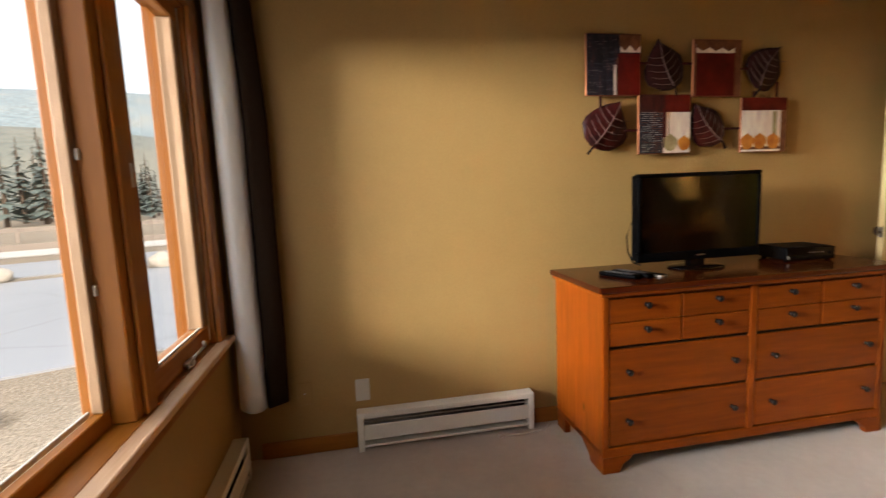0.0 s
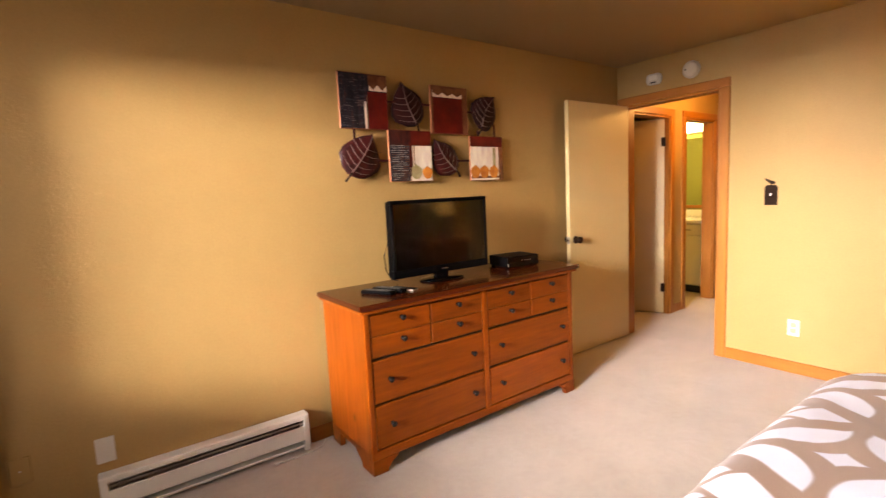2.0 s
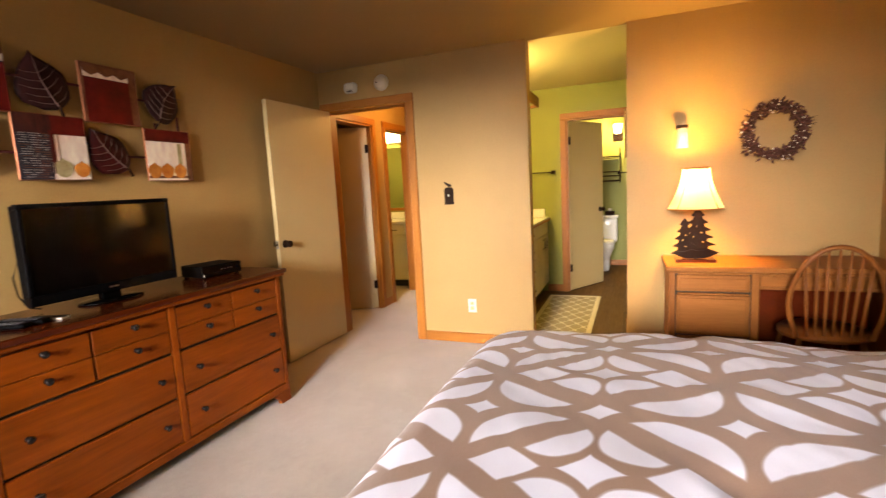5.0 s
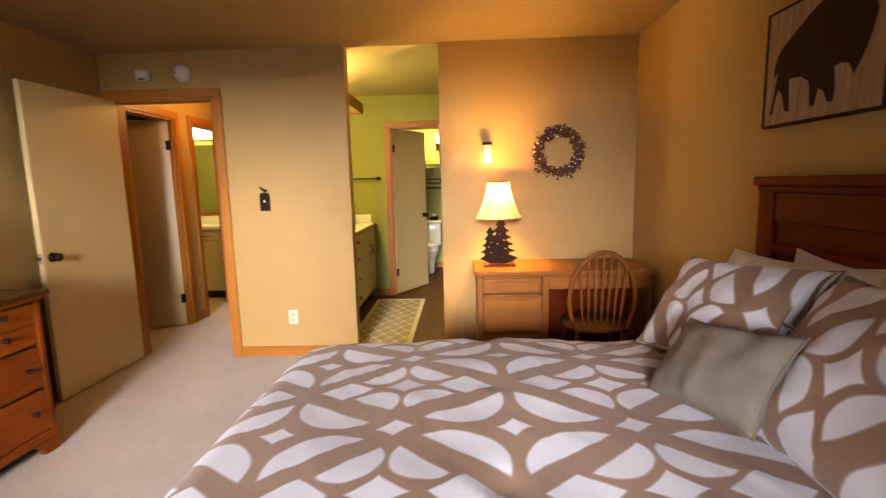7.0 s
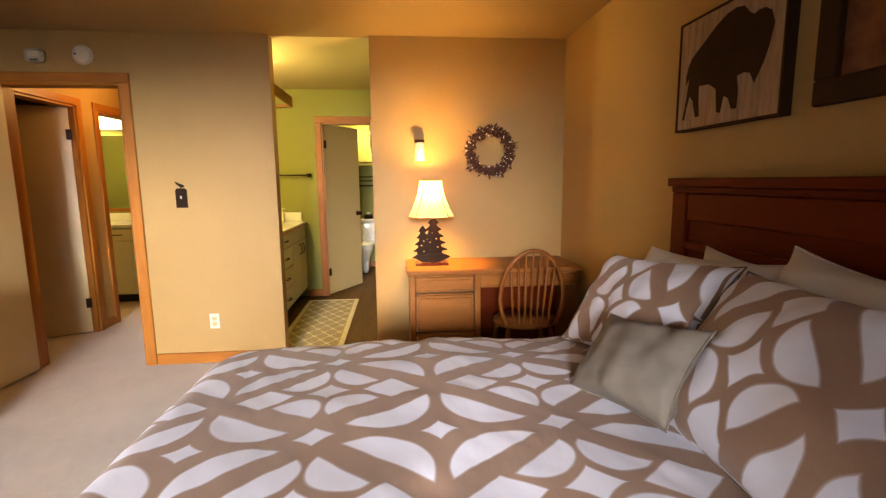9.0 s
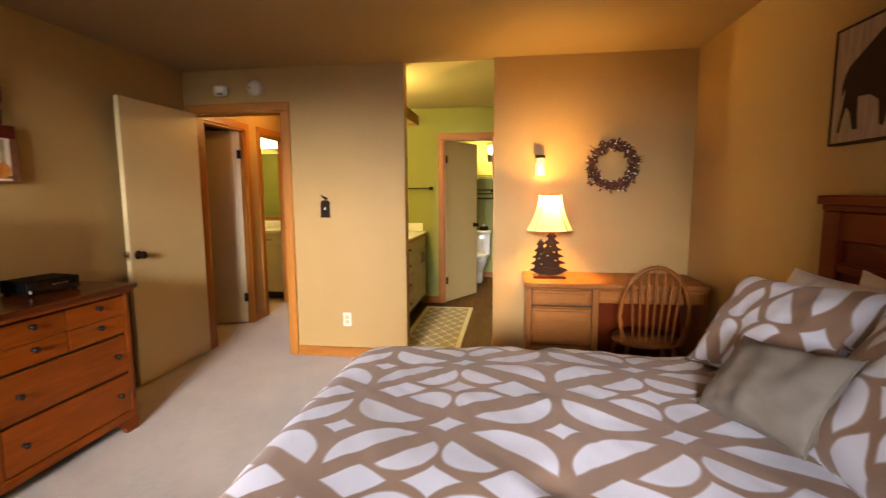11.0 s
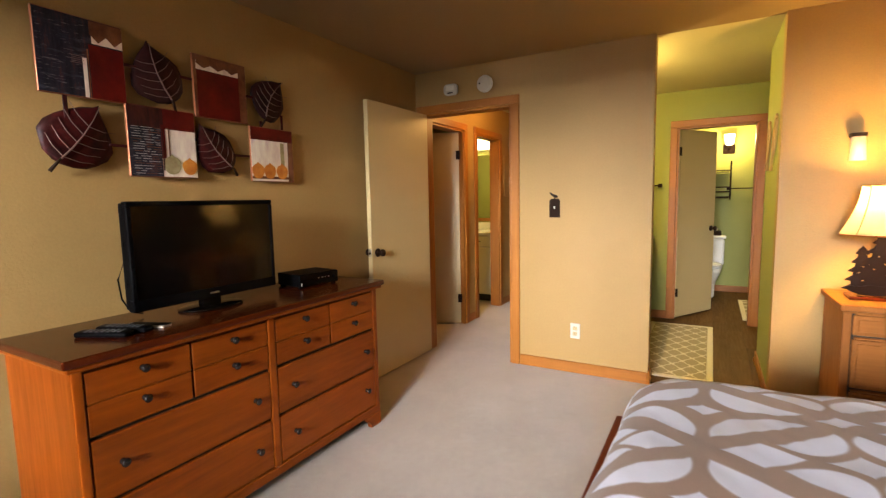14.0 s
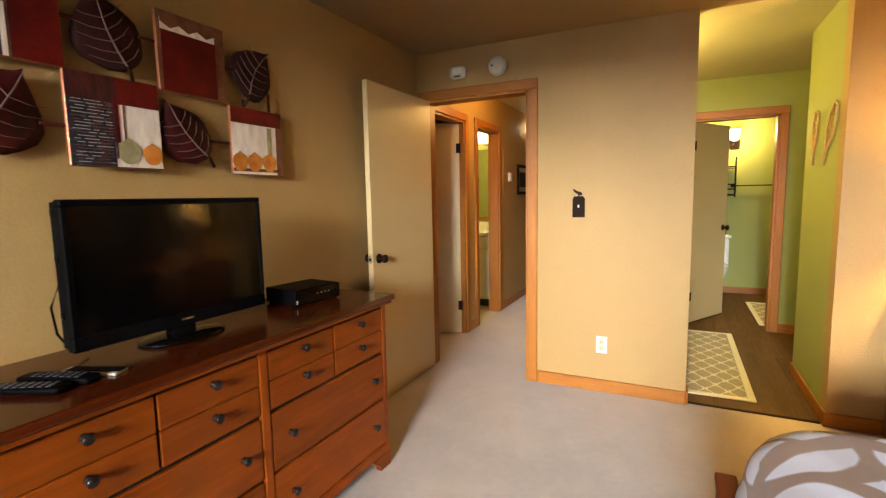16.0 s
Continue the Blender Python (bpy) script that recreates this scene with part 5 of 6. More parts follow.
def art_panel(x0, z0, sz, kind):
    p = part("panel", cube(x0, x0 + sz, YA - 0.014, YA, z0, z0 + sz, 0.003), M_COPPER, ART, "copper-edged printed panel")
    y = YA - 0.0142

    def patch(nm, a0, a1, b0, b1, m, k=1):
        part(nm, cube(x0 + a0 * sz, x0 + a1 * sz, y - 0.0008 * k, y, z0 + b0 * sz, z0 + b1 * sz), m, p)

    def round_fruit(a, b, r, m, k=3):
        pts = [(x0 + (a + r * math.cos(q) * (1 + 0.06 * math.sin(3 * q))) * sz, z0 + (b + r * (math.sin(q) + (0.2 if abs(q - math.pi / 2) < 0.2 else 0))) * sz) for q in (2 * math.pi * i / 20 for i in range(20))]
        part("printed_pear", moved(slab(pts, 0.0006), Matrix.Translation((0, y - 0.0008 * k - 0.0006, 0))), m, p)

    def peaks(a0, a1, b0, b1, count, m):
        pts = [(x0 + a0 * sz, z0 + b1 * sz)]
        for i in range(count):
            w = (a1 - a0) / count
            pts += [(x0 + (a0 + w * i) * sz, z0 + (b0 + 0.35 * (b1 - b0)) * sz), (x0 + (a0 + w * (i + 0.5)) * sz, z0 + b0 * sz)]
        pts += [(x0 + a1 * sz, z0 + (b0 + 0.35 * (b1 - b0)) * sz), (x0 + a1 * sz, z0 + b1 * sz)]
        part("printed_zigzag", moved(slab(pts, 0.0006), Matrix.Translation((0, y - 0.0028, 0))), m, p)
    e = 0.012
    if kind == 1:
        patch("print_field", e, 1 - e, e, 1 - e, M_INK)
        patch("print_patch", 0.58, 1 - e, e, 0.68, M_RED, 2)
        patch("print_patch", 0.62, 1 - e, 0.70, 0.86, M_PALE, 2)
        peaks(0.6, 1 - e, 0.72, 0.98, 2, M_BROWNPRINT)
        patch("print_streak", 0.50, 0.545, e, 0.5, M_PALE, 2)
        patch("print_streak", 0.555, 0.57, e, 0.62, M_BROWNPRINT, 2)
        for k in range(5):
            patch("print_streak", 0.36 + 0.02 * (k % 2), 0.52, 0.42 + 0.022 * k, 0.426 + 0.022 * k, M_VEIN, 2)
    elif kind == 2:
        patch("print_field", e, 1 - e, e, 1 - e, M_PALE)
        patch("print_patch", e, 0.46, e, 0.70, M_INK, 2)
        patch("print_patch", e, 0.50, 0.70, 1 - e, M_RUST, 2)
        patch("print_patch", 0.50, 1 - e, 0.70, 1 - e, M_RED, 2)
        patch("print_streak", 0.46, 0.52, 0.28, 0.76, M_RED, 3)
        patch("print_streak", 0.565, 0.58, 0.3, 0.72, M_BROWNPRINT, 3)
        strokes = random.Random(21)
        for k in range(20):
            b0 = 0.05 + 0.034 * k + strokes.uniform(-0.004, 0.004)
            a0 = strokes.uniform(0.04, 0.09)
            while a0 < 0.42:
                a1 = min(a0 + strokes.uniform(0.05, 0.17), 0.45)
                patch("print_streak", a0, a1, b0, b0 + 0.006, M_CHALK if strokes.random() < 0.65 else M_BROWNPRINT, 3)
                a0 = a1 + strokes.uniform(0.01, 0.04)
        patch("print_streak", 0.47, 0.485, 0.10, 0.70, M_RUST, 4)
        round_fruit(0.60, 0.18, 0.135, M_OLIVE)
        round_fruit(0.87, 0.165, 0.118, M_ORANGE)
    elif kind == 3:
        patch("print_field", e, 1 - e, e, 1 - e, M_BROWNPRINT)
        patch("print_patch", 0.06, 0.84, 0.76, 0.9, M_PALE, 2)
        patch("print_patch", 0.06, 0.84, e, 0.76, M_RED, 3)
        peaks(0.06, 0.84, 0.79, 0.97, 3, M_BROWNPRINT)
    else:
        patch("print_field", e, 1 - e, e, 1 - e, M_PALE)
        patch("print_patch", e, 1 - e, 0.76, 1 - e, M_RED, 2)
        patch("print_patch", 0.86, 1 - e, e, 0.76, M_BROWNPRINT, 2)
        patch("print_streak", 0.68, 0.77, 0.3, 0.74, M_OLIVE, 2)
        patch("print_patch", e, 0.93, 0.05, 0.10, M_BROWNPRINT, 2)
        for a in (0.14, 0.41, 0.70):
            round_fruit(a, 0.19, 0.138, M_ORANGE)


art_panel(1.868, 1.757, 0.312, 1)
art_panel(2.168, 1.452, 0.312, 2)
art_panel(2.488, 1.750, 0.300, 3)
art_panel(2.794, 1.446, 0.300, 4)


def art_leaf(tip, stem, width, mat, bend=0.02):
    """A broad leaf from tip to stem end, domed, with raised veins."""
    a, b = Vector((tip[0], 0, tip[1])), Vector((stem[0], 0, stem[1]))
    d = (b - a).normalized()
    side = Vector((d.z, 0, -d.x))
    L = (b - a).length * 0.86
    prof = [(0.0, 0.0), (0.06, 0.10), (0.16, 0.40), (0.30, 0.74), (0.45, 0.95), (0.60, 1.0), (0.75, 0.93), (0.87, 0.74), (0.95, 0.46), (1.0, 0.10)]
    bm = bmesh.new()
    rows = []
    for f, w in prof:
        c = a + d * (L * f)
        c = c + side * bend * math.sin(math.pi * f)
        row = []
        for k in range(-4, 5):
            q = k / 4
            p = c + side * (q * width / 2 * w * (1 + 0.07 * abs(q) * math.sin(f * 34 + q)))
            row.append(bm.verts.new((p.x, YA - 0.004 - 0.012 * (1 - q * q) * (0.3 + w * 0.7) + 0.006 * abs(q), p.z)))
        rows.append(row)
    for r0, r1 in zip(rows, rows[1:]):
        for i in range(8):
            bm.faces.new((r0[i], r0[i + 1], r1[i + 1], r1[i]))
    bmesh.ops.remove_doubles(bm, verts=bm.verts[:], dist=0.0004)
    bmesh.ops.recalc_face_normals(bm, faces=bm.faces[:])
    bmesh.ops.solidify(bm, geom=bm.faces[:], thickness=0.003)
    leaf = part("leaf", bm, mat, ART, "dark red enamelled metal leaf", True)

    def at(f, q, w):
        p = a + d * (L * f) + side * bend * math.sin(math.pi * f) + side * (q * width / 2 * w)
        return (p.x, YA - 0.009 - 0.012 * (1 - q * q) * (0.3 + w * 0.7) + 0.006 * abs(q), p.z)
    part("midrib", tube([at(f, 0, 1) for f in (0.03, 0.25, 0.5, 0.75, 0.95)], [0.0015, 0.002, 0.0028, 0.0034, 0.004], 8), M_VEIN, leaf)
    part("stem", tube([at(0.951, 0, 1), at(1.0, 0, 1), (b.x, YA - 0.008, b.z)], [0.004, 0.0055, 0.0075], 8), M_IRON, leaf, "dark metal stem", True)
    for s in (1, -1):
        for f in (0.30, 0.44, 0.58, 0.72, 0.85):
            part("vein", tube([at(f + 0.06, 0, 1), at(f, s * 0.45, 0.95), at(f - 0.10, s * 0.86, 0.9)], [0.0018, 0.0015, 0.0009], 6), M_VEIN, leaf)


art_leaf((2.285, 2.045), (2.395, 1.755), 0.235, M_LEAF)
art_leaf((2.072, 1.735), (1.880, 1.462), 0.25, M_LEAFRED, -0.015)
art_leaf((3.045, 2.02), (2.880, 1.755), 0.225, M_LEAF, 0.03)
art_leaf((2.510, 1.715), (2.705, 1.475), 0.205, M_LEAFRED, 0.02)
for x0, x1, z in ((2.10, 2.24, 1.925), (2.43, 2.50, 1.925), (2.10, 2.18, 1.58), (2.44, 2.53, 1.64), (2.68, 2.80, 1.58), (2.77, 2.84, 1.90)):
    part("connecting_bar", cube(x0, x1, YA - 0.006, YA - 0.001, z - 0.006, z + 0.006, 0.001), M_LEAFRED, ART)
for x, z0, z1 in ((1.955, 1.64, 1.765), (3.03, 1.74, 1.83), (2.88, 1.70, 1.78)):
    part("connecting_bar", cube(x - 0.008, x + 0.008, YA - 0.006, YA - 0.001, z0, z1, 0.001), M_LEAFRED, ART)
for x, z in ((2.02, 1.9), (2.32, 1.6), (2.64, 1.9), (2.94, 1.6)):
    part("standoff", cube(x - 0.01, x + 0.01, YA, YN, z - 0.01, z + 0.01), M_IRON, ART)


def canvas(name, x0, x1, z0, z1, label):
    ob = thing(name, ((x0 + x1) / 2, YS, (z0 + z1) / 2), label, "picture")
    return ob


M_PALEWOOD = print_mat("pale_plank_print", (0.20, 0.125, 0.075), (0.34, 0.23, 0.15), 9, (6, 1, 0.7))
M_BLACKISH = plain("dark_print", (0.032, 0.016, 0.007), 0.6, grain=14, vary=0.6)
M_BLACKISH.node_tree.nodes["Principled BSDF"].inputs["Specular IOR Level"].default_value = 0.04
px0, px1, pz0, pz1 = 2.41, 2.975, 1.56, 1.99
pic = canvas("picture", px0, px1, pz0, pz1, "pale plank picture of a dark humped shape, dark frame")
part("frame", merged(cube(px0 - 0.008, px1 + 0.008, YS, YS + 0.042, pz0 - 0.008, pz0), cube(px0 - 0.008, px1 + 0.008, YS, YS + 0.042, pz1, pz1 + 0.008),
                     cube(px0 - 0.008, px0, YS, YS + 0.042, pz0, pz1), cube(px1, px1 + 0.008, YS, YS + 0.042, pz0, pz1)), M_BLACKISH, pic, "thin dark frame")
for k in range(6):
    w = (px1 - px0) / 6
    part("plank", cube(px0 + k * w + 0.001, px0 + (k + 1) * w - 0.001, YS + 0.004, YS + 0.038, pz0, pz1, 0.001), M_PALEWOOD, pic)
hump = [(0.11, 0.60), (0.146, 0.66), (0.22, 0.72), (0.30, 0.78), (0.40, 0.86), (0.50, 0.915), (0.59, 0.93), (0.66, 0.91), (0.71, 0.84), (0.75, 0.81), (0.79, 0.825), (0.84, 0.82), (0.89, 0.78), (0.92, 0.68), (0.905, 0.60), (0.89, 0.52), (0.86, 0.42), (0.79, 0.27), (0.75, 0.36), (0.69, 0.38), (0.635, 0.365), (0.655, 0.24), (0.65, 0.10), (0.60, 0.105), (0.566, 0.20), (0.52, 0.23), (0.49, 0.09), (0.454, 0.11), (0.434, 0.31), (0.356, 0.37), (0.244, 0.38), (0.25, 0.24), (0.266, 0.10), (0.22, 0.10), (0.18, 0.26), (0.14, 0.31), (0.105, 0.20), (0.09, 0.09), (0.065, 0.10), (0.10, 0.30), (0.126, 0.49), (0.09, 0.42), (0.085, 0.50)]
part("printed_shape", moved(slab([(px1 - a * (px1 - px0), pz0 + c * (pz1 - pz0)) for a, c in hump], 0.0012), Matrix.Translation((0, YS + 0.0382, 0))), M_BLACKISH, pic, "dark humped shape")
qx0, qx1, qz0, qz1 = 1.66, 2.30, 1.56, 2.08
pic2 = canvas("picture", qx0, qx1, qz0, qz1, "dark print in a heavy dark brown wooden frame")
fw = 0.075
part("frame", merged(cube(qx0, qx1, YS, YS + 0.03, qz0, qz0 + fw, 0.008, 2), cube(qx0, qx1, YS, YS + 0.03, qz1 - fw, qz1, 0.008, 2),
                     cube(qx0, qx0 + fw, YS, YS + 0.0295, qz0 + fw, qz1 - fw, 0.006, 2), cube(qx1 - fw, qx1, YS, YS + 0.0295, qz0 + fw, qz1 - fw, 0.006, 2)), M_BLACKISH, pic2, "heavy dark brown frame")
part("print_field", cube(qx0 + fw, qx1 - fw, YS + 0.004, YS + 0.012, qz0 + fw, qz1 - fw), M_BROWNPRINT, pic2)
part("print_patch", cube(qx0 + 0.20, qx1 - 0.2, YS + 0.012, YS + 0.0135, qz0 + 0.16, qz1 - 0.16), M_RED, pic2)


def wreath():
    cy, cz, r = -0.40, 1.567, 0.150
    rnd = random.Random(11)
    ob = thing("wreath", (XE, cy, cz), "dried twig wreath with brown leaves and small red berries", "wreath")
    M_TWIG = plain("twig_brown", (0.055, 0.022, 0.010), 0.8, vary=0.3)
    M_DRYLEAF = plain("dry_leaf", (0.085, 0.026, 0.011), 0.7, vary=0.35)
    M_BERRY = plain("berry_red", (0.16, 0.022, 0.014), 0.3, vary=0.2)
    M_PALEBUD = plain("pale_bud", (0.80, 0.70, 0.52), 0.6, vary=0.2)
    for k in range(5):
        ph = rnd.uniform(0, 6.28)
        part("twig", tube([(XE - 0.03 + 0.014 * math.sin(3 * a + ph), cy + (r + 0.016 * math.sin(5 * a + ph)) * math.cos(a), cz + (r + 0.016 * math.cos(4 * a + ph)) * math.sin(a)) for a in (2 * math.pi * i / 40 for i in range(41))], 0.005, 6), M_TWIG, ob)

    def bits(name, count, mat, make, spread):
        bm = bmesh.new()
        for _ in range(count):
            a = rnd.uniform(0, 6.283)
            rr = r + rnd.gauss(0, spread)
            c = Vector((XE - 0.032 - abs(rnd.gauss(0, 0.014)), cy + rr * math.cos(a), cz + rr * math.sin(a)))
            make(bm, c, a)
        part(name, bm, mat, ob)["kind"] = "stuff"

    def leaf(bm, c, a):
        d = Vector((rnd.uniform(-0.5, 0.2), rnd.uniform(-1, 1), rnd.uniform(-1, 1))).normalized()
        s = d.cross(Vector((1, 0.2, 0.1))).normalized() * rnd.uniform(0.006, 0.010)
        L = rnd.uniform(0.022, 0.042)
        bend = Vector((-0.006, 0, 0))
        vs = [bm.verts.new(p) for p in (c, c + d * L * 0.45 + s + bend, c + d * L, c + d * L * 0.45 - s + bend)]
        bm.faces.new(vs)

    def ball(rad):
        def f(bm, c, a):
            bmesh.ops.create_icosphere(bm, subdivisions=1, radius=rad * rnd.uniform(0.8, 1.2), matrix=Matrix.Translation(c))
        return f
    bits("dry_leaves", 800, M_DRYLEAF, leaf, 0.015)
    bits("berries", 260, M_BERRY, ball(0.0055), 0.017)
    bits("buds", 130, M_PALEBUD, ball(0.0062), 0.018)
    for k in range(10):
        a = rnd.uniform(0, 6.28) if k > 3 else rnd.uniform(-0.5, 0.0) + math.pi
        p = Vector((XE - 0.03, cy + r * math.cos(a), cz + r * math.sin(a)))
        q = p + Vector((rnd.uniform(-0.02, 0.0), 0.07 * math.cos(a + rnd.uniform(-0.8, 0.8)), 0.06 * math.sin(a + rnd.uniform(-0.8, 0.8))))
        part("sprig", tube([p, p.lerp(q, 0.6) + Vector((0, 0, 0.006)), q], [0.003, 0.002, 0.001], 5), M_TWIG, ob)


wreath()

# plug-in style wall light over the lamp
wl = thing("wall_light", (XE, 0.128, 1.57), "small glass wall light with a bronze bracket", "wall light")
part("bracket", cube(XE - 0.06, XE, 0.092, 0.164, 1.63, 1.652, 0.004, 2), M_IRON, wl)
part("back_plate", cube(XE - 0.008, XE, 0.10, 0.156, 1.55, 1.632, 0.003), M_STEEL, wl)
part("glass_shade", lathe([(0.030, 0.0), (0.034, -0.06), (0.038, -0.13), (0.036, -0.131), (0.030, -0.06), (0.026, -0.002)], (XE - 0.045, 0.128, 1.63), 20), M_DIMGLASS, wl, "lit frosted glass shade", True)
wl.children[-1].visible_shadow = False


# snowshoes on the passage wall
M_ASH = wood("pale_ash_wood", (0.26, 0.13, 0.035), (0.50, 0.30, 0.10), "z", 0.5, 9, False)


def snowshoe(cx, cz, tilt, h):
    m = Matrix.Translation((cx, O1 + 0.012, cz)) @ pose(0, 0, 0, 0, tilt, 0)
    ob = thing("snowshoe", (cx, O1, cz), "small wooden decorative snowshoe hung on the green wall", "snowshoe", "snowshoes on the wall")
    pts = []
    for i in range(29):
        a = 2 * math.pi * i / 28
        zz = math.cos(a)
        w = 0.060 * abs(math.sin(a)) ** 0.8 * (1.0 if zz > -0.2 else (1 + zz) ** 0.7 * 1.2)
        pts.append(m @ Vector((math.copysign(w, math.sin(a)), 0, zz * h * 0.38 + h * 0.12)))
    part("rim", tube(pts, 0.0075, 6), M_ASH, ob)
    part("tail", tube([m @ Vector((0, 0, -h * 0.24)), m @ Vector((0, 0, -h * 0.40)), m @ Vector((0, 0, -h * 0.5))], 0.009, 6), M_ASH, ob)
    for k in range(7):
        z = h * (0.40 - 0.085 * k)
        w = 0.053 * math.sqrt(max(0.05, 1 - ((z - h * 0.12) / (h * 0.38)) ** 2))
        part("lacing", tube([m @ Vector((-w, 0, z)), m @ Vector((0, 0, z - 0.012)), m @ Vector((w, 0, z))], 0.0035, 5), M_ASH, ob)
    part("crossbar", cube(cx - 0.04, cx + 0.04, O1 + 0.001, O1 + 0.012, cz - 0.006, cz + 0.006), M_TRIM_X, ob)


snowshoe(5.14, 1.655, -9, 0.34)
snowshoe(4.80, 1.645, -34, 0.40)


# ---- vanity passage and bathrooms ----
def cabinet_pull(parent, x, y, z, along, mat=M_IRON):
    d = Vector((0.045, 0, 0)) if along == "x" else Vector((0, 0, 0.05)) if along == "z" else Vector((0, 0.045, 0))
    out = Vector((0, -0.024, 0)) if along != "y" else Vector((-0.024, 0, 0))
    c = Vector((x, y, z))
    part("pull", tube([c - d, c - d + out, c - d * 0.5 + out * 1.15, c + d * 0.5 + out * 1.15, c + d + out, c + d], 0.005, 8), mat, parent, "dark metal pull", True)


def vanity():
    x0, x1, yf, yb = XE + T + 0.014, 6.598, 1.39, 1.938
    ob = thing("vanity_cabinet", ((x0 + x1) / 2, (yf + yb) / 2, 0), "cream bathroom vanity cabinet with dark pulls", "cabinet")
    part("body", cube(x0, x1, yf + 0.02, yb, 0.10, 0.862), M_VANITY, ob)
    part("toe_kick", cube(x0, x1, yf + 0.075, yb, 0.0, 0.099), M_DARK, ob, "dark recessed toe kick")
    xs = [x0, 5.30, 5.88, 6.28, x1]
    for i, (a, b) in enumerate(zip(xs, xs[1:])):
        if i in (1,):
            for z0, z1 in ((0.72, 0.85), (0.52, 0.71), (0.32, 0.51), (0.12, 0.31)):
                d = part("drawer", cube(a + 0.008, b - 0.008, yf, yf + 0.0195, z0, z1, 0.003), M_VANITY, ob)
                cabinet_pull(d, (a + b) / 2, yf, (z0 + z1) / 2, "x")
        else:
            d = part("drawer", cube(a + 0.008, b - 0.008, yf, yf + 0.0195, 0.72, 0.85, 0.003), M_VANITY, ob)
            if i == 0:
                cabinet_pull(d, (a + b) / 2, yf, 0.785, "x")
            e = part("door", cube(a + 0.008, b - 0.008, yf, yf + 0.0195, 0.12, 0.71, 0.003), M_VANITY, ob)
            cabinet_pull(e, b - 0.06 if i % 2 == 0 else a + 0.06, yf, 0.62, "z")
    top = thing("vanity_counter", ((x0 + x1) / 2, 1.66, 0.864), "white vanity counter with a backsplash", "countertop")
    part("slab", cube(x0, x1, yf - 0.025, yb, 0.864, 0.905, 0.008, 2), M_PORC, top)
    part("front_edge", cube(x0, x1, yf - 0.032, yf - 0.0255, 0.866, 0.888, 0.002), M_TRIM_X, top, "wood front edge")
    part("backsplash", cube(x0, x1, yb - 0.02, yb, 0.9055, 1.005, 0.004), M_PORC, top)
    part("side_splash", cube(x1 - 0.02, x1, yf + 0.03, yb - 0.021, 0.9055, 1.005, 0.004), M_PORC, top)
    mir = thing("vanity_mirror", (5.6, 1.936, 1.5), "wide frameless vanity mirror", "mirror")
    part("mirror_glass", cube(4.75, 6.45, 1.93, 1.938, 1.03, 1.92), M_MIRROR, mir)
    soap = thing("soap_bottle", (6.42, 1.60, 0.905), "small clear soap bottle on the counter", "bottle")
    part("bottle", lathe([(0.028, 0), (0.03, 0.01), (0.03, 0.09), (0.012, 0.11), (0.012, 0.12)], (6.42, 1.60, 0.905), 18), M_WHITE, soap, "", True)
    part("pump", merged(tube([(6.42, 1.60, 1.025), (6.42, 1.60, 1.055), (6.42, 1.57, 1.06)], 0.005, 8)), M_STEEL, soap)
    bar = thing("light_bar", (5.9, 1.90, 2.19), "fir-boxed vanity light valance over the mirror", "light fixture")
    part("valance", cube(x0, x1, 1.46, 1.48, 2.185, 2.30, 0.003), M_TRIM_X, bar)
    part("cleat", cube(x1 - 0.03, x1, 1.481, 1.938, 2.185, 2.215, 0.003), M_TRIM_H, bar)
    part("tube", tube([(5.0, 1.80, 2.24), (5.6, 1.80, 2.24), (6.2, 1.80, 2.24)], 0.018, 10), M_BULBGLASS, bar, "lit lamp tube")
    bar.children[-1].visible_shadow = False


vanity()


def towel_bar(p0, p1, out, label):
    a, b = Vector(p0), Vector(p1)
    o = Vector(out)
    ob = thing("towel_bar", a, label, "towel bar")
    part("bar", tube([a + o, (a + b) / 2 + o, b + o], 0.007, 10), M_IRON, ob, "", True)
    for p in (a, b):
        d = (b - a).normalized() * 0.02
        q = p + o * 1.15
        lo = [min(u, w) for u, w in zip(p - d - Vector((0, 0, 0.02)), q + d + Vector((0, 0, 0.02)))]
        hi = [max(u, w) for u, w in zip(p - d - Vector((0, 0, 0.02)), q + d + Vector((0, 0, 0.02)))]
        part("mount", cube(lo[0], hi[0], lo[1], hi[1], lo[2], hi[2], 0.004), M_IRON, ob)


towel_bar((6.6, 1.31, 1.43), (6.6, 1.86, 1.43), (-0.05, 0, 0), "dark bronze towel bar on the green wall")
towel_bar((8.5, 0.64, 1.40), (8.5, 0.06, 1.40), (-0.05, 0, 0), "dark bronze towel bar in the bathroom")

sc = thing("wall_sconce", (8.5, 0.65, 1.95), "dark bronze wall sconce with a lit glass shade", "wall light")
part("plate", cube(8.485, 8.5, 0.58, 0.72, 1.86, 1.98, 0.006, 2), M_IRON, sc)
part("arm", tube([(8.485, 0.65, 1.92), (8.42, 0.65, 1.92), (8.40, 0.65, 1.96)], 0.009, 8), M_IRON, sc)
part("glass_shade", lathe([(0.03, 0.0), (0.05, 0.02), (0.06, 0.10), (0.065, 0.14)], (8.40, 0.65, 1.965), 20), M_BULBGLASS, sc, "glowing glass shade", True)
sc.children[-1].visible_shadow = False

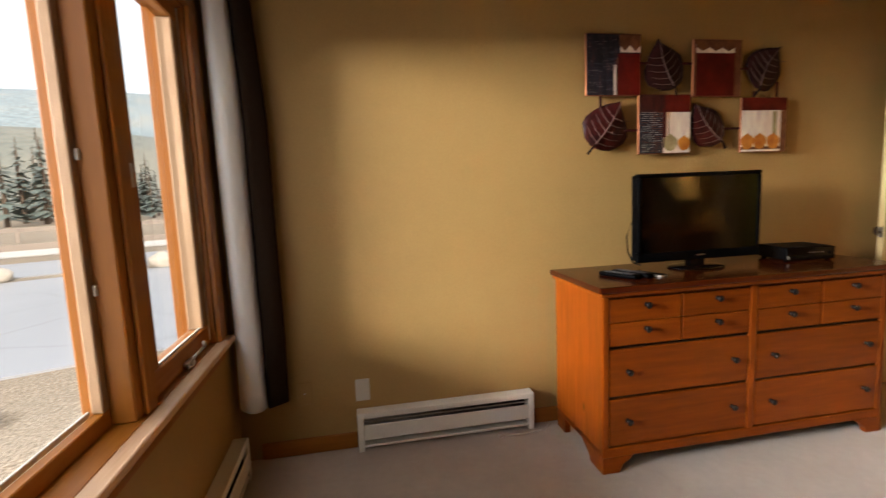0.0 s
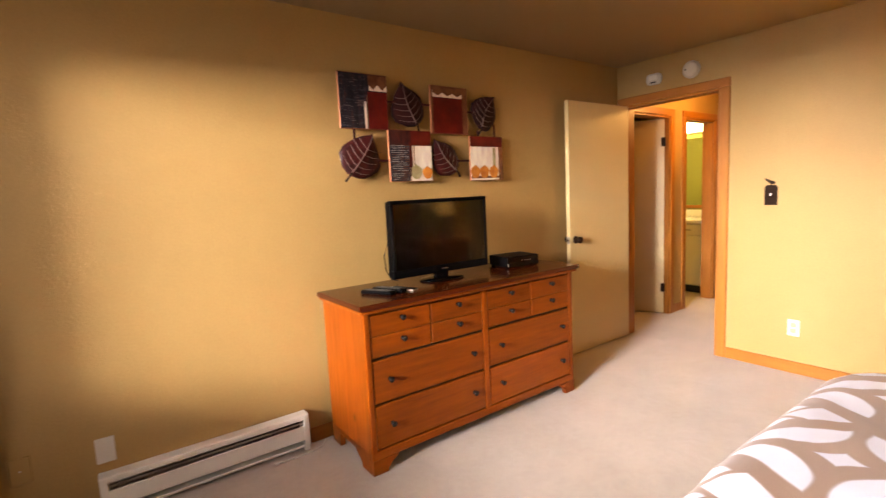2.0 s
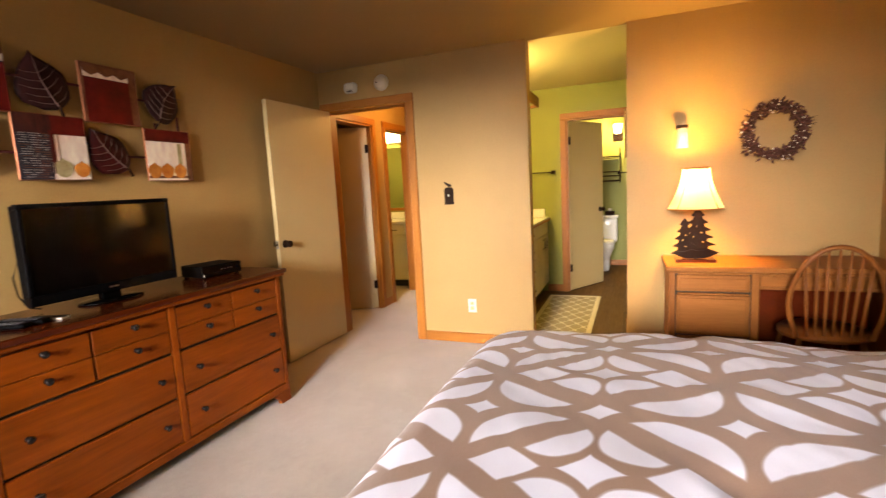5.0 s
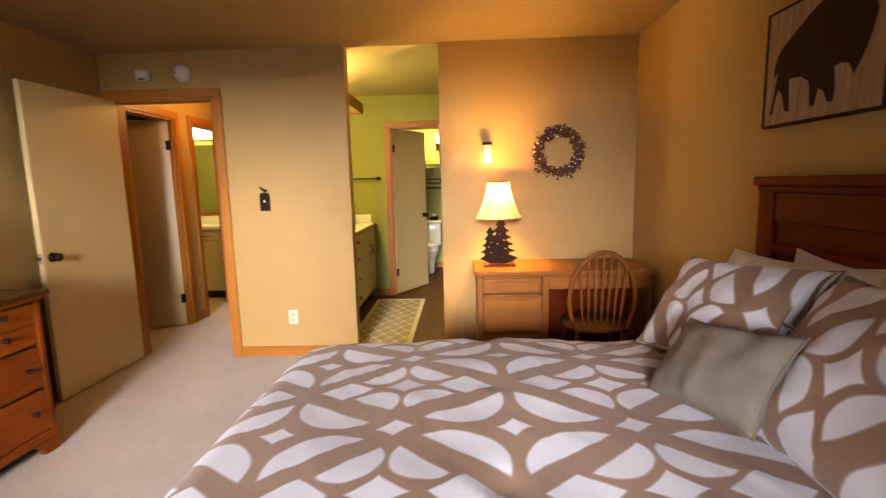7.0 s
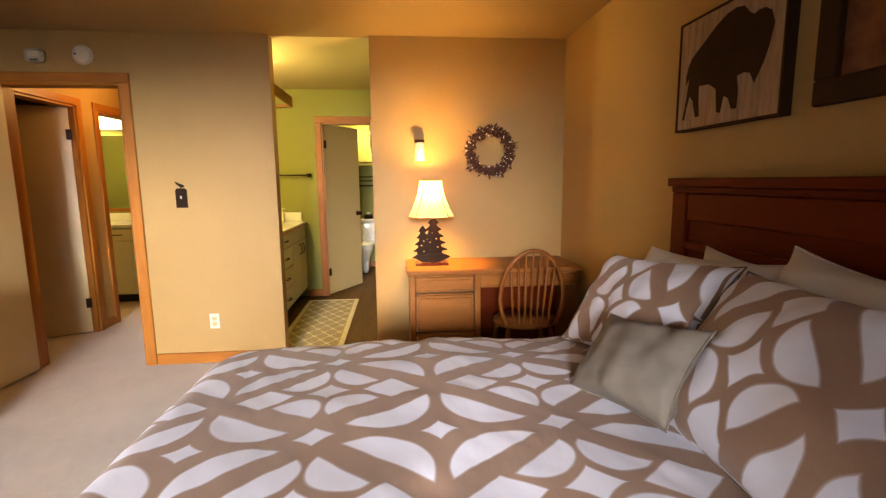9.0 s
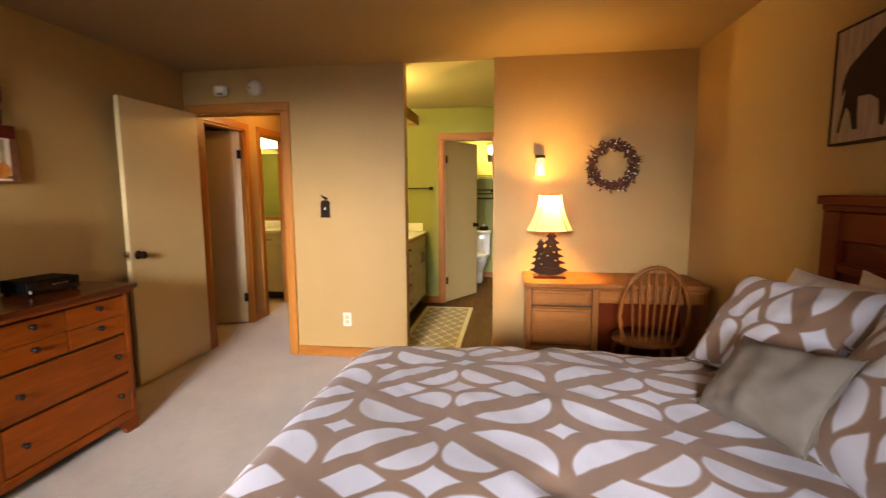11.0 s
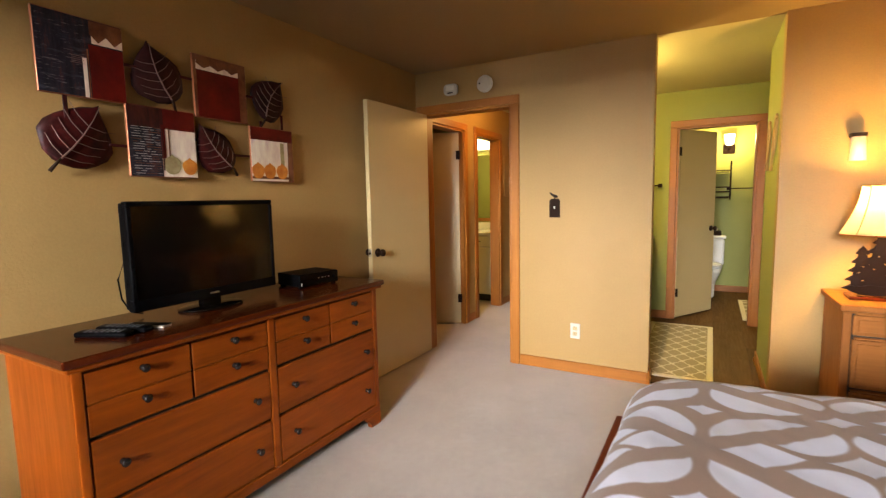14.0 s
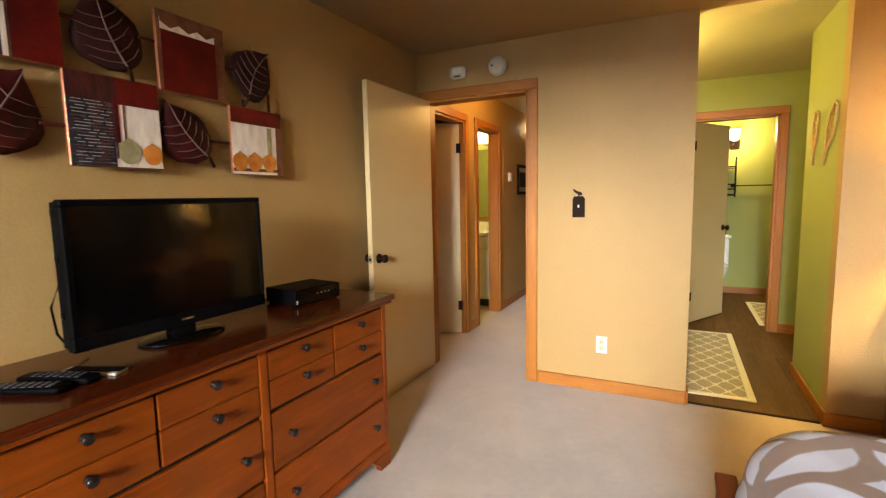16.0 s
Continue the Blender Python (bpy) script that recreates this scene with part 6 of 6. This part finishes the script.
shelf = thing("wall_shelf", (8.5, 0.82, 1.3), "black metal wall rack with shelves over the toilet", "shelf")
for y in (0.62, 1.09):
    part("upright", tube([(8.36, y, 1.26), (8.38, y, 1.30), (8.40, y, 1.5), (8.38, y, 1.70), (8.36, y, 1.76)], 0.010, 8), M_IRON, shelf, "", True)
    for z in (1.28, 1.62):
        part("bracket", tube([(8.38, y, z), (8.44, y, z), (8.5, y, z)], 0.007, 6), M_IRON, shelf)
for z in (1.29, 1.36, 1.42, 1.64):
    part("rail", tube([(8.38, 0.62, z), (8.38, 0.85, z), (8.38, 1.09, z)], 0.008, 8), M_IRON, shelf)
for z in (1.28, 1.62):
    part("shelf_board", cube(8.36, 8.49, 0.64, 1.07, z - 0.006, z, 0.001), M_IRON, shelf)


def toilet():
    cx, cy = 8.02, 0.87
    ob = thing("toilet", (cx, cy, 0), "white porcelain toilet with a closed lid", "toilet")
    part("tank", cube(8.27, 8.48, cy - 0.21, cy + 0.21, 0.38, 0.74, 0.03, 3), M_PORC, ob, "", True)
    part("tank_lid", cube(8.25, 8.49, cy - 0.225, cy + 0.225, 0.7405, 0.78, 0.014, 3), M_PORC, ob, "", True)
    el = Matrix.Translation((cx + 0.02, cy, 0)) @ Matrix.Diagonal((1.3, 1, 1, 1))
    part("bowl", moved(lathe([(0.10, 0.02), (0.105, 0.12), (0.13, 0.22), (0.175, 0.33), (0.185, 0.385), (0.18, 0.395)], seg=28), el), M_PORC, ob, "", True)
    part("pedestal", cube(7.92, 8.40, cy - 0.11, cy + 0.11, 0, 0.20, 0.04, 3), M_PORC, ob, "", True)
    part("seat", moved(lathe([(0.188, 0.396), (0.193, 0.405), (0.188, 0.418)], seg=28), el), M_PORC, ob, "", True)
    part("lid", moved(lathe([(0.186, 0.4185), (0.19, 0.43), (0.17, 0.442), (0.05, 0.446)], seg=28), el), M_PORC, ob, "", True)
    part("flush_lever", tube([(8.268, cy + 0.15, 0.68), (8.25, cy + 0.15, 0.68), (8.25, cy + 0.09, 0.675)], 0.006, 8), M_STEEL, ob)
    box = thing("tissue_box", (8.38, cy - 0.1, 0.78), "small dark container on the toilet tank", "box")
    part("shell", cube(8.32, 8.44, cy - 0.17, cy - 0.04, 0.78, 0.84, 0.006), M_IRON, box)
    part("cloth", cube(8.35, 8.41, cy - 0.13, cy - 0.08, 0.8405, 0.88, 0.015, 2), M_WHITE, box, "white tissue")


toilet()


def rug_mat():
    """Flat-woven trellis: cream lattice on taupe."""
    m, t, n, l, b = nodes_of("trellis_rug")
    v = coords(n, l)
    sep = n.new("ShaderNodeSeparateXYZ")
    l.new(v, sep.inputs[0])

    def mth(op, a, b2=None):
        k = n.new("ShaderNodeMath")
        k.operation = op
        for i, q in enumerate((a, b2)):
            if q is not None:
                if isinstance(q, (int, float)):
                    k.inputs[i].default_value = q
                else:
                    l.new(q, k.inputs[i])
        return k.outputs[0]
    X = mth("MULTIPLY", sep.outputs[0], 2 * math.pi / 0.20)
    Y = mth("MULTIPLY", sep.outputs[1], 2 * math.pi / 0.135)
    f = mth("ADD", mth("COSINE", X), mth("COSINE", Y))
    f = mth("ADD", f, mth("MULTIPLY", mth("MULTIPLY", mth("COSINE", mth("MULTIPLY", X, 2)), mth("COSINE", mth("MULTIPLY", Y, 2))), 0.22))
    line = ramp(n, l, mth("ABSOLUTE", f), [(0.20, (1, 1, 1)), (0.27, (0, 0, 0))])
    fine = noise_tex(n, l, v, 300, 2)
    c = mixed(n, l, line, (0.30, 0.25, 0.16), (0.74, 0.68, 0.54))
    c = mixed(n, l, 0.2, c, ramp(n, l, fine, [(0.3, (0.2, 0.16, 0.1)), (0.7, (0.8, 0.75, 0.62))]))
    l.new(c, b.inputs["Base Color"])
    b.inputs["Roughness"].default_value = 0.95
    bump(n, l, b, fine, 0.5, 0.003)
    return m


M_RUG = rug_mat()
M_RUGEDGE = plain("cream_rug_border", (0.72, 0.66, 0.53), 0.95, grain=300, relief=0.5)


def rug(x0, x1, y0, y1, label):
    ob = thing("rug", ((x0 + x1) / 2, (y0 + y1) / 2, 0), label, "rug", "trellis rugs")
    part("field", cube(x0 + 0.045, x1 - 0.045, y0 + 0.045, y1 - 0.045, 0.0, 0.009), M_RUG, ob)
    part("border", merged(cube(x0, x1, y0, y0 + 0.045, 0, 0.010, 0.003), cube(x0, x1, y1 - 0.045, y1, 0, 0.010, 0.003), cube(x0, x0 + 0.045, y0 + 0.045, y1 - 0.045, 0, 0.010, 0.003), cube(x1 - 0.045, x1, y0 + 0.045, y1 - 0.045, 0, 0.010, 0.003)), M_RUGEDGE, ob, "cream border")


rug(4.74, 6.36, 0.775, 1.34, "taupe runner rug with a cream trellis pattern")
rug(6.82, 7.92, -0.30, 0.50, "taupe bath mat with a cream trellis pattern")

# second bathroom seen through the hall doorway
v2 = thing("vanity_cabinet", (6.75, 4.0, 0), "cream vanity cabinet with dark pulls in the second bathroom", "cabinet")
part("body", cube(6.55, 7.07, 3.22, 4.9, 0.10, 0.862), M_VANITY, v2)
part("toe_kick", cube(6.62, 7.07, 3.22, 4.9, 0.0, 0.099), M_DARK, v2)
for k in range(4):
    a, b = 3.23 + k * 0.415, 3.23 + (k + 1) * 0.415
    d = part("drawer", cube(6.531, 6.5495, a + 0.006, b - 0.006, 0.72, 0.85, 0.003), M_VANITY, v2)
    cabinet_pull(d, 6.531, (a + b) / 2, 0.785, "y")
    e = part("door", cube(6.531, 6.5495, a + 0.006, b - 0.006, 0.12, 0.71, 0.003), M_VANITY, v2)
c2 = thing("vanity_counter", (6.75, 4.0, 0.864), "white counter of the second bathroom", "countertop")
part("slab", cube(6.51, 7.07, 3.21, 4.9, 0.864, 0.905, 0.008, 2), M_PORC, c2)
part("backsplash", cube(7.05, 7.068, 3.21, 4.9, 0.9055, 1.0, 0.003), M_PORC, c2)
m2 = thing("vanity_mirror", (7.068, 4.0, 1.5), "wide mirror in a fir frame over the counter", "mirror")
part("mirror_glass", cube(7.062, 7.068, 3.25, 4.85, 1.06, 1.92), M_MIRROR, m2)
part("frame_rail", cube(7.055, 7.0685, 3.22, 4.88, 1.02, 1.06, 0.002), M_TRIM_H, m2, "fir frame rail")
l2 = thing("light_bar", (7.03, 3.9, 2.05), "lit white bar light above the mirror", "light fixture")
part("housing", cube(7.01, 7.068, 3.3, 4.8, 1.98, 2.14, 0.006), M_WHITE, l2)
part("diffuser", cube(6.95, 7.009, 3.32, 4.78, 1.99, 2.13, 0.012, 2), M_BULBGLASS, l2, "glowing diffuser")
l2.children[-1].visible_shadow = False

# hall wall
def hall_picture(x0, x1, z0, z1):
    ob = thing("hall_picture", ((x0 + x1) / 2, HY, (z0 + z1) / 2), "dark framed picture on the hall wall", "picture")
    part("frame", merged(cube(x0, x1, HY - 0.025, HY, z0, z0 + 0.035, 0.004), cube(x0, x1, HY - 0.025, HY, z1 - 0.035, z1, 0.004), cube(x0, x0 + 0.035, HY - 0.025, HY, z0 + 0.035, z1 - 0.035, 0.004), cube(x1 - 0.035, x1, HY - 0.025, HY, z0 + 0.035, z1 - 0.035, 0.004)), M_IRON, ob)
    part("print_field", cube(x0 + 0.035, x1 - 0.035, HY - 0.012, HY - 0.002, z0 + 0.035, z1 - 0.035), M_OLIVE, ob)
    part("print_patch", cube(x0 + 0.10, x1 - 0.10, HY - 0.0135, HY - 0.012, z0 + 0.09, z1 - 0.09), M_INK, ob)


hall_picture(7.09, 7.62, 1.345, 1.715)
th = thing("thermostat", (6.78, HY, 1.55), "cream wall thermostat in the hall", "thermostat")
part("case", cube(6.74, 6.82, HY - 0.03, HY, 1.50, 1.60, 0.006, 2), M_HEATER, th)
part("dial", lathe([(0.022, 0.0), (0.02, 0.008)], (6.78, HY - 0.03, 1.555), 18, "y"), M_STEEL, th)
hp = thing("wall_panel", (6.70, HY, 1.5), "cream breaker panel cover on the hall wall", "panel")
part("cover", cube(6.56, 6.72, HY - 0.008, HY, 1.35, 1.85, 0.003), M_TAN, hp)
hs = thing("wall_light", (7.48, HY, 2.2), "small white wall light in the hall", "wall light")
part("plate", cube(7.44, 7.52, HY - 0.01, HY, 2.12, 2.26, 0.004), M_WHITE, hs)
part("glass_shade", lathe([(0.03, 0), (0.045, 0.03), (0.05, 0.10), (0.04, 0.13)], (7.48, HY - 0.06, 2.12), 18), M_BULBGLASS, hs, "lit glass shade", True)
hs.children[-1].visible_shadow = False
cord = thing("antenna_cord", (1.6, 2.96, 0.0), "thin white cord lying along the baseboard", "cord")
part("wire", tube([(1.35, 2.955, 0.006), (1.5, 2.95, 0.006), (1.6, 2.97, 0.006), (1.64, 3.02, 0.01)], 0.004, 6), M_WHITE, cord)
part("plug", cube(1.33, 1.352, 2.945, 2.965, 0.0, 0.014, 0.003), M_WHITE, cord)
# unseen fixture, added to go with the hall bulb
ch = thing("ceiling_light", (5.6, 2.5, H), "round frosted ceiling light added out of view in the hall", "ceiling light")
part("pan", lathe([(0.14, 0.0), (0.14, -0.02), (0.13, -0.03)], (5.6, 2.5, H), 28), M_STEEL, ch, "", True)
part("bowl", lathe([(0.128, -0.031), (0.12, -0.06), (0.08, -0.09), (0.02, -0.10)], (5.6, 2.5, H), 28), M_BULBGLASS, ch, "glowing frosted bowl", True)
ch.children[-1].visible_shadow = False

# ---- outside ----
def ground_mat():
    m, t, n, l, b = nodes_of("dry_grass_ground")
    v = coords(n, l)
    big = noise_tex(n, l, v, 0.7, 5)
    fine = noise_tex(n, l, v, 28, 5)
    c = ramp(n, l, fine, [(0.3, (0.09, 0.065, 0.042)), (0.55, (0.25, 0.20, 0.145)), (0.75, (0.40, 0.34, 0.26))])
    c = mixed(n, l, ramp(n, l, big, [(0.35, (0, 0, 0)), (0.7, (0.6, 0.6, 0.6))]), c, (0.21, 0.185, 0.145))
    l.new(c, b.inputs["Base Color"])
    b.inputs["Roughness"].default_value = 0.95
    bump(n, l, b, fine, 0.8, 0.03)
    return m


def asphalt_mat():
    m, t, n, l, b = nodes_of("grey_asphalt")
    v = coords(n, l)
    big = noise_tex(n, l, v, 0.6, 4)
    fine = noise_tex(n, l, v, 60, 3)
    vo = n.new("ShaderNodeTexVoronoi")
    vo.feature = "DISTANCE_TO_EDGE"
    vo.inputs["Scale"].default_value = 0.35
    l.new(v, vo.inputs["Vector"])
    crack = ramp(n, l, vo.outputs["Distance"], [(0.002, (0.75, 0.75, 0.75)), (0.010, (1, 1, 1))])
    c = mixed(n, l, big, (0.20, 0.215, 0.24), (0.27, 0.285, 0.31))
    c = mixed(n, l, 0.2, c, ramp(n, l, fine, [(0.3, (0.13, 0.13, 0.14)), (0.7, (0.32, 0.32, 0.33))]))
    c = mixed(n, l, 1.0, c, crack, "MULTIPLY")
    l.new(c, b.inputs["Base Color"])
    b.inputs["Roughness"].default_value = 0.35
    bump(n, l, b, fine, 0.3, 0.004)
    return m


GZ = -0.6
M_GROUND = ground_mat()
M_ASPHALT = asphalt_mat()
M_CONC = plain("pale_concrete", (0.42, 0.41, 0.39), 0.8, grain=40)
structure("ground", cube(-700, 400, -500, 800, GZ - 0.2, GZ), M_GROUND, "dry winter grass", "ground")
VIEW = pose(0, 0, 0, 0, 0, 22)


def strip(name, d0, d1, z0, z1, mat, label, cat, half=160.0):
    """A band lying across the view from the window, between two distances from the house."""
    return structure(name, moved(cube(-half, half, d0, d1, z0, z1), VIEW), mat, label, cat)


strip("road", 7.4, 16.6, GZ - 0.1, GZ + 0.03, M_ASPHALT, "grey cracked asphalt drive", "road")
strip("pavement", 25.0, 33.0, GZ - 0.1, GZ + 0.04, M_CONC, "pale concrete lot", "pavement")
strip("road_far", 17.6, 22.0, GZ - 0.1, GZ + 0.03, M_ASPHALT, "strip of wet asphalt", "road")
M_RAIL = plain("weathered_rail", (0.20, 0.17, 0.15), 0.7)
for d, z in ((24.0, 0.45), (36.0, 0.7)):
    rail = thing("guard_rail", VIEW @ Vector((0, d, GZ)), "weathered low guard rail along the lot", "guard rail", "guard rails")
    part("beam", moved(cube(-60, 60, d - 0.05, d + 0.05, GZ + z - 0.12, GZ + z + 0.12), VIEW), M_RAIL, rail)
    for k in range(-12, 13):
        part("post", moved(cube(k * 5 - 0.1, k * 5 + 0.1, d - 0.15, d - 0.051, GZ, GZ + z + 0.1), VIEW), M_RAIL, rail)
rnd = random.Random(4)
M_STONE = plain("pale_boulder", (0.36, 0.33, 0.29), 0.85, grain=30, vary=0.2)


def stone(x, y, r):
    bm = bmesh.new()
    bmesh.ops.create_icosphere(bm, subdivisions=3, radius=r)
    for q in bm.verts:
        q.co *= 1 + 0.25 * noise.noise(q.co * 4 + Vector((x, y, 0)))
        q.co.z *= 0.62
    single("boulder", moved(bm, Matrix.Translation((x, y, GZ + r * 0.35))), M_STONE, "pale rounded boulder on the dry grass", "boulder", "boulders by the drive", smooth=True)


for a, d, r in ((-0.6, 5.9, 0.22), (1.4, 16.9, 0.45), (3.4, 17.0, 0.35), (-2.5, 17.1, 0.4), (6.5, 17.2, 0.4)):
    p = VIEW @ Vector((a, d, 0))
    stone(p.x, p.y, r)

# shelter by the lot
kiosk = thing("kiosk", VIEW @ Vector((-3.0, 60, GZ)), "small grey shelter with a pale snowy roof", "shelter")
part("hut_wall", moved(cube(-5.0, -1.4, 60, 63, GZ, GZ + 2.0), VIEW), M_RAIL, kiosk)
part("roof", moved(cube(-5.8, -0.6, 59.4, 63.6, GZ + 2.0, GZ + 2.5, 0.1), VIEW), M_LINING, kiosk, "pale roof")

# wooded hillside
def hill(d, w, h, seed, mat, name, label, peak=0.0):
    bm = bmesh.new()
    nx, ny = 70, 16
    g = []
    for j in range(ny + 1):
        row = []
        for i in range(nx + 1):
            x = (i / nx - 0.5) * w
            f = j / ny
            ridge = h * (0.72 + 0.35 * noise.noise(Vector((x / w * 5 + seed, seed, 0))) + 0.10 * noise.noise(Vector((x / w * 22, seed, 3))) + peak * x / w)
            z = ridge * math.sin(f * math.pi / 2) ** 1.1
            row.append(bm.verts.new(VIEW @ Vector((x, d + f * h * 1.6, GZ - 1 + z))))
        g.append(row)
    for a, b in zip(g, g[1:]):
        for i in range(nx):
            bm.faces.new((a[i], a[i + 1], b[i + 1], b[i]))
    bmesh.ops.recalc_face_normals(bm, faces=bm.faces[:])
    tagged(link(name, bm, mat, True), label, "hill", "", "structure")


def hill_mat(name, a, b, c):
    m, t, n, l, bs = nodes_of(name)
    v = coords(n, l)
    big = noise_tex(n, l, v, 0.02, 5)
    fine = noise_tex(n, l, v, 0.35, 5)
    col = ramp(n, l, big, [(0.38, a), (0.55, b), (0.68, c)])
    col = mixed(n, l, 0.45, col, ramp(n, l, fine, [(0.35, shade(a, 0.7)), (0.7, shade(b, 1.3))]))
    l.new(col, bs.inputs["Base Color"])
    bs.inputs["Roughness"].default_value = 1.0
    return m


# aerial haze is mixed into the ridge and slope colours
hill(300, 1500, 138, 1.7, hill_mat("hazed_far_hill", (0.15, 0.20, 0.235), (0.19, 0.235, 0.26), (0.30, 0.28, 0.24)), "backdrop_far", "wooded ridge with blue-grey haze painted in", -0.5)
hill(130, 700, 34, 4.1, hill_mat("hazed_near_slope", (0.11, 0.13, 0.125), (0.15, 0.16, 0.145), (0.24, 0.21, 0.165)), "backdrop_near", "grey-green wooded slope, paled by painted haze", 0.3)

# conifers at the foot of the slope
M_BARK = plain("bark", (0.09, 0.065, 0.05), 0.9)
# foliage colour lightened to carry distance haze
M_NEEDLE = plain("hazed_needles", (0.10, 0.13, 0.12), 0.8, vary=0.3)


def conifer(h, seed):
    r = random.Random(seed)
    ob = thing("conifer", (0, 0, 0), "conifer at the foot of the slope, hazed grey-green", "tree", "conifers beyond the lot")
    part("trunk", tube([(0, 0, 0), (0.02 * h, 0, h * 0.5), (0, 0, h)], [0.03 * h, 0.018 * h, 0.003 * h], 7), M_BARK, ob)
    bm = bmesh.new()
    for k in range(int(46 + h * 3)):
        f = (k + r.random()) / (46 + h * 3)
        z = h * (0.10 + 0.9 * f)
        L = h * 0.26 * (1 - f) ** 0.85 * r.uniform(0.6, 1.15) + 0.12
        a = r.uniform(0, 6.283)
        d = Vector((math.cos(a), math.sin(a), -0.25))
        s = Vector((-math.sin(a), math.cos(a), 0))
        for q in range(5):
            c = Vector((0, 0, z)) + d * L * (0.25 + 0.17 * q)
            w = L * 0.26 * (1 - q * 0.14) * r.uniform(0.7, 1.2)
            vs = [bm.verts.new(p) for p in (c - d * w * 0.7, c + s * w + Vector((0, 0, r.uniform(-0.1, 0.1) * w)), c + d * w * 1.3 - Vector((0, 0, 0.3 * w)), c - s * w)]
            bm.faces.new(vs)
    part("crown", bm, M_NEEDLE, ob)
    return ob


first = [conifer(9, 1), conifer(7, 2), conifer(11, 3)]
spots = []
for k in range(150):
    spots.append((rnd.uniform(-95, 45), rnd.uniform(66, 125), rnd.uniform(0.75, 1.5)))
for k, (a, d, s) in enumerate(spots):
    p = VIEW @ Vector((a, d, 0))
    m = Matrix.Translation((p.x, p.y, GZ)) @ pose(0, 0, 0, 0, 0, rnd.uniform(0, 360))
    if k < 3:
        first[k].matrix_basis = m
    else:
        first[k % 3].scale = (1, 1, 1)
        copy_thing(first[k % 3], m)

# vinyl planks of the passage and the bathroom
floor_b = bpy.data.objects["floor_bath"]
PW, PL = 0.125, 0.91
plank_bm = cube(-PL / 2 + 0.0004, PL / 2 - 0.0004, -PW / 2 + 0.0004, PW / 2 - 0.0004, -0.008, 0.0, 0.0003)
plank_me = bpy.data.meshes.new("plank")
plank_bm.to_mesh(plank_me)
plank_bm.free()
plank_me.materials.append(M_FLOORWOOD)
rows_y = int((1.94 + 0.85) / PW) + 1
for j in range(rows_y):
    y = -0.85 + PW * (j + 0.5)
    off = (j * 0.37) % 1.0 * PL
    for i in range(6):
        x = XE + 0.045 + PL * (i + 0.5) - off
        x0, x1 = max(x - PL / 2, XE + 0.045), min(x + PL / 2, 8.5)
        if x1 - x0 < 0.05 or y > 1.93:
            continue
        ob = new("plank", plank_me)
        ob.parent = floor_b
        ob.location = ((x0 + x1) / 2, y, 0.0)
        ob.scale = ((x1 - x0) / PL, 1, 1)
